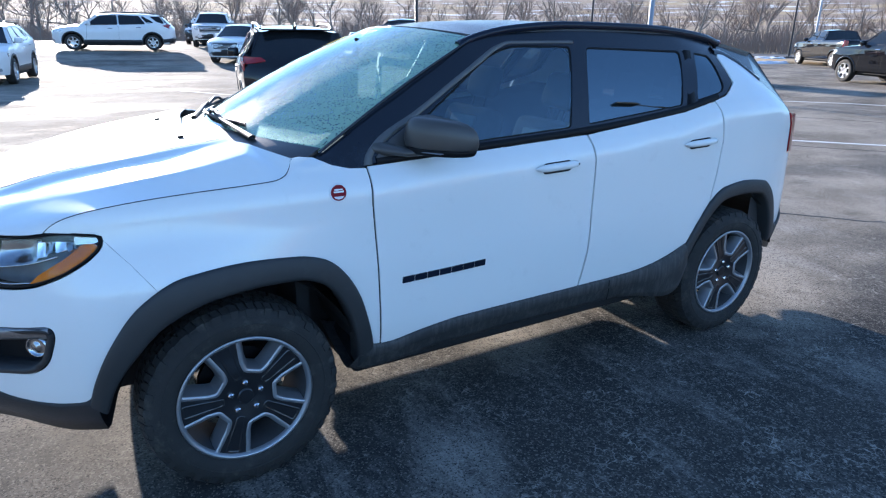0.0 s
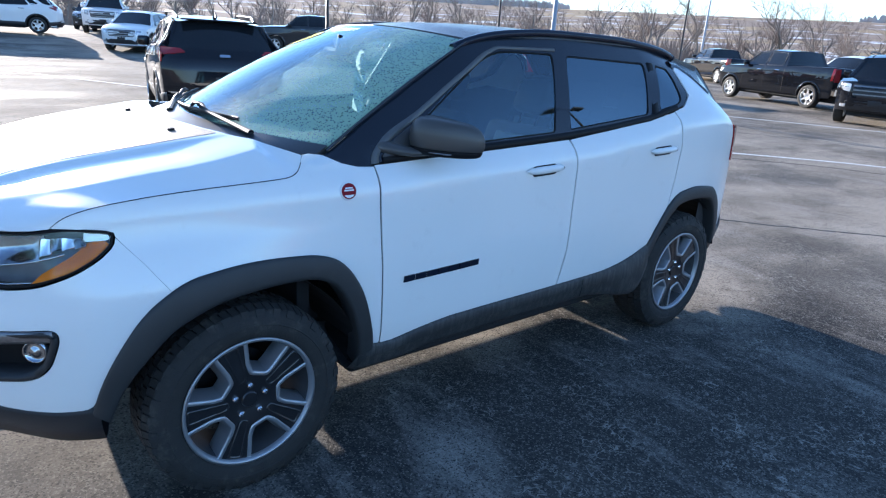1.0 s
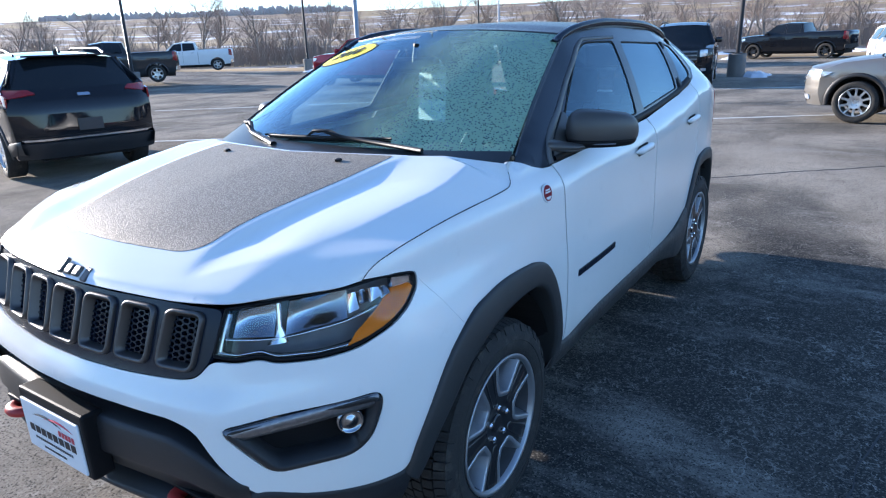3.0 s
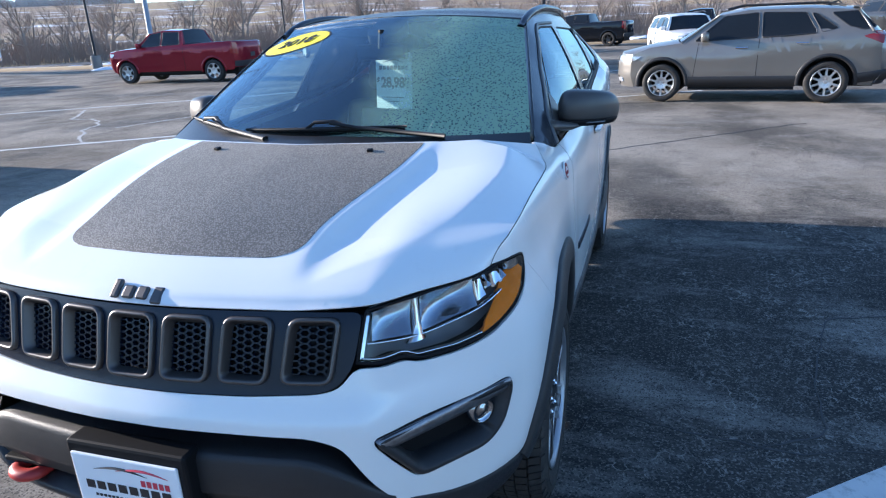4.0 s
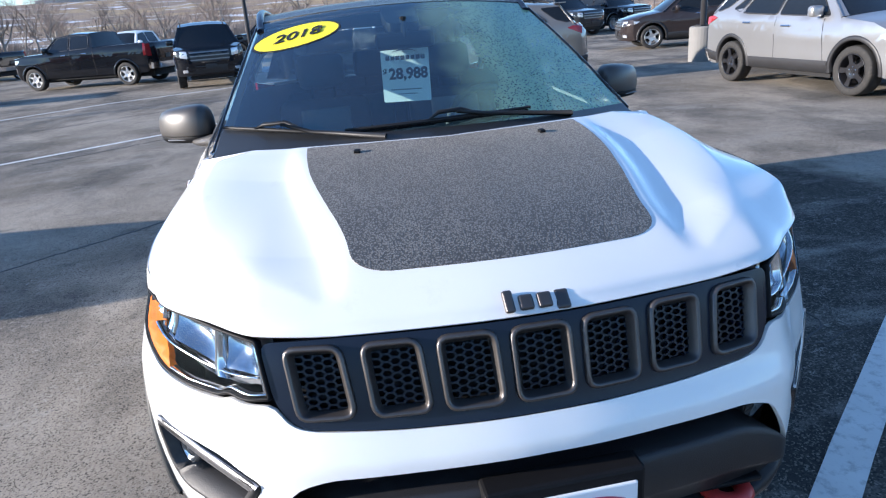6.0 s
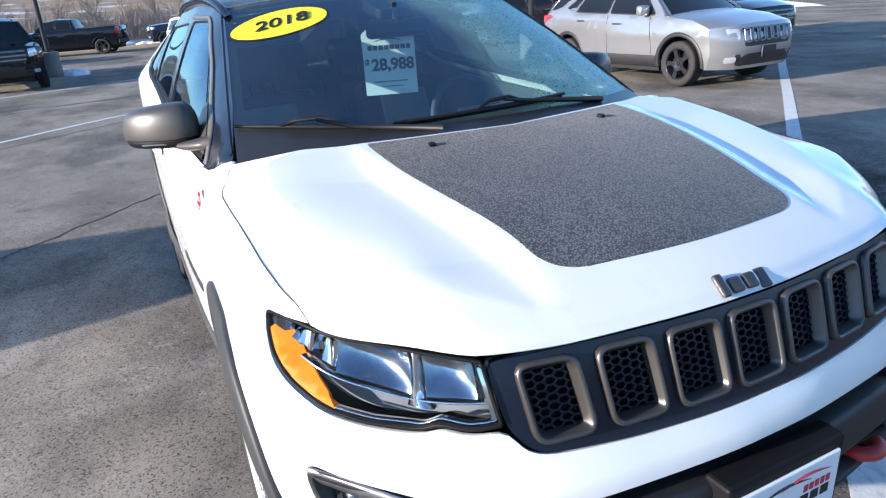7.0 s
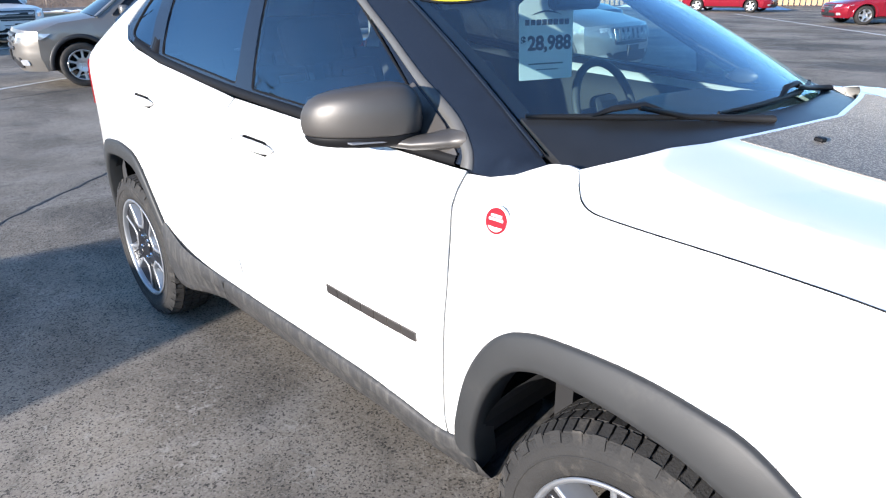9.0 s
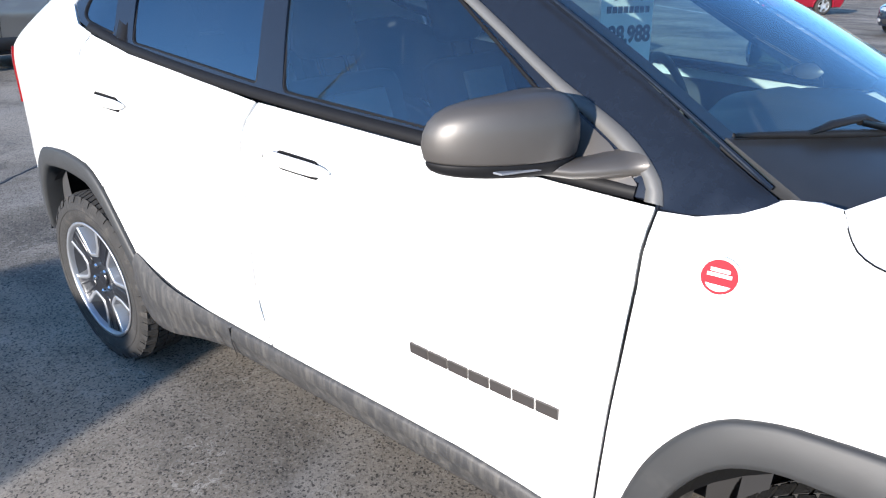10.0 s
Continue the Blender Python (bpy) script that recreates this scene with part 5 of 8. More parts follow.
def bars(rows, x, mtl, parent, name):
    """Flat bars on a sheet facing -x: (y from, y to, z from, z to)."""
    b = bmesh.new()
    for y0, y1, z0, z1 in rows:
        box(b, (x - 0.0008, min(y0, y1), z0), (x, max(y0, y1), z1))
    return part(name, b, mtl, parent)


bars([(0.115 - i * 0.0315, 0.115 - i * 0.0315 - 0.024, 0.545, 0.568) for i in range(8)] + [(0.095 - i * 0.012, 0.095 - i * 0.012 - 0.008, 0.524, 0.531) for i in range(17)] + [(0.055 - i * 0.011, 0.055 - i * 0.011 - 0.008, 0.503, 0.509) for i in range(11)], -0.9695, INK, plate, "print")
bars([(-0.05 - i * 0.017, -0.05 - i * 0.017 - 0.012, 0.575, 0.592) for i in range(5)], -0.9695, LOGO_RED, plate, "print")
for col, y0, y1, zz in ((INK, 0.085, -0.07, 0.602), (LOGO_RED, 0.02, -0.13, 0.606)):
    bm = bmesh.new()
    tube(bm, [(-0.9695, y0 + (y1 - y0) * t, zz + 0.012 * math.sin(math.pi * t)) for t in np.linspace(0, 1, 14)], [0.0004 + 0.003 * math.sin(math.pi * t) for t in np.linspace(0, 1, 14)], 6)
    part("print_swoosh", bm, col, plate)

# roof, windscreen and cowl
front_edge = [(1.035 + 0.10 * w * w, w) for w in np.linspace(-1, 1, 31)]
rear_edge = [(3.10 - 0.05 * w * w, w) for w in np.linspace(1, -1, 31)]
panel("roof", [front_edge + rear_edge], roof, ROOF_PAINT, suv, step=0.07, wall=0.03, label="black roof dulled by dew")
sl = [(v, 0.015) for v in np.linspace(-0.985, 0.985, 31)] + [(v, 0.985) for v in np.linspace(0.985, -0.985, 31)]
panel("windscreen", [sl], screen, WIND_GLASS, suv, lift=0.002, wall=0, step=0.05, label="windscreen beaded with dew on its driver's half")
frit = [(v, u) for v, u in sl]
fr_in = [(v * 0.955, 0.05 + (u - 0.015) * 0.93) for v, u in sl]
panel("screen_border", [frit, fr_in], screen, SEAM, suv, lift=-0.003, wall=0, step=0.08)
mir_base = rounded([(-0.11, 0.80), (0.11, 0.80), (0.13, 0.99), (-0.13, 0.99)], 0.04)
panel("sensor_cover", [mir_base], screen, SEAM, suv, lift=-0.01, wall=0.05, step=0.08)


def cowl(v, u):
    a = np.abs(v)
    f = np.stack([HOOD_REAR(0.795 * a) - 0.03, 0.775 * v, 1.180 - 0.065 * a**3], 1)
    g = screen(v * 0.985, 0.05 + 0.085 * np.clip(v, 0, 1) ** 2 - 0.02 * np.clip(-v, 0, 1)) + np.array((-0.004, 0, 0.006))
    return f * (1 - u)[:, None] + g * u[:, None]


panel("cowl", [[(v, 0.0) for v in np.linspace(-1, 1, 31)] + [(v, 1.0) for v in np.linspace(1, -1, 31)]], cowl, COWL, suv, step=0.08, wall=0.05, label="black plastic cowl below the windscreen")


def on_screen(v, u, lift=0.018):
    return tuple(place(screen, [v], [u], lift)[0][0])


def wiper(pivot, tip, saddle, heel):
    """One wiper: a flat arm from its pivot under the bonnet's edge, a hooked saddle, and a blade on the glass."""
    b = bmesh.new()
    blade = [on_screen(tip[0] + (heel[0] - tip[0]) * k, tip[1] + (heel[1] - tip[1]) * k, 0.016) for k in np.linspace(0, 1, 14)]
    tube(b, blade, [0.0045 + 0.003 * math.sin(math.pi * k) for k in np.linspace(0, 1, 14)], 8)
    w = part("wiper_blade", b, WIPER, suv, "black wiper blade", True)
    b = bmesh.new()
    tube(b, [on_screen(tip[0] + (heel[0] - tip[0]) * k, tip[1] + (heel[1] - tip[1]) * k, 0.005) for k in np.linspace(0.01, 0.99, 14)], 0.0035, 6)
    part("rubber_lip", b, SEAM, w)
    b = bmesh.new()
    mid = saddle[0]
    s_ = 1 if heel[0] > tip[0] else -1
    uu = lambda v: tip[1] + (heel[1] - tip[1]) * (v - tip[0]) / (heel[0] - tip[0])
    tube(b, [on_screen(mid - s_ * 0.11, uu(mid - s_ * 0.11), 0.018), on_screen(mid - s_ * 0.06, uu(mid) + 0.012, 0.036), on_screen(mid + s_ * 0.04, uu(mid) + 0.014, 0.038), on_screen(mid + s_ * 0.12, uu(mid + s_ * 0.12) - 0.004, 0.024)], [0.006, 0.010, 0.010, 0.008], 8, flat=0.7)
    part("saddle", b, WIPER, w, smooth=True)
    b = bmesh.new()
    tube(b, [on_screen(mid + s_ * 0.02, uu(mid) + 0.008, 0.036), on_screen(mid + s_ * 0.15, uu(mid + s_ * 0.15) - 0.012, 0.028), on_screen(*pivot, 0.022)], [0.009, 0.010, 0.014], 8, flat=0.7)
    part("wiper_arm", b, WIPER, w, smooth=True)


wiper((0.24, 0.015), (0.975, 0.130), (0.70, 0.11), (0.45, 0.056))
wiper((-0.62, 0.015), (0.41, 0.068), (-0.06, 0.11), (-0.44, 0.086))

# yellow year sticker inside the upper passenger corner of the windscreen
ang = np.linspace(0, 2 * math.pi, 40, endpoint=False)
st = [(0.69 + 0.285 * math.cos(t), 0.778 + 0.112 * math.sin(t) - 0.034 * math.cos(t)) for t in ang]
sticker = panel("year_sticker", [st], screen, INK, suv, lift=0.0035, wall=0, step=0.1, label="oval yellow sticker with the year in black")
panel("sticker_face", [[(0.69 + (a - 0.69) * 0.95, 0.778 + (b - 0.778) * 0.93) for a, b in st]], screen, YELLOW, sticker, lift=0.0045, wall=0, step=0.1)
c, cn = place(screen, [0.69], [0.778], 0.006)
e1, e2 = place(screen, [0.59, 0.79], [0.778 + 0.012, 0.778 - 0.012], 0.006)[0]
xa = (Vector(e1) - Vector(e2)).normalized()
za = Vector(cn[0])
xa = (xa - za * xa.dot(za)).normalized()
ya = za.cross(xa)
mt = Matrix.Translation(c[0]) @ Matrix((xa, ya, za)).transposed().to_4x4()
writing("year", "2018", 0.100, mt, INK, sticker, bold=0.0010, slant=0.22)

# ---------------------------------------------------------------- the white suv: wheels, floor and cabin
def make_wheel(parent, m, radius=0.351, width=0.225, rim=0.234, spokes=5, face=None, pocket_mat=None, tread=True, turn=0.0, label="", open_part=0.275):
    """A wheel with its outer face towards -y: tyre with tread blocks, rim barrel, spoked face, nuts."""
    face, pocket_mat = face or RIM_BLACK, pocket_mat or RIM_SILVER
    h = width / 2
    wheel = tagged(new("wheel"), label)
    wheel.parent, wheel.matrix_basis = parent, m
    bm = bmesh.new()
    lathe(bm, [(rim - 0.004, -h * 0.80), (rim + 0.006, -h * 0.93), (rim + 0.03, -h * 1.0), (rim + 0.075, -h * 1.02), (radius - 0.035, -h * 0.97), (radius - 0.018, -h * 0.90), (radius - 0.012, -h * 0.80),
               (radius - 0.012, h * 0.80), (radius - 0.03, h * 0.93), (rim + 0.06, h), (rim, h * 0.9), (rim - 0.01, h * 0.7)], 64)
    part("tyre", bm, TYRE, wheel, smooth=True)
    if tread:
        verts, faces = [], []
        for row, (a0, a1) in enumerate(((-0.90, -0.58), (-0.52, -0.20), (-0.15, 0.15), (0.20, 0.52), (0.58, 0.90))):
            k = 72 if row in (0, 4) else 60
            for i in range(k):
                t0 = 2 * math.pi * (i + 0.07 + 0.3 * (row % 2)) / k
                t1 = 2 * math.pi * (i + 0.87 + 0.3 * (row % 2)) / k
                sk = 0.006 * (1 if row < 2 else -1 if row > 2 else 0)
                base = len(verts)
                for r in (radius - 0.016, radius):
                    for t, a, off in ((t0, a0, 0), (t1, a0, 0), (t1, a1, sk), (t0, a1, sk)):
                        rr = r - (0.012 if (abs(a) > 0.8 and r == radius) else 0)
                        tt = t + off / radius
                        verts.append((rr * math.cos(tt), a * h, rr * math.sin(tt)))
                faces += [tuple(base + j for j in f) for f in ((4, 5, 6, 7), (0, 1, 5, 4), (1, 2, 6, 5), (2, 3, 7, 6), (3, 0, 4, 7))]
        # lugs of the outer tread row, which run down over the shoulder
        for i in range(36):
            t0, t1 = (2 * math.pi * (i + q) / 36 for q in (0.08, 0.50 if i % 2 else 0.62))
            deep = 0.046 if i % 2 else 0.034
            base = len(verts)
            for up in (-0.003, 0.0014):
                for r, a in ((radius - 0.010, -0.89), (radius - deep, -0.985)):
                    for t in (t0, t1):
                        rr = r + up * 0.6
                        verts.append((rr * math.cos(t), a * h - up, rr * math.sin(t)))
            faces += [tuple(base + j for j in f) for f in ((4, 5, 7, 6), (0, 1, 5, 4), (1, 3, 7, 5), (3, 2, 6, 7), (2, 0, 4, 6))]
        mesh_part("tread", verts, faces, TYRE, wheel)
    bm = bmesh.new()
    lathe(bm, [(rim + 0.004, -h * 0.93), (rim + 0.006, -h * 0.97), (rim - 0.002, -h * 0.985), (rim - 0.008, -h * 0.95), (rim - 0.012, -h * 0.80)], 64)
    part("rim", bm, pocket_mat, wheel, smooth=True)
    bm = bmesh.new()
    lathe(bm, [(rim - 0.012, -h * 0.80), (rim - 0.030, -h * 0.2), (rim - 0.03, h * 0.8)], 64)
    part("barrel", bm, BARREL if tread else pocket_mat, wheel, smooth=True)
    bm = bmesh.new()
    lathe(bm, [(0.0, 0.0), (0.15, 0.0), (0.15, 0.02)], 32)
    part("brake_disc", bm, SEAM, wheel, loc=Matrix.Translation((0, 0.02, 0)))

    hub = np.array((0.0, 1.0, 0.0))
    # one pocket outline between two spokes, then the face cut by all of them
    step = 2 * math.pi / spokes
    flat = lambda x, y: np.stack([x, -h * 0.86 + 0.020 * np.clip(1 - np.hypot(x, y) / rim, 0, 1) - 0.008 * np.exp(-((np.hypot(x, y) - 0.10) / 0.05) ** 2), y], 1)
    pockets = []
    for i in range(spokes):
        a = turn + i * step
        wo, wi = step * open_part, step * open_part * 0.78
        pts = [(rim * 0.962, a - wo), (rim * 0.985, a), (rim * 0.962, a + wo), (rim * 0.60, a + wi * 1.15), (rim * 0.475, a + wi * 0.85), (rim * 0.475, a - wi * 0.85), (rim * 0.60, a - wi * 1.15)]
        pockets.append(rounded([(r * math.cos(t), r * math.sin(t)) for r, t in pts], 0.006, 3))
    outer = [(rim * 0.99 * math.cos(t), rim * 0.99 * math.sin(t)) for t in np.linspace(0, 2 * math.pi, 72, endpoint=False)]
    panel("spokes", [outer] + pockets, flat, face, wheel, wall=0.035, step=0.05, heart=hub)
    for pk in (pockets if tread else []):
        band("spoke_edge", shrink(pk, -0.015), shrink(pk, 0.017), [(0, 0.0002), (0.04, 0.0022), (0.46, 0.0022), (0.50, -0.002), (0.78, -0.030), (1, -0.060)], flat, pocket_mat, wheel, closed=True, heart=hub)
    if tread:
        # each broad spoke carries a shallow trough with raised edges
        for i in range(spokes):
            a = turn + (i + 0.5) * step
            ca, sa = math.cos(a), math.sin(a)
            trough = [(rim * 0.34, -0.012), (rim * 0.93, -0.024), (rim * 0.93, 0.024), (rim * 0.34, 0.012)]
            trough = rounded([(r * ca - q * sa, r * sa + q * ca) for r, q in trough], 0.008, 3)
            band("spoke_trough", shrink(trough, -0.004), shrink(trough, 0.005), [(0, 0.0), (0.3, 0.0026), (0.6, 0.0022), (1, 0.0002)], flat, face, wheel, closed=True, heart=hub)
        # raised rings on the tyre's side
        bm = bmesh.new()
        lathe(bm, [(rim + 0.052, -h * 1.012), (rim + 0.0535, -h * 1.035), (rim + 0.056, -h * 1.035), (rim + 0.0575, -h * 1.014)], 64)
        lathe(bm, [(radius - 0.044, -h * 0.995), (radius - 0.0425, -h * 1.015), (radius - 0.040, -h * 1.01), (radius - 0.038, -h * 0.97)], 64)
        part("sidewall_ring", bm, TYRE, wheel, smooth=True)
    bm = bmesh.new()
    lathe(bm, [(0.0, -h * 0.79), (0.026, -h * 0.79), (0.03, -h * 0.76), (0.031, -h * 0.6)], 24)
    part("centre_cap", bm, face, wheel)
    for i in range(5):
        t = turn + 0.3 + i * 2 * math.pi / 5
        bm = bmesh.new()
        lathe(bm, [(0.0, -0.016), (0.006, -0.015), (0.0105, -0.010), (0.0115, 0.012)], 12)
        part("wheel_nut", bm, CHROME, wheel, loc=Matrix.Translation((0.056 * math.cos(t), -h * 0.74, 0.056 * math.sin(t))))
    return wheel


for x0, turns in ((0.0, (0.0, 0.87)), (2.636, (0.03, 0.5))):
    for side, tr in zip((-1, 1), turns):
        m = Matrix.Translation((x0, side * 0.792, 0.347)) @ (Matrix.Rotation(math.pi, 4, "Z") if side > 0 else Matrix.Identity(4))
        make_wheel(suv, m, turn=tr, label="black and machined alloy wheel with all-terrain tyre")
        # wheel house
        bm = bmesh.new()
        k = 20
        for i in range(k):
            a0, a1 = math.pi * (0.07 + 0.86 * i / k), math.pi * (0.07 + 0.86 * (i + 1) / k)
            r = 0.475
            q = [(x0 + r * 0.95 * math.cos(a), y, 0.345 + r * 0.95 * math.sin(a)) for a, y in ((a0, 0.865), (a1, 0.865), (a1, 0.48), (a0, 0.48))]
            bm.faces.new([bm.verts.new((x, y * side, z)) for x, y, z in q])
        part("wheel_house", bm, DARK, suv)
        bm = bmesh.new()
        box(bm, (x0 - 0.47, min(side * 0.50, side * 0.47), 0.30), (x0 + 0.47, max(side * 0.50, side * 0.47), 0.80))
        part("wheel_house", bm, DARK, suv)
        bm = bmesh.new()
        tube(bm, [(x0, side * 0.2, 0.33), (x0, side * 0.72, 0.34)], 0.035, 10)
        part("axle", bm, SEAM, suv)

# floor pan and inner shell behind the panels
bm = bmesh.new()
box(bm, (0.45, -0.80, 0.27), (2.18, 0.80, 0.40), 0.02)
box(bm, (-0.75, -0.46, 0.30), (0.46, 0.46, 0.60), 0.03)
box(bm, (2.17, -0.46, 0.31), (3.30, 0.46, 0.55), 0.03)
part("floor_pan", bm, DARK, suv)
bm = bmesh.new()
tube(bm, [(0.4, -0.2, 0.26), (1.4, -0.22, 0.25), (2.4, -0.25, 0.27), (3.2, -0.35, 0.30)], 0.03, 8)
part("exhaust", bm, SEAM, suv, smooth=True)
INNER = mat("inner_panel", (0.03, 0.03, 0.032), 0.7, vary=0.2)
for side in (1, -1):
    inner = [(S(-0.30), 1.03), (S(0.2), 1.06), (S(0.5), 1.10), (S(1.58), 1.15), (S(2.2), 1.21), (S(2.6), 1.28), (S(2.95), 1.22), (S(3.02), 0.9), (S(2.95), 0.86), (S(2.66), 0.88), (S(2.38), 0.82), (S(2.2), 0.50), (S(0.52), 0.46), (S(0.40), 0.80), (S(0.16), 0.88), (S(-0.2), 0.89)]
    panel("inner_side", [inner], skin, INNER, suv, side, lift=-0.03, wall=0, step=0.12)
panel("inner_bonnet", [[(-0.95, 0.04), (0.95, 0.04), (0.95, 0.98), (-0.95, 0.98)]], hood, DARK, suv, lift=-0.035, wall=0, step=0.1)
panel("inner_nose", [[(-1.0, 0.56), (1.0, 0.56), (1.0, 0.97), (-1.0, 0.97)]], skin, DARK, suv, lift=-0.14, wall=0, step=0.1)
bm = bmesh.new()
box(bm, (0.25, -0.74, 0.40), (0.30, 0.74, 1.13))
part("firewall", bm, DARK, suv)
# rear end and headliner
tail_loop = [(4.83, 0.62), (5.3, 0.62), (5.3, 1.16), (4.81, 1.16)]
for side in (1, -1):
    panel("tailgate", [tail_loop], skin, PAINT, suv, side, wall=0, step=0.08)
bm = bmesh.new()
q = [(3.44, -0.62, 1.16), (3.44, 0.62, 1.16), (3.10, 0.53, 1.50), (3.10, -0.53, 1.50)]
bm.faces.new([bm.verts.new(v) for v in q])
part("rear_window", bm, PRIVACY_GLASS, suv)
for side in (1, -1):
    bm = bmesh.new()
    q = [(2.66, 0.58, 1.555), (3.06, 0.53, 1.50), (3.10, 0.53, 1.49), (3.40, 0.64, 1.17), (3.14, 0.755, 1.205), (2.98, 0.70, 1.32)]
    bm.faces.new([bm.verts.new((x, side * y, z)) for x, y, z in q])
    r = bmesh.ops.extrude_face_region(bm, geom=bm.faces[:])
    bmesh.ops.translate(bm, vec=(0.01, -side * 0.03, 0), verts=[v for v in r["geom"] if isinstance(v, bmesh.types.BMVert)])
    bmesh.ops.recalc_face_normals(bm, faces=bm.faces)
    part("rear_pillar", bm, BLACK_PAINT, suv)
for side in (1, -1):
    panel("inner_tail", [[(4.30, 0.55), (5.3, 0.55), (5.3, 1.15), (4.30, 1.15)]], skin, INNER, suv, side, lift=-0.05, wall=0, step=0.12)
panel("headliner", [[(1.06, -0.95), (1.06, 0.95), (3.05, 0.95), (3.05, -0.95)]], roof, LINER, suv, lift=-0.035, wall=0, step=0.2)

# dashboard, wheel, seats, inner mirror
dash_row = [(0.30, 1.10), (0.42, 1.145), (0.60, 1.135), (0.74, 1.10), (0.80, 1.03), (0.80, 0.85)]
verts, faces = [], []
ys = np.linspace(-0.70, 0.70, 29)
for y in ys:
    hump = 0.035 * math.exp(-((y + 0.36) / 0.17) ** 4) + 0.012 * math.exp(-(y / 0.16) ** 4)
    for k, (x, z) in enumerate(dash_row):
        verts.append((x - 0.03 * (y / 0.7) ** 2 + (0.05 * abs(y) if k < 2 else 0), y, z + (hump if k in (2, 3) else 0)))
m_ = len(dash_row)
for i in range(len(ys) - 1):
    for k in range(m_ - 1):
        faces.append((i * m_ + k, i * m_ + k + 1, (i + 1) * m_ + k + 1, (i + 1) * m_ + k))
mesh_part("dashboard", verts, faces, DASH, suv, "black moulded dashboard", True)
steer = tagged(new("steering_wheel"), "black steering wheel")
steer.parent = suv
steer.matrix_basis = Matrix.Translation((0.93, -0.36, 1.06)) @ Matrix.Rotation(radians(-68), 4, "Y")
bm = bmesh.new()
tube(bm, [(0.185 * math.cos(t), 0.185 * math.sin(t), 0) for t in np.linspace(0, 2 * math.pi, 36, endpoint=False)], 0.016, 8, closed=True)
part("steering_rim", bm, DASH, steer, smooth=True)
bm = bmesh.new()
box(bm, (-0.07, -0.08, -0.03), (0.06, 0.08, 0.02), 0.03)
box(bm, (-0.02, -0.18, -0.015), (0.02, 0.18, 0.005), 0.01)
box(bm, (-0.18, -0.02, -0.015), (0.0, 0.02, 0.005), 0.01)
part("steering_hub", bm, DASH, steer)


def make_seat(x, y, back_h=0.58, wide=0.50):
    seat = tagged(new("car_seat"), "black cloth car seat with headrest")
    seat.parent = suv
    seat.matrix_basis = Matrix.Translation((x, y, 0.62))
    b = bmesh.new()
    box(b, (-0.28, -wide / 2, -0.14), (0.26, wide / 2, 0.06), 0.05, seg=3)
    part("cushion", b, SEAT, seat, smooth=True)
    b = bmesh.new()
    lean = Matrix.Translation((0.22, 0, 0.0)) @ Matrix.Rotation(radians(20), 4, "Y")
    box(b, (-0.07, -wide / 2, 0.0), (0.07, wide / 2, back_h), 0.055, lean, 3)
    back = part("backrest", b, SEAT, seat, smooth=True)
    b = bmesh.new()
    box(b, (-0.082, -wide * 0.27, 0.10), (-0.05, wide * 0.27, back_h - 0.07), 0.014, lean, 3)
    part("seat_insert", b, SEAT_INSERT, back, "grey cloth insert", True)
    b = bmesh.new()
    box(b, (-0.05, -0.13, back_h + 0.06), (0.05, 0.13, back_h + 0.25), 0.045, lean, 3)
    part("headrest", b, SEAT, seat, smooth=True)
    for yy in (-0.06, 0.06):
        b = bmesh.new()
        tube(b, [lean @ Vector((0, yy, back_h - 0.02)), lean @ Vector((0, yy, back_h + 0.1))], 0.007, 6)
        part("headrest_post", b, SEAM, seat)
    return seat


for y in (-0.36, 0.36):
    make_seat(1.38, y)
for y in (-0.40, 0.0, 0.40):
    make_seat(2.28, y, 0.54, 0.40)
bm = bmesh.new()
box(bm, (0.50, -0.12, 0.45), (1.6, 0.12, 0.72), 0.03)
part("centre_console", bm, DASH, suv)
bm = bmesh.new()
box(bm, (0.83, -0.125, 1.435), (0.87, 0.125, 1.505), 0.018)
inner_mirror = part("inner_mirror", bm, SEAM, suv, "black inner mirror")
bm = bmesh.new()
tube(bm, [(0.84, 0, 1.48), (0.86, 0, 1.56)], 0.014, 8)
part("mirror_stalk", bm, SEAM, inner_mirror)

# price card that hangs from the inner mirror
card = tagged(new("price_card"), "pale price card hanging from the inner mirror", "price tag")
card.matrix_world = Matrix.Translation((0.962, -0.005, 1.345)) @ Matrix.Rotation(radians(-19), 4, "Z") @ Matrix.Rotation(radians(4), 4, "Y")
out = rounded([(-0.107, -0.138), (0.107, -0.138), (0.107, 0.105), (0.045, 0.150), (-0.045, 0.150), (-0.107, 0.105)], 0.006, 3)
bm = bmesh.new()
f = bm.faces.new([bm.verts.new((0, -y, z)) for y, z in out])
r = bmesh.ops.extrude_face_region(bm, geom=[f])
bmesh.ops.translate(bm, vec=(0.002, 0, 0), verts=[v for v in r["geom"] if isinstance(v, bmesh.types.BMVert)])
bmesh.ops.recalc_face_normals(bm, faces=bm.faces)
part("card_sheet", bm, CARD, card)
mt = Matrix.Translation((-0.0015, 0, -0.02)) @ Matrix(((0, 0, -1, 0), (-1, 0, 0, 0), (0, 1, 0, 0), (0, 0, 0, 1)))
writing("price", "28,988", 0.064, mt @ Matrix.Translation((0.012, 0, 0)), INK, card, 0.0005, bold=0.0022)
writing("price", "$", 0.036, mt @ Matrix.Translation((-0.092, 0.011, 0)), INK, card, 0.0005, bold=0.0012)
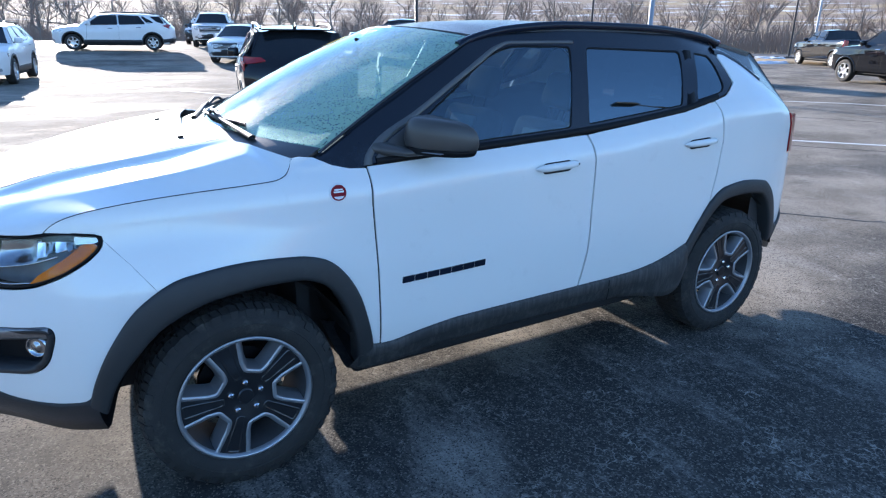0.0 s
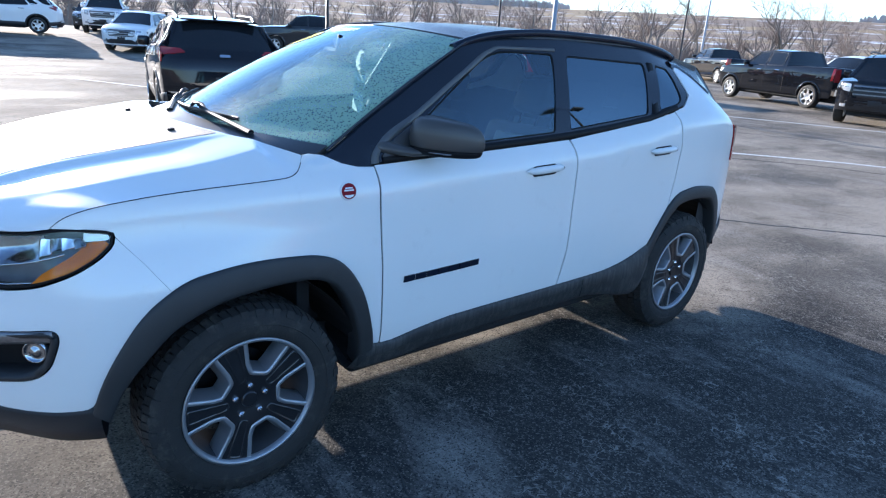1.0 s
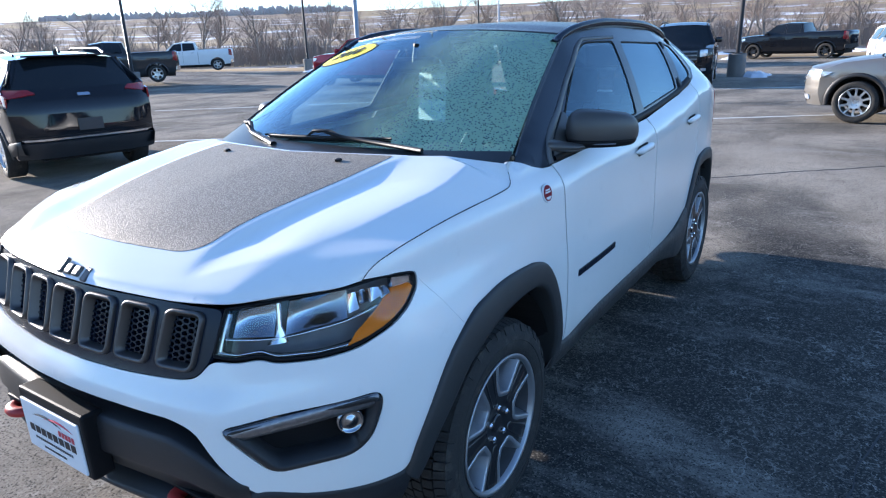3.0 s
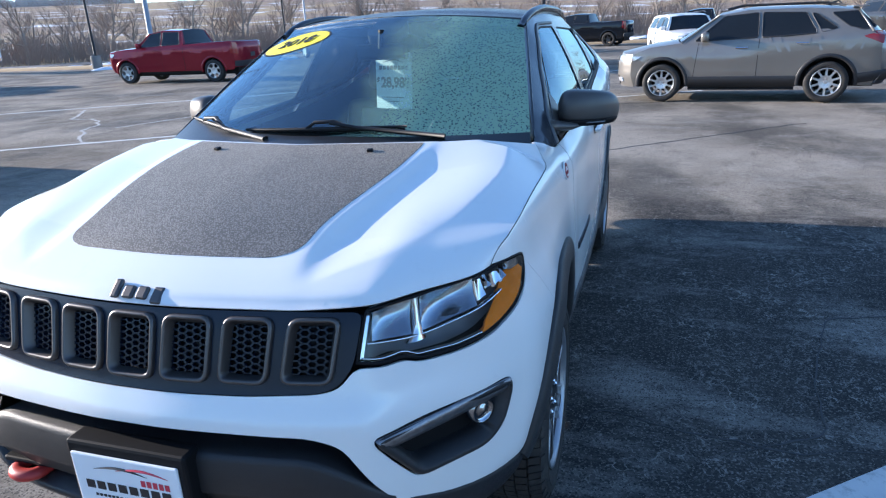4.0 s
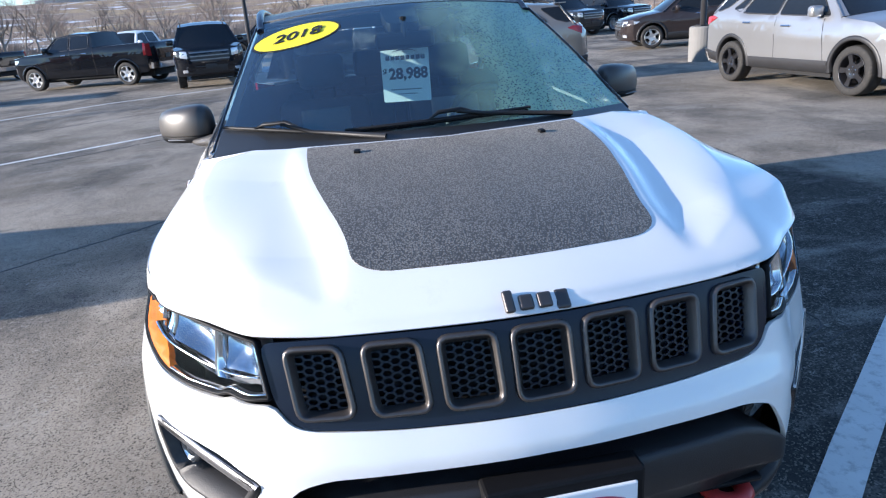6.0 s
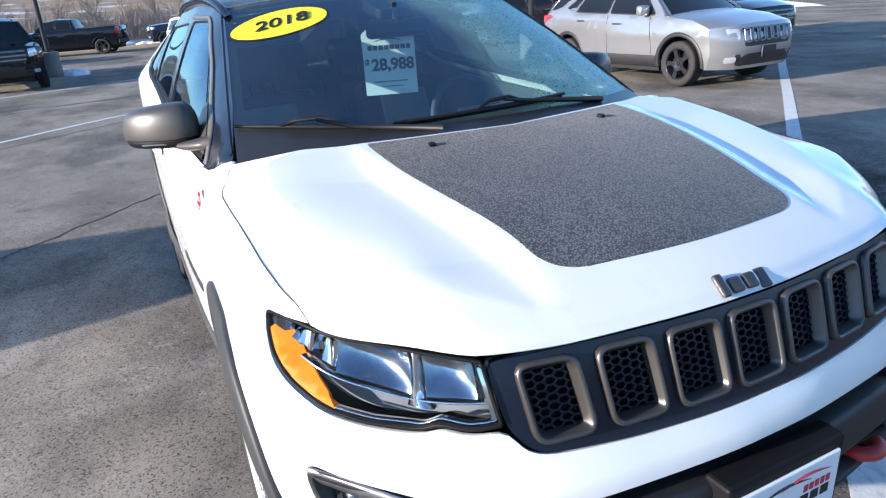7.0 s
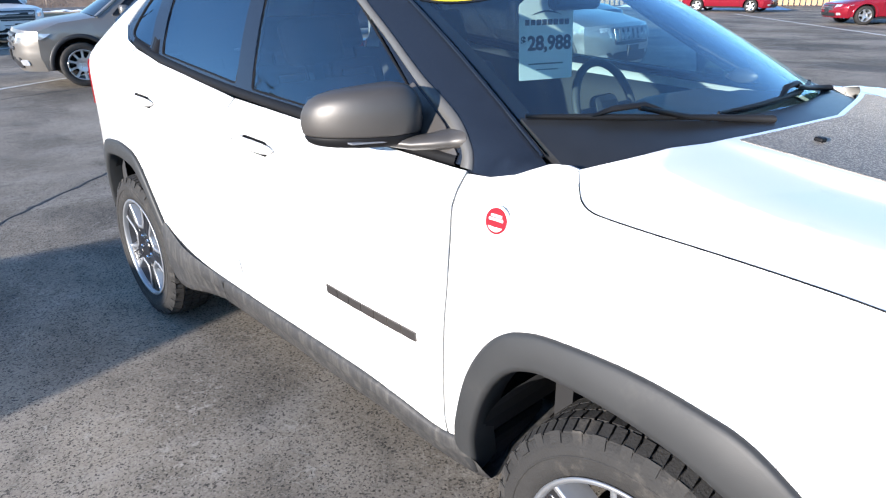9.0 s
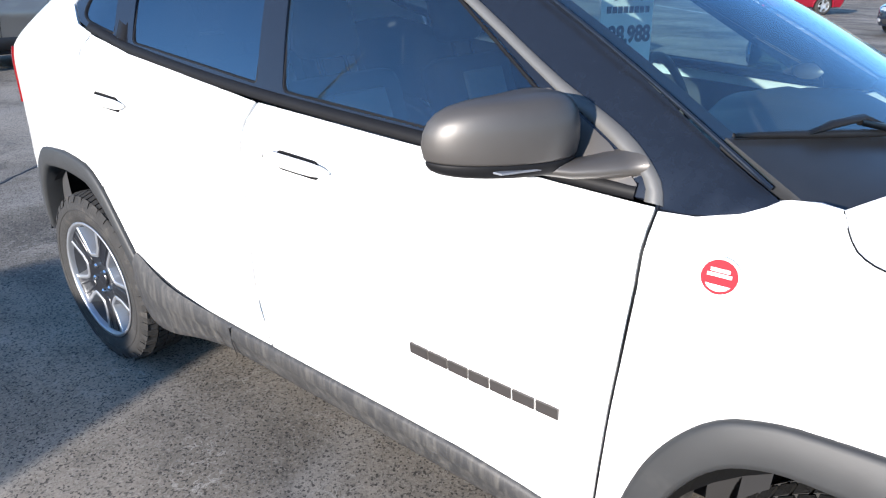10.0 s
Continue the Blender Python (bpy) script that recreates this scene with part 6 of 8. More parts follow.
bars([(0.085 - i * 0.0225, 0.085 - i * 0.0225 - 0.017, 0.040, 0.058) for i in range(8)] + [(0.07 - i * 0.01, 0.07 - i * 0.01 - 0.007, -0.088, -0.083) for i in range(14)] + [(0.04 - i * 0.01, 0.04 - i * 0.01 - 0.007, -0.107, -0.103) for i in range(9)], -0.0008, INK, card, "print")
bm = bmesh.new()
tube(bm, [(-0.0008, 0.06 - 0.12 * t, 0.072 + 0.012 * math.sin(math.pi * t)) for t in np.linspace(0, 1, 12)], [0.0003 + 0.0025 * math.sin(math.pi * t) for t in np.linspace(0, 1, 12)], 6)
part("print_swoosh", bm, INK, card)
# short aerial on the roof
bm = bmesh.new()
tube(bm, [(2.75, 0, 1.585), (2.80, 0, 1.62), (2.95, 0, 1.645)], [0.03, 0.018, 0.005], 8)
part("aerial", bm, SEAM, suv, smooth=True)

# ---------------------------------------------------------------- the other parked vehicles
CAR_GLASS = mat("dark_car_glass", (0.010, 0.012, 0.014), 0.04, spec=0.5, vary=0.3, scale=2)
CAR_TRIM = mat("black_car_trim", (0.02, 0.02, 0.022), 0.5, vary=0.2)
HEAD_LENS = mat("pale_headlamp", (0.55, 0.57, 0.6), 0.12, metal=0.5, coat=0.5, vary=0.3, scale=18)
RIM_GREY = mat("silver_wheel", (0.55, 0.56, 0.57), 0.3, metal=0.8, vary=0.06)


def car_paint(name, color, metal=0.3, rough=0.28):
    return mat(name, color, rough, metal, vary=0.05, scale=3, coat=0.25, spec=0.35, dirt=[0.5 * c + 0.07 for c in color], dirt_amount=0.06, dirt_scale=5)


KINDS = {
    # profile: centre line from the lower nose to the lower tail, as x, z, and the part that begins there
    "crossover": dict(wb=2.725, hw=0.92, r=0.355, belt=[(-1, 0.98), (0.3, 1.05), (1.5, 1.10), (2.6, 1.16), (3.9, 1.22)], roof=1.64,
        profile=[(-0.84, 0.28, "nose"), (-0.91, 0.50, ""), (-0.90, 0.74, ""), (-0.82, 0.93, "hood"), (-0.30, 1.05, ""), (0.22, 1.12, "windscreen"), (0.95, 1.57, "roof"), (1.45, 1.645, ""), (2.4, 1.635, ""), (3.12, 1.575, "rear_window"), (3.53, 1.17, "tailgate"), (3.67, 1.02, ""), (3.71, 0.55, ""), (3.60, 0.30, "")],
        windows=[[(0.55, 1.09), (1.02, 1.50), (1.58, 1.54), (1.60, 1.13)], [(1.66, 1.13), (1.64, 1.54), (2.32, 1.51), (2.52, 1.17)], [(2.585, 1.18), (2.40, 1.495), (2.47, 1.49), (2.82, 1.235)], [(2.70, 1.49), (3.10, 1.50), (3.37, 1.25), (3.20, 1.205), (2.98, 1.265)]]),
    "pickup": dict(wb=3.745, hw=1.02, r=0.40, belt=[(-1, 1.20), (0.3, 1.26), (1.5, 1.30), (4.9, 1.36)], roof=1.90,
        profile=[(-0.92, 0.42, "nose"), (-1.0, 0.62, ""), (-0.99, 1.05, ""), (-0.92, 1.20, "hood"), (-0.3, 1.28, ""), (0.45, 1.32, "windscreen"), (1.10, 1.82, "roof"), (1.7, 1.91, ""), (2.45, 1.88, "rear_window"), (2.62, 1.40, "bed_cover"), (4.72, 1.40, "tailgate"), (4.80, 1.36, ""), (4.82, 0.75, ""), (4.80, 0.50, "")],
        windows=[[(0.72, 1.30), (1.12, 1.74), (1.58, 1.80), (1.58, 1.33)], [(1.66, 1.33), (1.66, 1.80), (2.34, 1.78), (2.42, 1.36)]]),
    "tall_suv": dict(wb=2.95, hw=1.01, r=0.40, belt=[(-1, 1.16), (0.3, 1.22), (1.5, 1.25), (4.2, 1.28)], roof=1.90,
        profile=[(-0.90, 0.38, "nose"), (-0.98, 0.60, ""), (-0.97, 1.00, ""), (-0.90, 1.16, "hood"), (-0.3, 1.24, ""), (0.36, 1.28, "windscreen"), (0.95, 1.80, "roof"), (1.5, 1.89, ""), (3.4, 1.87, ""), (3.90, 1.80, "rear_window"), (4.08, 1.28, "tailgate"), (4.16, 1.1, ""), (4.17, 0.6, ""), (4.08, 0.40, "")],
        windows=[[(0.62, 1.26), (1.0, 1.70), (1.55, 1.76), (1.55, 1.28)], [(1.63, 1.28), (1.63, 1.76), (2.50, 1.76), (2.60, 1.30)], [(2.72, 1.31), (2.62, 1.75), (3.66, 1.70), (3.78, 1.34)]]),
    "sedan": dict(wb=2.83, hw=0.92, r=0.335, belt=[(-1, 0.82), (0.3, 0.92), (1.5, 0.96), (3.9, 1.02)], roof=1.44,
        profile=[(-0.88, 0.24, "nose"), (-0.96, 0.42, ""), (-0.94, 0.62, ""), (-0.84, 0.76, "hood"), (-0.2, 0.90, ""), (0.40, 0.98, "windscreen"), (1.20, 1.38, "roof"), (1.7, 1.46, ""), (2.3, 1.42, "rear_window"), (3.12, 1.10, "boot_lid"), (3.72, 1.04, "tailgate"), (3.82, 0.90, ""), (3.84, 0.5, ""), (3.74, 0.28, "")],
        windows=[[(0.72, 0.96), (1.22, 1.30), (1.62, 1.36), (1.62, 0.99)], [(1.69, 0.99), (1.69, 1.36), (2.35, 1.32), (2.72, 1.05)]]),
}


def make_vehicle(name, kind, paint, at, facing, label, rim=None, spokes=5, trim=None, roof_mat=None, chrome=True, category="car", stretch=0.0, mirror_mat=None, slots=0, size=1.0):
    """A parked vehicle. at: where the middle of its front axle stands; facing: its heading in degrees from +x."""
    k = KINDS[kind]
    wb, hw, r = k["wb"] + stretch, k["hw"], k["r"]
    shift = lambda x: x + stretch * min(1, max(0, (x - 0.5) / (k["wb"] - 0.5)))
    prof = [(shift(x), z, tag) for x, z, tag in k["profile"]]
    x0, x1 = min(p[0] for p in prof), max(p[0] for p in prof)
    belt = curve([(shift(x), z) for x, z in k["belt"]])
    plan = curve([(x0, 0.84), (x0 + 0.2, 0.915), (x0 + 0.36, 0.955), (0.0, 0.985), (wb * 0.5, 1.0), (wb, 0.985), (x1 - 0.35, 0.955), (x1 - 0.12, 0.90), (x1, 0.82)])
    flank = curve([(0.15, -0.07), (0.32, -0.025), (0.5, 0.0), (0.62, 0.004), (0.78, 0.018), (0.83, 0.008), (0.92, 0.0), (1.0, -0.03), (1.03, -0.045), (2.5, -0.05)])
    trim = trim or CAR_TRIM
    thing = tagged(new(name), label, category, "parked vehicles")
    back = radians(facing + 180)
    thing.matrix_world = Matrix.Translation((at[0], at[1], float(lot_z(at[0], at[1])))) @ Matrix.Rotation(back, 4, "Z") @ Matrix.Scale(size, 4)
    heart = np.array((wb / 2, 0, 0.8))

    def side_y(x, z):
        b = belt(x)
        t = np.clip((z - b) / (k["roof"] - b), 0, 1.2)
        return hw * plan(x) + flank(z / b) - 0.26 * t - 0.02 * np.sin(np.pi * np.clip(t, 0, 1))

    def side(x, z):
        return np.stack([x, side_y(x, z), z + 0 * x], 1)

    tags = []
    last = ""
    for x, z, tag in prof:
        last = tag or last
        tags.append(last)
    bow = [0.33 if t == "nose" else 0.27 if t == "hood" and x < x0 + 0.3 else 0.06 if t == "hood" else 0.10 if t == "windscreen" else -0.03 if t in ("rear_window", "roof", "bed_cover", "boot_lid") else -0.20 for (x, z, _), t in zip(prof, tags)]
    drop = [0.0 if t in ("nose", "tailgate") else 0.05 for t in tags]
    edge = [(x + b, z - d) for (x, z, _), b, d in zip(prof, bow, drop)]
    # lower side boundary with wheel arches
    low = []
    sill = 0.30 if kind in ("crossover", "sedan") else 0.42
    for cx in (wb, 0.0):
        ra = r + 0.075
        for a in np.linspace(-0.12, math.pi + 0.12, 22):
            px, pz = cx + ra * 1.02 * math.cos(a), r + ra * math.sin(a)
            if pz > sill:
                low.append((px, pz))
        low.append((cx - ra - 0.01, sill))
        if cx == wb:
            low.append((0.0 + ra + 0.01, sill))
    low = [(x, z) for x, z in low]
    outline = edge + [(edge[-1][0] - 0.05, sill), (wb + r + 0.086, sill)] + low
    clean = []
    for p in outline:
        if not clean or abs(p[0] - clean[-1][0]) + abs(p[1] - clean[-1][1]) > 0.004:
            clean.append(p)
    for sd in (1, -1):
        body = panel("body_side", [clean], side, paint, thing, sd, wall=0.03, step=0.16, heart=heart)
        for w in k["windows"]:
            w2 = rounded([(shift(x), z) for x, z in w], 0.04, 4)
            win = panel("side_window", [w2], side, CAR_GLASS, body, sd, lift=0.006, wall=0.01, step=0.3, heart=heart)
            band("window_frame", shrink(w2, -0.010), shrink(w2, 0.004), [(0, -0.002), (0.2, 0.010), (0.8, 0.010), (1, 0.004)], side, trim if not chrome else CHROME if chrome == 2 else trim, win, sd, closed=True, heart=heart)
        ang = np.linspace(-0.12, math.pi + 0.12, 30)
        for cx in (0.0, wb):
            o = np.stack([cx + (r + 0.125) * np.cos(ang), r + (r + 0.125) * np.sin(ang)], 1)
            i = np.stack([cx + (r + 0.06) * np.cos(ang), r + (r + 0.06) * np.sin(ang)], 1)
            o[:, 1], i[:, 1] = np.maximum(o[:, 1], sill - 0.04), np.maximum(i[:, 1], sill - 0.04)
            band("wheel_arch", o, i, [(0, -0.002), (0.1, 0.010), (0.8, 0.014), (1, 0.006), (1, -0.08)], side, trim if kind in ("crossover",) else paint, thing, sd, heart=heart)
        if kind == "crossover":
            xs_ = np.linspace(r + 0.12, wb - r - 0.12, 12)
            band("sill_trim", np.stack([xs_, np.full(12, 0.47)], 1), np.stack([xs_, np.full(12, 0.26)], 1), [(0, 0.0), (0.1, 0.012), (0.8, 0.008), (1, -0.06)], side, trim, thing, sd, heart=heart)
            xs_ = np.linspace(wb + r + 0.10, x1 - 0.10, 8)
            band("rear_cladding", np.stack([xs_, np.linspace(0.50, 0.56, 8)], 1), np.stack([xs_, np.linspace(0.30, 0.36, 8)], 1), [(0, 0.0), (0.1, 0.012), (0.8, 0.010), (1, -0.06)], side, trim, thing, sd, heart=heart)
        # handles, mirror
        for hx in ([1.35, 2.30] if kind != "pickup" else [1.40, 2.25]):
            hx = shift(hx)
            hz = float(belt(hx)) - 0.13
            p, _ = place(side, [hx - 0.10, hx + 0.10], [hz, hz], 0.02, heart)
            bm = bmesh.new()
            tube(bm, [tuple(q * (1, sd, 1)) for q in p], 0.016, 6)
            part("door_handle", bm, CHROME if chrome else paint, body)
        for hx in (1.60,):
            pts = np.array([[shift(hx + 0.02), float(belt(hx))], [shift(hx + 0.01), sill + 0.1]])
            band("door_gap", resample(pts, 8), resample(pts + (0.008, 0), 8), [(0, 0.0015), (1, 0.0015)], side, SEAM, body, sd, heart=heart)
        if kind == "pickup":
            pts = np.array([[shift(2.56), float(belt(2.56)) + 0.02], [shift(2.56), sill + 0.02]])
            band("bed_gap", resample(pts, 8), resample(pts + (0.018, 0), 8), [(0, 0.0015), (1, 0.0015)], side, SEAM, body, sd, heart=heart)
        pts = np.array([[0.62, float(belt(0.62))], [0.55, sill + 0.12]])
        band("door_gap", resample(pts, 8), resample(pts + (0.008, 0), 8), [(0, 0.0015), (1, 0.0015)], side, SEAM, body, sd, heart=heart)
        mz = float(belt(0.7)) + 0.09
        my = float(side_y(np.array([0.7]), np.array([mz]))[0])
        bm = bmesh.new()
        box(bm, (0.66, my + 0.04, mz - 0.07), (0.80, my + 0.24, mz + 0.09), 0.04, Matrix.Diagonal((1, sd, 1, 1)))
        bmesh.ops.recalc_face_normals(bm, faces=bm.faces)
        part("door_mirror", bm, mirror_mat or (CHROME if chrome == 2 else paint), thing, smooth=True)
        bm = bmesh.new()
        tube(bm, [(0.70, sd * (my - 0.03), mz - 0.09), (0.72, sd * (my + 0.10), mz - 0.03)], 0.02, 6)
        part("mirror_arm", bm, trim, thing)
    # sheets across: nose, bonnet, windscreen, roof, rear
    n = 21
    ws = np.linspace(-1, 1, n)
    names = []
    for t in tags:
        if t not in names:
            names.append(t)
    for t in names:
        idx = [i for i, u in enumerate(tags) if u == t]
        idx = idx + [idx[-1] + 1] if idx[-1] + 1 < len(prof) else idx
        fine = []
        for a, b in zip(idx, idx[1:]):
            for s in np.linspace(0, 1, 4)[: (4 if b == idx[-1] else 3)]:
                fine.append([prof[a][0] * (1 - s) + prof[b][0] * s, prof[a][1] * (1 - s) + prof[b][1] * s, bow[a] * (1 - s) + bow[b] * s, drop[a] * (1 - s) + drop[b] * s])
        if len(fine) < 2:
            continue
        verts, faces = [], []
        for x, z, bw, dr in fine:
            ye = float(side_y(np.array([x + bw]), np.array([z - dr]))[0])
            for w in ws:
                verts.append((x + bw * abs(w) ** (4.6 if t in ("nose", "hood", "tailgate") else 2), w * ye, z - dr * abs(w) ** 2.5))
        for i in range(len(fine) - 1):
            for j in range(n - 1):
                faces.append((i * n + j, i * n + j + 1, (i + 1) * n + j + 1, (i + 1) * n + j))
        mtl = {"windscreen": CAR_GLASS, "rear_window": CAR_GLASS, "roof": roof_mat or paint, "bed_cover": CAR_TRIM}.get(t, paint)
        mesh_part({"nose": "front_bumper", "hood": "bonnet"}.get(t, t), verts, faces, mtl, thing, smooth=True)
        if t in ("windscreen", "rear_window"):
            for sd in (1, -1):
                j0, j1 = (n - 2, n - 1) if sd > 0 else (0, 1)
                strip_v = [Vector(verts[i * n + j]) + Vector((-0.006 if t == "windscreen" else 0.006, 0, 0.008)) for i in range(len(fine)) for j in (j0, j1)]
                mesh_part("pillar", strip_v, [(2 * i, 2 * i + 1, 2 * i + 3, 2 * i + 2) for i in range(len(fine) - 1)], paint, thing, smooth=True)
                bm = bmesh.new()
                tube(bm, [verts[i * n + (n - 1 if sd > 0 else 0)] for i in range(len(fine))], 0.022, 6)
                part("pillar", bm, paint, thing, smooth=True)
    # lamps, grille, plate on the nose and tail
    zs_f = [p[1] for p, t in zip(prof, tags) if t in ("nose", "hood")][:4]
    xs_f = [p[0] for p, t in zip(prof, tags) if t in ("nose", "hood")][:4]
    front_x = curve(list(zip(zs_f, xs_f)))

    def nose(y, z):
        return np.stack([front_x(z) + 0.32 * np.abs(y / (hw * 0.935)) ** 4.6, y, z + 0 * y], 1)

    zt = [(p[1], p[0]) for p, t in zip(prof, tags) if t == "tailgate"][::-1]
    tail_x = curve(zt)

    def tail(y, z):
        return np.stack([tail_x(z) - 0.20 * np.abs(y / (hw * 0.925)) ** 4.6, y, z + 0 * y], 1)

    top = zs_f[-1]
    low_z = zs_f[0]
    h = top - low_z
    g0, g1 = low_z + h * 0.50, low_z + h * 0.90
    gw = hw * (0.58 if kind != "sedan" else 0.5)
    grille_ = panel("grille", [rounded([(-gw * 0.9, g0), (gw * 0.9, g0), (gw, g1), (-gw, g1)], 0.04)], nose, CAR_TRIM, thing, lift=0.008, wall=0.03, step=0.3, heart=heart)
    for i in range(slots):
        c = (i - (slots - 1) / 2) * gw * 1.9 / slots
        w = gw * 0.62 / slots
        sl_ = rounded([(c - w, g0 + 0.07), (c + w, g0 + 0.07), (c + w, g1 - 0.015), (c - w, g1 - 0.015)], 0.02, 4)
        band("grille_slot", shrink(sl_, -0.014), shrink(sl_, 0.010), [(0, 0.008), (0.3, 0.026), (0.7, 0.024), (1, 0.010)], nose, BROW, grille_, closed=True, heart=heart)
    for i in range(0 if slots else 3):
        zz = g0 + (g1 - g0) * (i + 0.5) / 3
        panel("grille_bar", [[(-gw * 0.93, zz - 0.016), (gw * 0.93, zz - 0.016), (gw * 0.93, zz + 0.016), (-gw * 0.93, zz + 0.016)]], nose, BROW if chrome else CAR_TRIM, grille_, lift=0.022, wall=0.014, step=0.3, heart=heart)
    panel("lower_intake", [rounded([(-gw * 1.1, low_z + 0.05), (gw * 1.1, low_z + 0.05), (gw * 1.2, low_z + h * 0.34), (-gw * 1.2, low_z + h * 0.34)], 0.04)], nose, CAR_TRIM, thing, lift=0.006, wall=0.02, step=0.3, heart=heart)
    for sd in (1, -1):
        panel("headlamp", [rounded([(gw * 1.06, g0 + 0.10), (hw * 0.92, g0 + 0.16), (hw * 0.94, g1 + 0.005), (gw * 1.06, g1 - 0.01)], 0.025)], nose, HEAD_LENS, thing, sd, lift=0.012, wall=0.02, step=0.2, heart=heart)
        panel("fog_lamp", [rounded([(hw * 0.66, low_z + 0.10), (hw * 0.80, low_z + 0.10), (hw * 0.80, low_z + 0.18), (hw * 0.66, low_z + 0.18)], 0.02)], nose, HEAD_LENS, thing, sd, lift=0.012, wall=0.02, step=0.2, heart=heart)
        tz = zt[-1][0]
        tall = kind in ("pickup", "tall_suv")
        tl = [(hw * 0.80, tz - 0.45), (hw * 0.93, tz - 0.45), (hw * 0.93, tz - 0.04), (hw * 0.80, tz - 0.04)] if tall else [(hw * 0.58, tz - 0.05), (hw * 0.92, tz - 0.10), (hw * 0.92, tz + 0.015), (hw * 0.66, tz + 0.0)]
        panel("tail_lamp", [rounded(tl, 0.02)], tail, RED_LENS, thing, sd, lift=0.012, wall=0.03, step=0.2, heart=heart)
        st = [(x1 - 0.52, tz - 0.07), (x1 - 0.22, tz - 0.20), (x1 - 0.215, tz - 0.06), (x1 - 0.40, tz - 0.035)] if not tall else [(x1 - 0.30, tz - 0.42), (x1 - 0.215, tz - 0.42), (x1 - 0.215, tz - 0.03), (x1 - 0.30, tz - 0.03)]
        panel("tail_lamp", [rounded(st, 0.02)], side, RED_LENS, thing, sd, lift=0.010, wall=0.02, step=0.2, heart=heart)
        fr = [(x0 + 0.345, g0 + 0.15), (x0 + 0.47, g0 + 0.20), (x0 + 0.53, g1 - 0.02), (x0 + 0.345, g1 - 0.01)]
        panel("headlamp", [rounded(fr, 0.025)], side, HEAD_LENS, thing, sd, lift=0.010, wall=0.02, step=0.2, heart=heart)
    bz = zt[0][0]
    panel("rear_bumper", [rounded([(-hw * 0.92, bz + 0.02), (hw * 0.92, bz + 0.02), (hw * 0.92, bz + 0.22), (-hw * 0.92, bz + 0.22)], 0.03)], tail, CHROME if kind == "pickup" and chrome else trim, thing, lift=0.022, wall=0.05, step=0.2, heart=heart)
    panel("number_plate", [[(-0.15, bz + 0.34), (0.15, bz + 0.34), (0.15, bz + 0.49), (-0.15, bz + 0.49)]], tail, CAR_TRIM, thing, lift=0.012, wall=0.01, step=0.3, heart=heart)
    if kind in ("crossover", "tall_suv"):
        panel("bumper_strip", [[(-hw * 0.86, bz + 0.245), (hw * 0.86, bz + 0.245), (hw * 0.86, bz + 0.268), (-hw * 0.86, bz + 0.268)]], tail, CHROME, thing, lift=0.012, wall=0.012, step=0.12, heart=heart)
        panel("tail_badge", [rounded([(-0.075, zt[-1][0] - 0.10), (0.075, zt[-1][0] - 0.10), (0.075, zt[-1][0] - 0.065), (-0.075, zt[-1][0] - 0.065)], 0.012)], tail, CHROME, thing, lift=0.008, wall=0.01, step=0.1, heart=heart)
        hatch = resample([(-hw * 0.80, bz + 0.30), (hw * 0.80, bz + 0.30)], 24)
        band("hatch_gap", hatch + (0, 0.004), hatch - (0, 0.004), [(0, 0.002), (1, 0.002)], tail, SEAM, thing, heart=heart)
        spoiler = next((x, z) for x, z, tag in prof if tag == "rear_window")
        bm = bmesh.new()
        box(bm, (spoiler[0] - 0.10, -hw * 0.60, spoiler[1] - 0.012), (spoiler[0] + 0.13, hw * 0.60, spoiler[1] + 0.012), 0.010)
        part("rear_spoiler", bm, roof_mat or paint, thing)
        bm = bmesh.new()
        tube(bm, [(spoiler[0] - 0.45, 0, k["roof"] - 0.02), (spoiler[0] - 0.30, 0, k["roof"] + 0.045), (spoiler[0] - 0.24, 0, k["roof"] - 0.02)], [0.03, 0.012, 0.02], 8)
        part("aerial", bm, CAR_TRIM, thing, smooth=True)
    panel("front_plate", [[(-0.15, low_z + 0.16), (0.15, low_z + 0.16), (0.15, low_z + 0.31), (-0.15, low_z + 0.31)]], nose, CAR_TRIM, thing, lift=0.03, wall=0.03, step=0.3, heart=heart)
    # underside, wheel houses
    bm = bmesh.new()
    box(bm, (x0 + 0.25, -hw * 0.62, 0.26), (x1 - 0.25, hw * 0.62, 0.75))
    box(bm, (r + 0.12, -hw * 0.88, sill - 0.08), (wb - r - 0.12, hw * 0.88, sill + 0.2))
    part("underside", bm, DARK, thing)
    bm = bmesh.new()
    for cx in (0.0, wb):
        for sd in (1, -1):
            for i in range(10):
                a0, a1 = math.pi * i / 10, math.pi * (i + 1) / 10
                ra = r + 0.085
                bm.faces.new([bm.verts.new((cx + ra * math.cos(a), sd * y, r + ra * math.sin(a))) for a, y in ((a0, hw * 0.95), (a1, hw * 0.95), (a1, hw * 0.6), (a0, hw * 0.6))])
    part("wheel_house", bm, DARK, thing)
    if kind in ("tall_suv", "crossover"):
        for sd in (1, -1):
            bm = bmesh.new()
            tube(bm, [(shift(1.05), sd * (hw - 0.34), k["roof"] - 0.02), (shift(1.3), sd * (hw - 0.33), k["roof"] + 0.035), (shift(2.6), sd * (hw - 0.34), k["roof"] + 0.02), (shift(2.9), sd * (hw - 0.36), k["roof"] - 0.05)], 0.02, 6)
            part("roof_rail", bm, trim, thing, smooth=True)
    # wheels: one built, three copied
    first = None
    for cx in (0.0, wb):
        for sd in (-1, 1):
            m = Matrix.Translation((cx, sd * (hw - 0.125), r)) @ (Matrix.Rotation(math.pi, 4, "Z") if sd > 0 else Matrix.Identity(4))
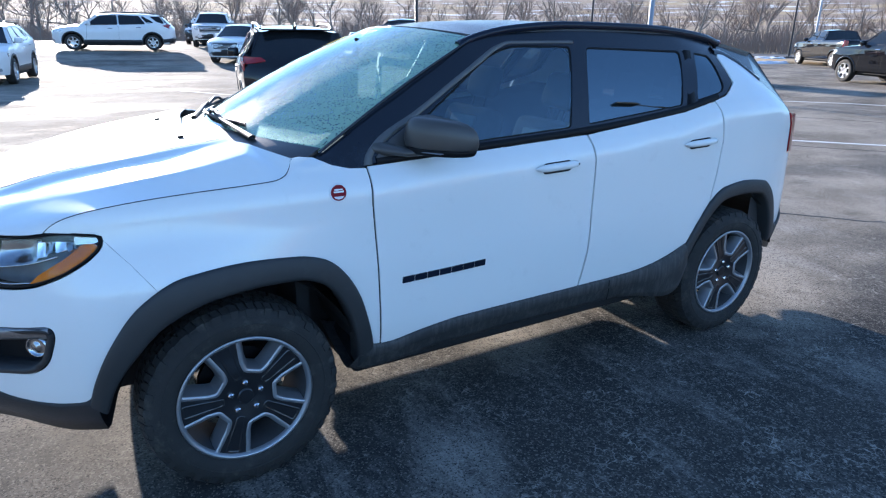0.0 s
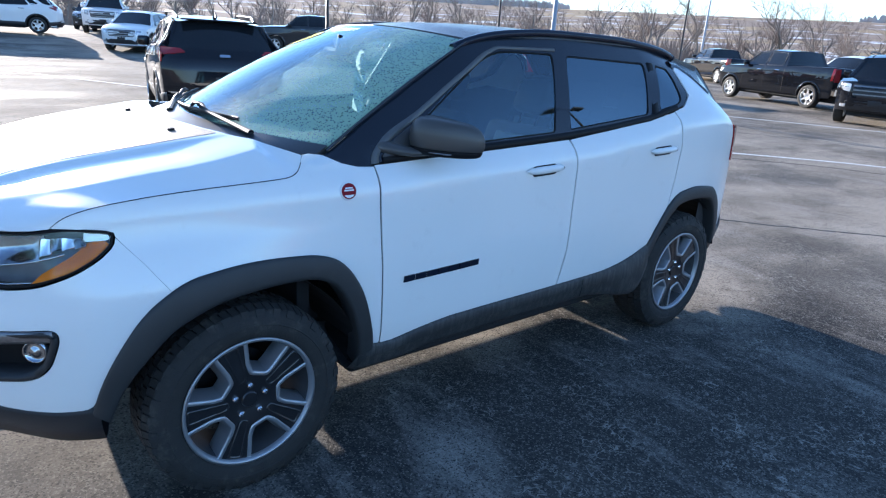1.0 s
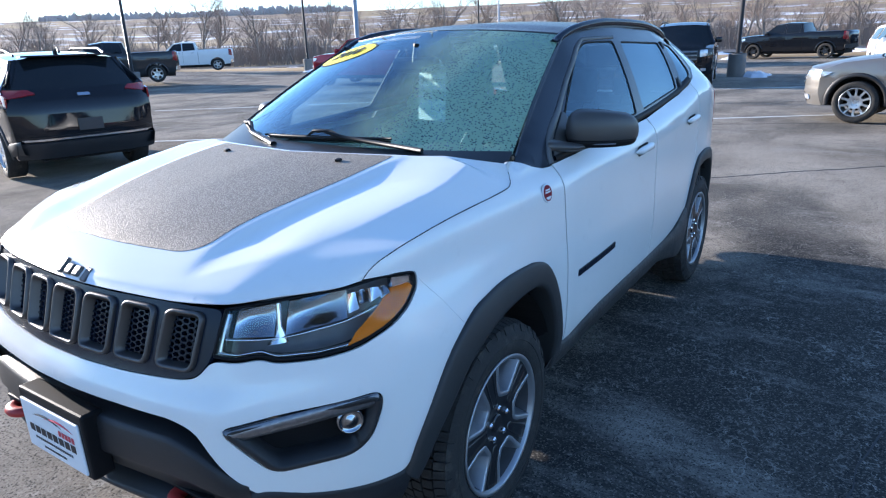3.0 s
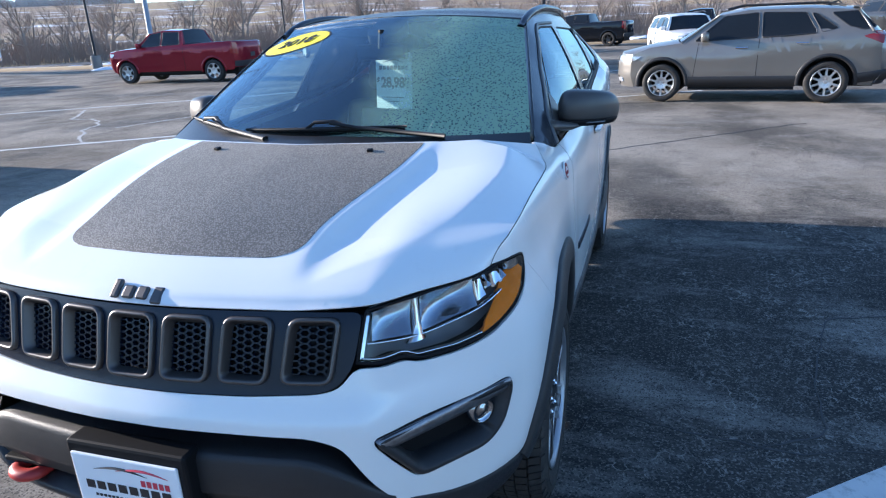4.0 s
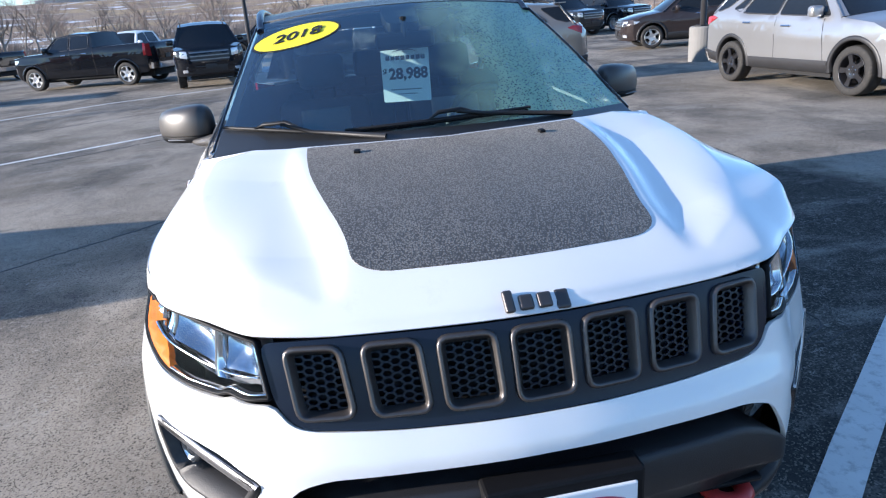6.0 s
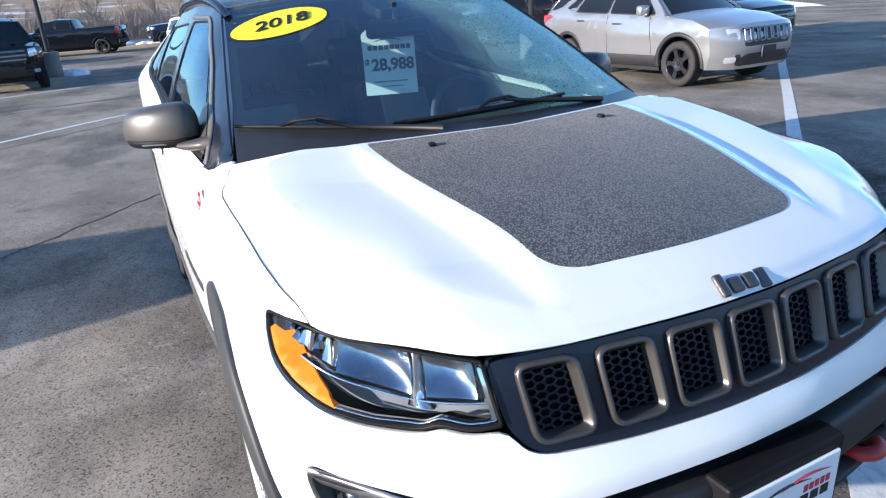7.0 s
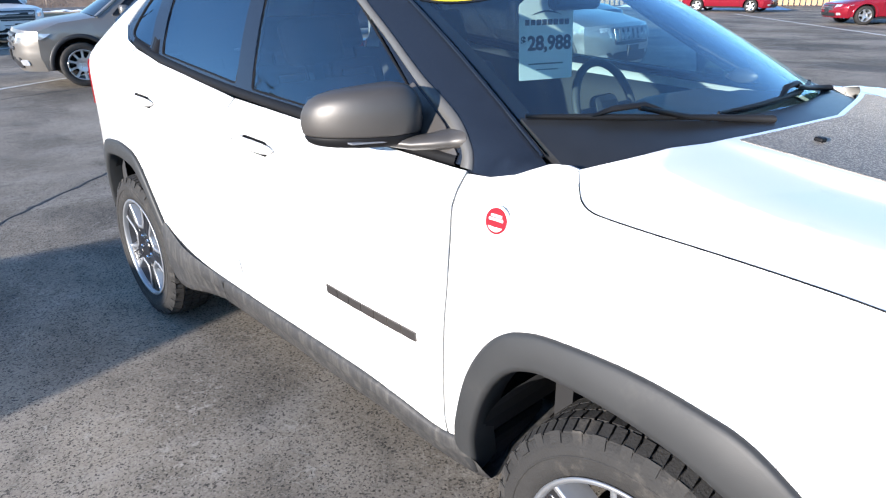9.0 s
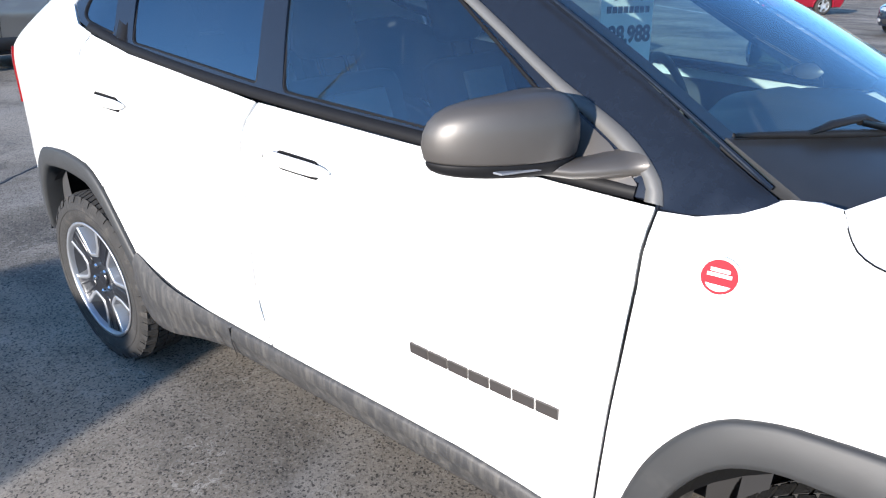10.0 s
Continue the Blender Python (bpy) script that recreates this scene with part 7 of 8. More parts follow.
            if first is None:
                first = make_wheel(thing, m, r, 0.24, r * 0.655, spokes, rim or RIM_GREY, rim or RIM_GREY, tread=False, open_part=0.36)
            else:
                copy_thing(first, m)
    return thing


GOLD = car_paint("pewter_paint", (0.25, 0.235, 0.215), 0.55)
SILVER = car_paint("silver_paint", (0.38, 0.38, 0.385), 0.7)
RED_PAINT = car_paint("dark_red_paint", (0.24, 0.012, 0.026), 0.3, 0.16)
JET = car_paint("jet_black_paint", (0.008, 0.009, 0.012), 0.0, 0.06)
GREY_PAINT = car_paint("charcoal_paint", (0.04, 0.042, 0.045), 0.3, 0.12)
WHITE_CAR = car_paint("plain_white_paint", (0.74, 0.74, 0.73), 0.0)
PLUM = car_paint("dark_brown_paint", (0.040, 0.032, 0.032), 0.3, 0.12)
NAVY = car_paint("dark_blue_paint", (0.012, 0.017, 0.03), 0.0, 0.06)


def axle(front_contact, rear_contact, near_side, half):
    """Middle of the front axle and heading from two tyre contacts on one side (near_side: 'left' or 'right')."""
    f, r = Vector(front_contact), Vector(rear_contact)
    h = (f - r).normalized()
    right = Vector((h.y, -h.x))
    mid = f + right * half * (1 if near_side == "left" else -1)
    return tuple(mid), math.degrees(math.atan2(h.y, h.x))


at, deg = axle((11.49, -1.42), (11.085, -4.116), "left", 0.80)
make_vehicle("crossover", "crossover", GOLD, at, deg, "pewter-grey crossover with silver wheels, parked side-on", spokes=10)
at, deg = axle((6.25, -7.07), (8.93, -6.98), "right", 0.80)
make_vehicle("crossover", "crossover", SILVER, at, deg, "silver crossover with black wheels and slotted grille", rim=RIM_BLACK, slots=7)
make_vehicle("crossover", "crossover", JET, (3.82, 10.45), 77, "black crossover seen from behind, red tail lamps", spokes=7)
at, deg = axle((19.10, 17.70), (19.19, 13.96), "left", 0.90)
make_vehicle("pickup_truck", "pickup", RED_PAINT, at, deg, "dark red crew-cab pickup truck with silver wheels", spokes=6, category="pickup truck", chrome=0)
at, deg = axle((24.77, 10.47), (23.35, 6.70), "left", 0.90)
make_vehicle("pickup_truck", "pickup", JET, at, deg, "black crew-cab pickup truck with bright wheels", spokes=6, category="pickup truck")
at, deg = axle((37.3, 19.9), (35.1, 16.6), "left", 0.90)
make_vehicle("pickup_truck", "pickup", JET, at, deg, "black pickup truck by the edge of the lot", spokes=6, category="pickup truck")
make_vehicle("large_suv", "tall_suv", JET, (19.75, 3.62), 190, "black full-size suv facing the aisle", spokes=6)
at, deg = axle((40.3, 4.75), (39.4, 1.05), "left", 0.90)
make_vehicle("pickup_truck", "pickup", JET, at, deg, "black pickup truck with black wheels by the verge", rim=RIM_BLACK, category="pickup truck", chrome=0)
at, deg = axle((43.6, -2.4), (43.2, -6.1), "left", 0.90)
make_vehicle("pickup_truck", "pickup", NAVY, at, deg, "dark pickup truck behind a white suv", rim=RIM_BLACK, category="pickup truck", chrome=0)
make_vehicle("large_suv", "tall_suv", WHITE_CAR, (22.5, -2.6), 192, "white full-size suv facing the aisle", spokes=6, size=0.86)
make_vehicle("pickup_truck", "pickup", WHITE_CAR, (31.5, 9.6), 160, "white pickup truck parked behind a black suv", category="pickup truck")
at, deg = axle((17.8, -9.95), (17.1, -12.65), "left", 0.80)
make_vehicle("crossover", "crossover", PLUM, at, deg, "dark brown crossover with silver wheels", spokes=5)
make_vehicle("large_suv", "tall_suv", GREY_PAINT, (29.3, -12.2), 200, "dark grey full-size suv facing the aisle", spokes=6)
make_vehicle("large_suv", "tall_suv", JET, (31.2, -15.6), 200, "black full-size suv in a row of cars", spokes=6)
make_vehicle("pickup_truck", "pickup", GREY_PAINT, (14.6, 29.6), 148, "dark grey pickup truck seen from behind", spokes=6, category="pickup truck")
make_vehicle("pickup_truck", "pickup", WHITE_CAR, (25.6, 39.0), 140, "white pickup truck at the far end of the lot", category="pickup truck")
at, deg = axle((1.15, 33.4), (4.45, 32.7), "left", 0.85)
make_vehicle("crossover", "crossover", WHITE_CAR, at, deg, "long white crossover with silver wheels, side-on", spokes=6, stretch=0.6, size=1.04)
make_vehicle("crossover", "crossover", WHITE_CAR, (7.0, 27.4), 235, "white crossover facing the aisle", spokes=6)
make_vehicle("crossover", "crossover", WHITE_CAR, (-1.9, 19.6), 260, "white crossover at the end of a row", spokes=5)
make_vehicle("pickup_truck", "pickup", JET, (-3.8, 34.0), 262, "black pickup truck among parked cars", category="pickup truck")
make_vehicle("pickup_truck", "pickup", WHITE_CAR, (8.2, 36.6), 252, "white pickup truck facing the aisle", category="pickup truck")
make_vehicle("crossover", "crossover", GREY_PAINT, (8.9, 43.0), 250, "dark crossover far down the lot", spokes=5)
make_vehicle("sedan", "sedan", RED_PAINT, (7.8, -27.3), 42, "dark red saloon across the aisle", spokes=5)
make_vehicle("sedan", "sedan", RED_PAINT, (14.8, -35.5), 185, "red saloon by the far fence", spokes=5)
make_vehicle("crossover", "crossover", JET, (9.6, -12.4), 178, "black crossover behind a silver one", spokes=5)
make_vehicle("sedan", "sedan", NAVY, (1.3, -20.2), 62, "dark blue saloon across the aisle", spokes=5)

# ---------------------------------------------------------------- markings, cracks, poles, verge, trees
LINE_PAINT = mat("worn_white_paint", (0.62, 0.62, 0.60), 0.8, vary=0.12, scale=6, bump=0.3, bump_scale=120, dirt=(0.10, 0.10, 0.10), dirt_amount=0.45, dirt_scale=18)
CRACK = mat("crack_filler", (0.045, 0.044, 0.044), 0.7, vary=0.3, scale=20)
PALE_CRACK = mat("bleached_crack", (0.42, 0.41, 0.39), 0.9, vary=0.2, scale=20)


def strip(name, points, width, material, label, z=0.004, wobble=0.0, seed=1, thick=0.003, group=""):
    """A thin flat strip along the ground, with an uneven edge if wobble is given."""
    rng = np.random.default_rng(seed)
    p = resample(points, max(2, int(np.linalg.norm(np.diff(np.array(points), axis=0), axis=1).sum() / (0.07 if wobble else 0.6)) + 2))
    if wobble:
        walkoff = np.cumsum(rng.normal(0, wobble * 0.25, len(p)))
        walkoff -= np.linspace(walkoff[0], walkoff[-1], len(p))
        p[:, 0] += walkoff + rng.normal(0, wobble * 0.15, len(p))
        p[:, 1] += np.roll(walkoff, 7) * 0.6
    d = np.gradient(p, axis=0)
    d /= np.linalg.norm(d, axis=1)[:, None] + 1e-9
    nrm = np.stack([-d[:, 1], d[:, 0]], 1)
    w = width / 2 * (1 + (rng.normal(0, 0.3, len(p)) if wobble else 0) * np.ones(len(p)))
    a, b = p + nrm * w[:, None], p - nrm * w[:, None]
    k = len(p)
    verts = [(*q, z + k + float(lot_z(*q))) for k in (0, -thick) for row in (a, b) for q in row]
    faces = []
    for i in range(k - 1):
        faces += [(i, k + i, k + i + 1, i + 1), (2 * k + i, i, i + 1, 2 * k + i + 1), (k + i, 3 * k + i, 3 * k + i + 1, k + i + 1)]
    ob = mesh_part(name, verts, faces, material, None, label)
    bm = bmesh.new()
    bm.from_mesh(ob.data)
    bmesh.ops.recalc_face_normals(bm, faces=bm.faces)
    if sum(f.normal.z * f.calc_area() for f in bm.faces) < 0:
        bmesh.ops.reverse_faces(bm, faces=bm.faces)
    bm.to_mesh(ob.data)
    bm.free()
    return tagged(ob, category="road marking" if "line" in name else "crack", kind="structure", group=group)


for row in ([(5.2, 9.7), (7.95, 5.5), (9.8, 2.95), (11.23, 1.35), (13.4, -2.3)], [(9.4, 15.3), (13.73, 9.15), (16.76, 5.87), (19.4, 0.4), (21.5, -3.0)], [(1.2, 18.2), (3.51, 13.97), (4.4, 12.4)],
            [(3.0, -19.0), (14.76, -32.95)]):
    strip("painted_line", row, 0.11, LINE_PAINT, "thin worn white parking bay line", group="parking lines")
strip("painted_line", [(10.31, -14.62), (6.77, -10.12), (4.62, -7.45), (2.50, -4.78), (0.60, -2.45), (-0.35, -1.28), (-2.6, 1.4)], 0.135, LINE_PAINT, "worn white bay line running past the car", group="parking lines")
for i, (row, w, wob) in enumerate(([[(2.6, 3.4), (4.04, 1.93), (5.17, 0.69), (6.8, -1.0), (8.6, -3.4)], 0.022, 0.05], [[(1.9, -3.2), (1.57, -2.14), (0.9, -1.95), (0.54, -1.89), (0.3, -1.5)], 0.007, 0.05], [[(0.3, -0.95), (0.47, -1.0), (0.40, -1.4), (0.37, -1.71), (0.45, -2.3)], 0.006, 0.04],
                                [[(-1.25, 0.50), (-0.92, 0.26), (-0.80, 0.12), (-0.73, 0.01), (-0.50, -0.10)], 0.006, 0.02], [[(8.0, 4.5), (10.5, 1.0), (12.5, -4.0)], 0.02, 0.06], [[(12.0, 6.0), (14.0, 3.0), (16.0, -2.0)], 0.02, 0.06])):
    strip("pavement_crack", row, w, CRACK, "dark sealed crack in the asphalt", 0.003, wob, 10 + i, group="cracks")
for i, row in enumerate(([(6.6, 7.6), (6.89, 8.23), (7.6, 8.8), (8.6, 9.3), (9.15, 9.9), (9.6, 10.9), (11.07, 12.11)], [(8.2, 8.6), (9.4, 7.9), (10.6, 7.6), (12.6, 6.9)])):
    strip("pavement_crack", row, 0.05, PALE_CRACK, "pale weathered crack in the asphalt", 0.0035, 0.12, 30 + i, group="cracks")

# lamp posts on concrete bases
CONCRETE = mat("concrete", (0.19, 0.185, 0.175), 0.9, vary=0.15, scale=4, bump=0.4, bump_scale=60, dirt=(0.16, 0.15, 0.14), dirt_amount=0.3)
POST = mat("dark_bronze_post", (0.05, 0.045, 0.04), 0.45, metal=0.5, vary=0.15)
STEEL = mat("galvanised_steel", (0.45, 0.46, 0.47), 0.45, metal=0.8, vary=0.12)
SNOW = mat("old_snow", (0.78, 0.80, 0.84), 0.7, vary=0.06, scale=5, bump=0.6, bump_scale=20)


def lamp_post(x, y, height=8.5, lean=0.0, heads=2, base=True, turn=0.0, material=None):
    post = tagged(new("lamp_post"), "dark square lamp post on a round concrete base" if base else "tall slender metal lamp post by the lot", "lamp post", "lamp posts")
    post.matrix_world = Matrix.Translation((x, y, float(lot_z(x, y)))) @ Matrix.Rotation(turn, 4, "Z") @ Matrix.Rotation(lean, 4, "X")
    z0 = 0.0
    if base:
        bm = bmesh.new()
        lathe(bm, [(0.0, 0.80), (0.27, 0.80), (0.30, 0.77), (0.30, -0.02)], 28, "z")
        part("concrete_base", bm, CONCRETE, post, "weathered round concrete base")
        z0 = 0.80
    bm = bmesh.new()
    box(bm, (-0.15, -0.15, z0), (0.15, 0.15, z0 + 0.03), 0.006)
    part("base_plate", bm, POST, post)
    bm = bmesh.new()
    tube(bm, [(0, 0, z0), (0, 0, height)], [0.075, 0.055], 10)
    part("pole", bm, material or POST, post, smooth=True)
    for k in range(heads):
        s = -1 if k else 1
        bm = bmesh.new()
        tube(bm, [(0, 0, height - 0.1), (s * 0.5, 0, height - 0.02)], 0.035, 8)
        part("arm", bm, material or POST, post)
        bm = bmesh.new()
        box(bm, (min(s * 0.45, s * 1.05), -0.19, height - 0.08), (max(s * 0.45, s * 1.05), 0.19, height + 0.06), 0.03)
        part("lamp_head", bm, POST, post)
    return post


lamp_post(12.9, -8.7, 8.5)
lamp_post(24.2, 2.75, 8.5, lean=0.01)
lamp_post(14.9, 25.0, 8.5)
lamp_post(31.6, 31.2, 19.0, turn=2.2)
# tall flagpole with a flag hanging half furled
flagpole = tagged(new("flagpole"), "tall silver flagpole with a striped flag", "flagpole")
flagpole.matrix_world = Matrix.Translation((41.8, 35.4, -0.1))
bm = bmesh.new()
tube(bm, [(0, 0, 0), (0, 0, 14), (0, 0, 35.5)], [0.20, 0.15, 0.07], 12)
part("pole", bm, STEEL, flagpole, smooth=True)
bm = bmesh.new()
bmesh.ops.create_uvsphere(bm, u_segments=12, v_segments=8, radius=0.14, matrix=Matrix.Translation((0, 0, 35.6)))
part("finial", bm, STEEL, flagpole, smooth=True)
CLOTH = [mat("red_flag_cloth", (0.45, 0.03, 0.05), 0.8, vary=0.1), mat("white_flag_cloth", (0.75, 0.75, 0.74), 0.8, vary=0.05), mat("blue_flag_cloth", (0.03, 0.05, 0.18), 0.8, vary=0.1)]


def flag_point(a, b):
    """a along the fly, b down the hoist: it droops and ripples."""
    return (3.6 * a * 0.75, 3.6 * a * 0.66 + 0.16 * math.sin(7 * a + 2 * b), 35.1 - 2.6 * b - 1.6 * a * a + 0.1 * math.sin(9 * a))


for i in range(13):
    verts = [flag_point(a, (i + k) / 13) for a in np.linspace(0.0 if i > 6 else 0.4, 1, 12) for k in (0, 1)]
    mesh_part("flag_stripe", verts, [(2 * j, 2 * j + 1, 2 * j + 3, 2 * j + 2) for j in range(11)], CLOTH[i % 2], flagpole)
verts = [flag_point(a, b) for a in np.linspace(0, 0.4, 6) for b in (0, 7 / 13)]
mesh_part("flag_canton", verts, [(2 * j, 2 * j + 1, 2 * j + 3, 2 * j + 2) for j in range(5)], CLOTH[2], flagpole)
lamp_post(46.5, 24.6, 17, base=False, material=STEEL, heads=2, turn=2.1)
lamp_post(50.0, 28.5, 18, base=False, heads=1)
# posts behind the walk, which the side windows mirror
lamp_post(-9.0, 17.0, 8.5, turn=0.4)

# heaps of old snow at the feet of posts and along the edge of the lot
def snow_heap(x, y, rx, ry, h, seed):
    rng = np.random.default_rng(seed)
    n, rings = 26, 6
    verts = [(x, y, h)]
    ph = rng.uniform(0, 6.28, 3)
    for i in range(1, rings + 1):
        t = i / rings
        for k in range(n):
            a = 2 * math.pi * k / n
            wob = 1 + 0.22 * math.sin(3 * a + ph[0]) + 0.12 * math.sin(5 * a + ph[1]) + 0.06 * rng.normal()
            verts.append((x + rx * t * wob * math.cos(a), y + ry * t * wob * math.sin(a), max(-0.02, h * (1 - t * t) + 0.03 * rng.normal() * (t < 1)) if i < rings else -0.02))
    faces = [(0, 1 + k, 1 + (k + 1) % n) for k in range(n)]
    for i in range(rings - 1):
        for k in range(n):
            a, b = 1 + i * n, 1 + (i + 1) * n
            faces.append((a + k, b + k, b + (k + 1) % n, a + (k + 1) % n))
    return tagged(mesh_part("snow_heap", verts, faces, SNOW, None, "small heap of old ploughed snow", True), category="snow", group="snow heaps")


snow_heap(24.4, 2.1, 0.9, 0.5, 0.16, 1)
snow_heap(13.2, -9.3, 0.8, 0.5, 0.15, 2)
snow_heap(36.6, 21.0, 2.0, 0.5, 0.12, 3)
snow_heap(31.4, 29.8, 1.6, 0.5, 0.14, 4)
snow_heap(39.6, 15.2, 2.4, 0.5, 0.10, 14)
snow_heap(25.5, -31.0, 4.0, 1.0, 0.35, 5)
snow_heap(20.0, -39.0, 5.0, 1.2, 0.4, 6)
snow_heap(33.5, -30.0, 4.0, 1.0, 0.3, 7)
snow_heap(41.0, 6.0, 1.6, 0.5, 0.12, 8)
snow_heap(41.2, -3.8, 2.0, 0.5, 0.12, 9)

# the road beyond the verge
ROAD = mat("road_asphalt", (0.10, 0.10, 0.10), 0.9, vary=0.15, scale=2)
ang = np.radians(np.linspace(-75, 120, 60))
verts = [(r * math.cos(a), r * math.sin(a), -0.25) for r in (66, 74) for a in ang] + [(r * math.cos(a), r * math.sin(a), -0.55) for r in (66, 74) for a in ang]
k = len(ang)
faces = [(i, k + i, k + i + 1, i + 1) for i in range(k - 1)] + [(2 * k + i, i, i + 1, 2 * k + i + 1) for i in range(k - 1)]
tagged(mesh_part("road", verts, faces, ROAD, None, "grey country road beyond the verge"), category="road", kind="structure")
# snow-streaked stones and drifts along the road
bm = bmesh.new()
rng = np.random.default_rng(5)
for i in range(260):
    a, r = radians(rng.uniform(-60, 100)), rng.uniform(60, 65)
    c = Vector((r * math.cos(a), r * math.sin(a), -0.33))
    ret = bmesh.ops.create_icosphere(bm, subdivisions=1, radius=1)
    s = rng.uniform(0.2, 0.7)
    for v in ret["verts"]:
        v.co = c + Vector((v.co.x * s * 1.6, v.co.y * s * 1.6, v.co.z * s * 0.25)) + Vector(rng.normal(0, 0.05, 3))
tagged(part("snow_drift", bm, SNOW, None, "patchy strip of snow along the road"), category="snow", kind="stuff")

# a wooden board fence far across the lot
FENCE = mat("fence_boards", (0.42, 0.27, 0.15), 0.85, vary=0.25, scale=3, bump=0.3, bump_scale=30)
fence = tagged(new("fence"), "tan wooden board fence at the edge of the lot", "fence")
for i in range(90):
    bm = bmesh.new()
    x = 4 + i * 0.30
    box(bm, (x, -52.0 + 0.5 * i * 0.30, 0.05), (x + 0.27, -51.97 + 0.5 * i * 0.30, 1.75 + 0.03 * math.sin(i * 7.0)))
    part("fence_board", bm, FENCE, fence)
for z in (0.5, 1.4):
    bm = bmesh.new()
    tube(bm, [(4, -52.06, z), (31, -38.56, z)], 0.05, 6)
    part("fence_rail", bm, FENCE, fence)

# bare winter trees: a few built, the rest copied
BARK = mat("grey_bark", (0.26, 0.225, 0.195), 0.9, vary=0.3, scale=6, bump=0.5, bump_scale=30)
# far twigs paler than the near ones: distance haze is in their colour
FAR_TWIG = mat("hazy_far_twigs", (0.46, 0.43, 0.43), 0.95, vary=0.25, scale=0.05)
TWIG = mat("brown_twigs", (0.26, 0.20, 0.165), 0.9, vary=0.3, scale=2)


def make_tree(seed, height):
    """A bare tree: tapered trunk and limbs, and a crown of fine twigs."""
    rng = np.random.default_rng(seed)
    big, fine = bmesh.new(), bmesh.new()

    def grow(p, d, length, rad, level):
        pts, rads = [p], [rad]
        n = 5 if level < 2 else 3
        for i in range(n):
            d = (d + Vector(rng.normal(0, 0.13 + 0.05 * level, 3)) + Vector((0, 0, 0.06))).normalized()
            p = p + d * length / n
            pts.append(p)
            rads.append(rad * (1 - 0.6 * (i + 1) / n))
        tube(big if level < 2 else fine, pts, rads, (7, 5, 3, 3)[level])
        if level == 3:
            return
        for j in range((8, 7, 6)[level]):
            t = rng.uniform(0.35 if level == 0 else 0.15, 1.0)
            k = min(n - 1, int(t * n))
            q = pts[k] + (pts[k + 1] - pts[k]) * (t * n - k if t < 1 else 1)
            side = Vector(rng.normal(0, 1, 3))
            side.z = abs(side.z) * 0.5 + 0.25
            nd = (d * 0.55 + side.normalized() * 0.9).normalized()
            grow(q, nd, length * rng.uniform(0.42, 0.68), rads[k] * rng.uniform(0.45, 0.65), level + 1)

    grow(Vector((0, 0, -0.3)), Vector((rng.normal(0, 0.05), rng.normal(0, 0.05), 1)), height * 0.62, height * 0.017, 0)
    tree = tagged(new("tree"), "bare grey-brown winter tree in a roadside row", "tree", "roadside trees")
    part("trunk", big, BARK, tree, smooth=True)
    part("crown", fine, TWIG, tree)
    return tree


rng = np.random.default_rng(42)
kinds = [make_tree(100 + i, 8.0 + i * 0.7) for i in range(5)]
spots = []
for a in np.arange(-62, 128, 1.6):
    spots.append((a + rng.uniform(-0.8, 0.8), rng.uniform(80, 92), rng.uniform(0.65, 1.15)))
for i in range(60):
    spots.append((rng.uniform(2, 115), rng.uniform(95, 130), rng.uniform(0.8, 1.25)))
for i, (a, r, s) in enumerate(spots):
    x, y = r * math.cos(radians(a)), r * math.sin(radians(a))
    if a < -8:
        s *= 0.75
    if -3 < a < 8:
        s *= 0.8
    m = Matrix.Translation((x, y, float(ground_z(x, y)) - 0.1)) @ Matrix.Rotation(rng.uniform(0, 6.28), 4, "Z")
    src = kinds[i % 5]
    if i < 5:
        src.matrix_world, src.scale = m, (s, s, s)
    else:
        o = copy_thing(src, m)
        o.scale = (s, s, s)

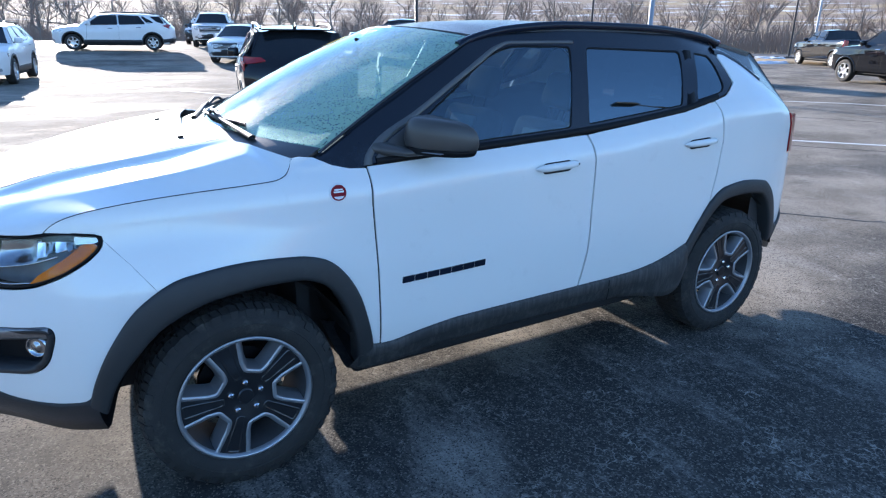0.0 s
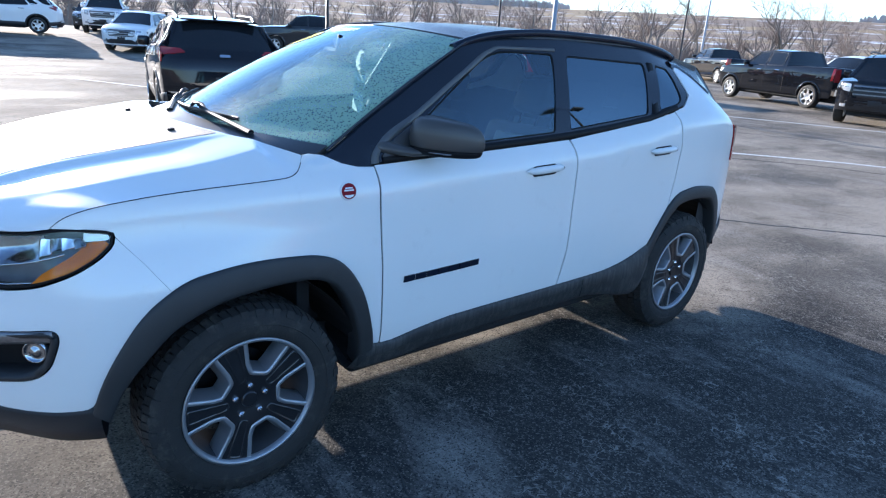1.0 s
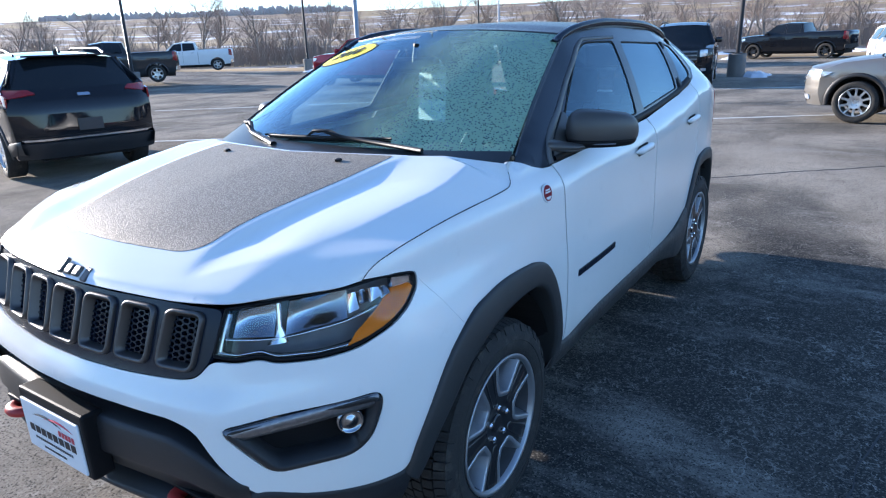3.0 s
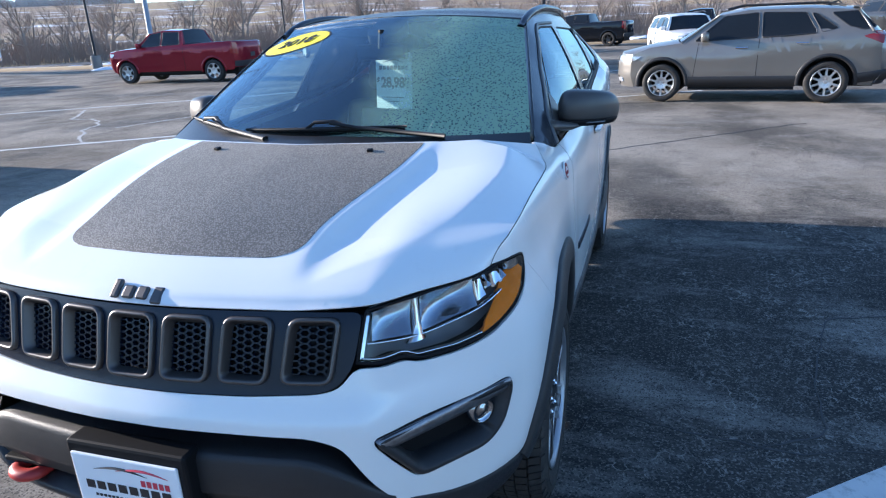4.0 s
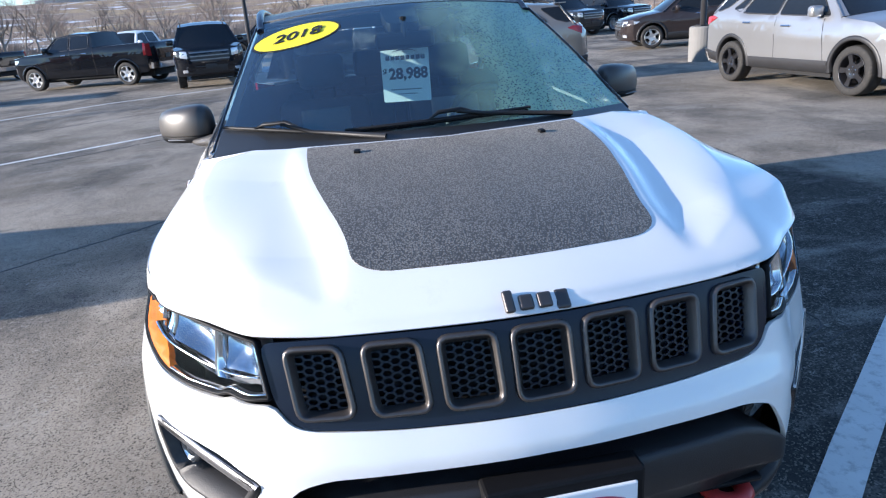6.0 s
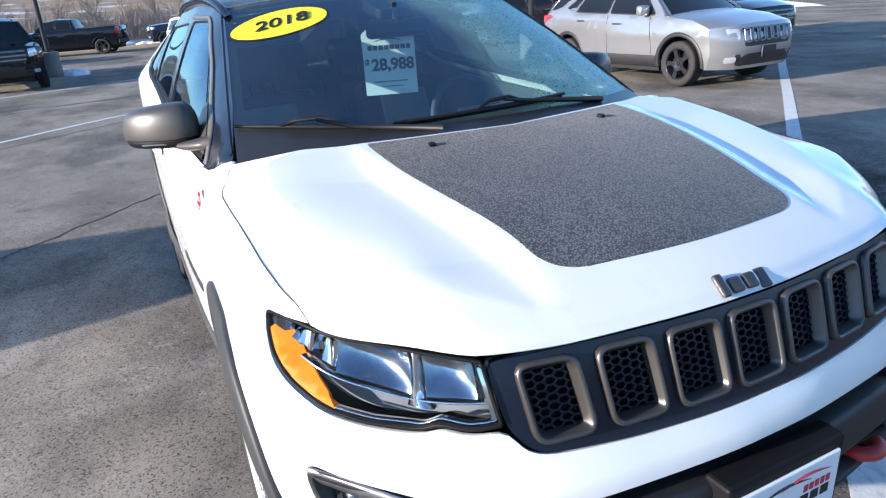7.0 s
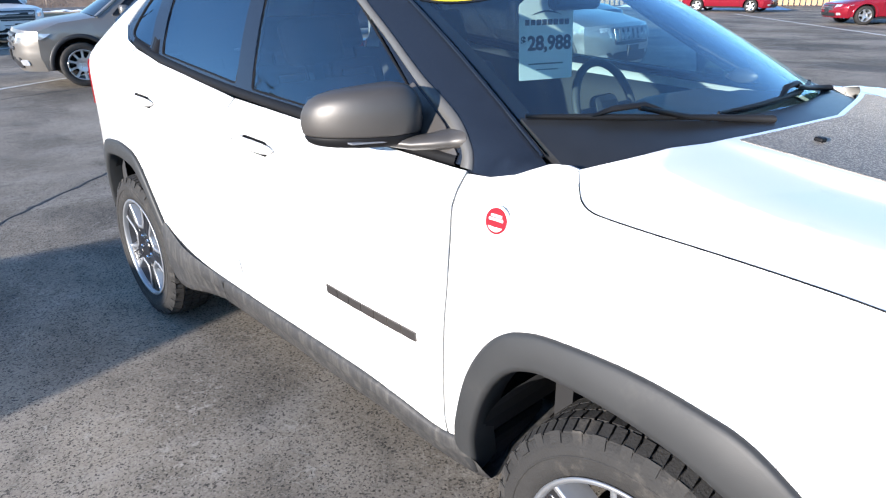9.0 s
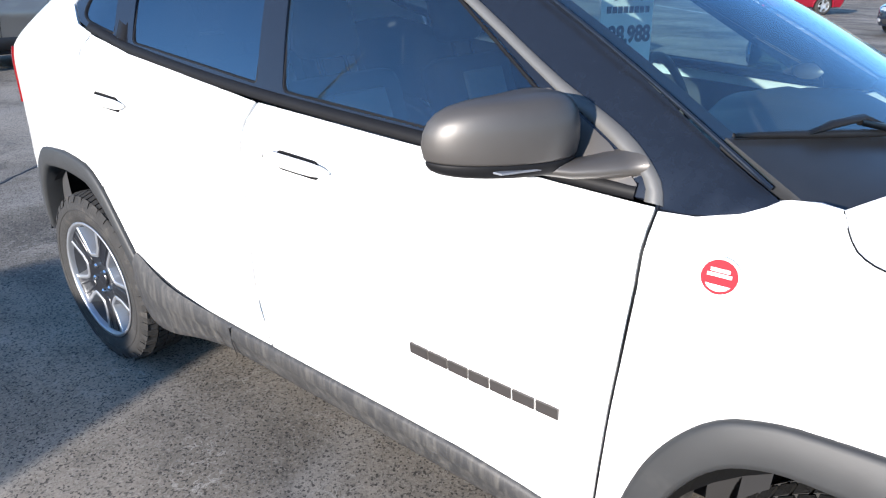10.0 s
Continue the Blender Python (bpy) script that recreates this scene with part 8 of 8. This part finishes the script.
# brush and thicket under the trees: thin crossed stems, too many to count
verts, faces = [], []
rng = np.random.default_rng(7)
for i in range(27000):
    a = radians(rng.uniform(-64, 130))
    r = rng.uniform(77, 104)
    x, y = r * math.cos(a), r * math.sin(a)
    clump = 0.55 + 0.45 * math.sin(a * 31) * math.sin(a * 53 + 1)
    h = rng.uniform(0.7, 3.0) * (0.55 + clump * 0.8) * (0.55 if math.degrees(a) < -5 else 1.2)
    lx, ly = rng.normal(0, 0.35, 2) * h * 0.6
    z = float(ground_z(x, y)) - 0.1
    w = rng.uniform(0.015, 0.04)
    b = len(verts)
    ta = a + math.pi / 2
    ux, uy = math.cos(ta) * w, math.sin(ta) * w
    verts += [(x - ux, y - uy, z), (x + ux, y + uy, z), (x + lx * 0.5 + ux * 0.6, y + ly * 0.5 + uy * 0.6, z + h * 0.6), (x + lx + ux * 0.2, y + ly + uy * 0.2, z + h), (x + lx * 0.5 - ux * 0.6, y + ly * 0.5 - uy * 0.6, z + h * 0.6)]
    faces += [(b, b + 1, b + 2, b + 4), (b + 4, b + 2, b + 3)]
    sx2, sy2 = x + lx * 0.4, y + ly * 0.4
    for j in range(2):
        b = len(verts)
        dx, dy, dz = rng.normal(0, 0.4, 3)
        verts += [(sx2, sy2, z + h * 0.4), (sx2 + ux * 0.5, sy2 + uy * 0.5, z + h * 0.42), (sx2 + dx, sy2 + dy, z + h * (0.75 + 0.2 * dz))]
        faces.append((b, b + 1, b + 2))
tagged(mesh_part("thicket", verts, faces, TWIG, None, "leafless brown brush along the road"), category="bush", kind="stuff")

# far woods on the ridge
verts, faces = [], []
for i in range(9000):
    a = radians(rng.uniform(-70, 130))
    r = rng.uniform(560, 640)
    band_on = math.sin(a * 9) + 0.6 * math.sin(a * 23 + 2)
    if band_on < -0.2:
        continue
    x, y = r * math.cos(a), r * math.sin(a)
    z = float(ground_z(x, y))
    h, w = rng.uniform(2, 6) * (0.7 + 0.3 * band_on), rng.uniform(0.5, 1.8)
    ux, uy = -math.sin(a) * w, math.cos(a) * w
    b = len(verts)
    verts += [(x - ux, y - uy, z - 1), (x + ux, y + uy, z - 1), (x + ux * 0.7, y + uy * 0.7, z + h * 0.7), (x, y, z + h), (x - ux * 0.8, y - uy * 0.8, z + h * 0.6)]
    faces += [(b, b + 1, b + 2, b + 3, b + 4)]
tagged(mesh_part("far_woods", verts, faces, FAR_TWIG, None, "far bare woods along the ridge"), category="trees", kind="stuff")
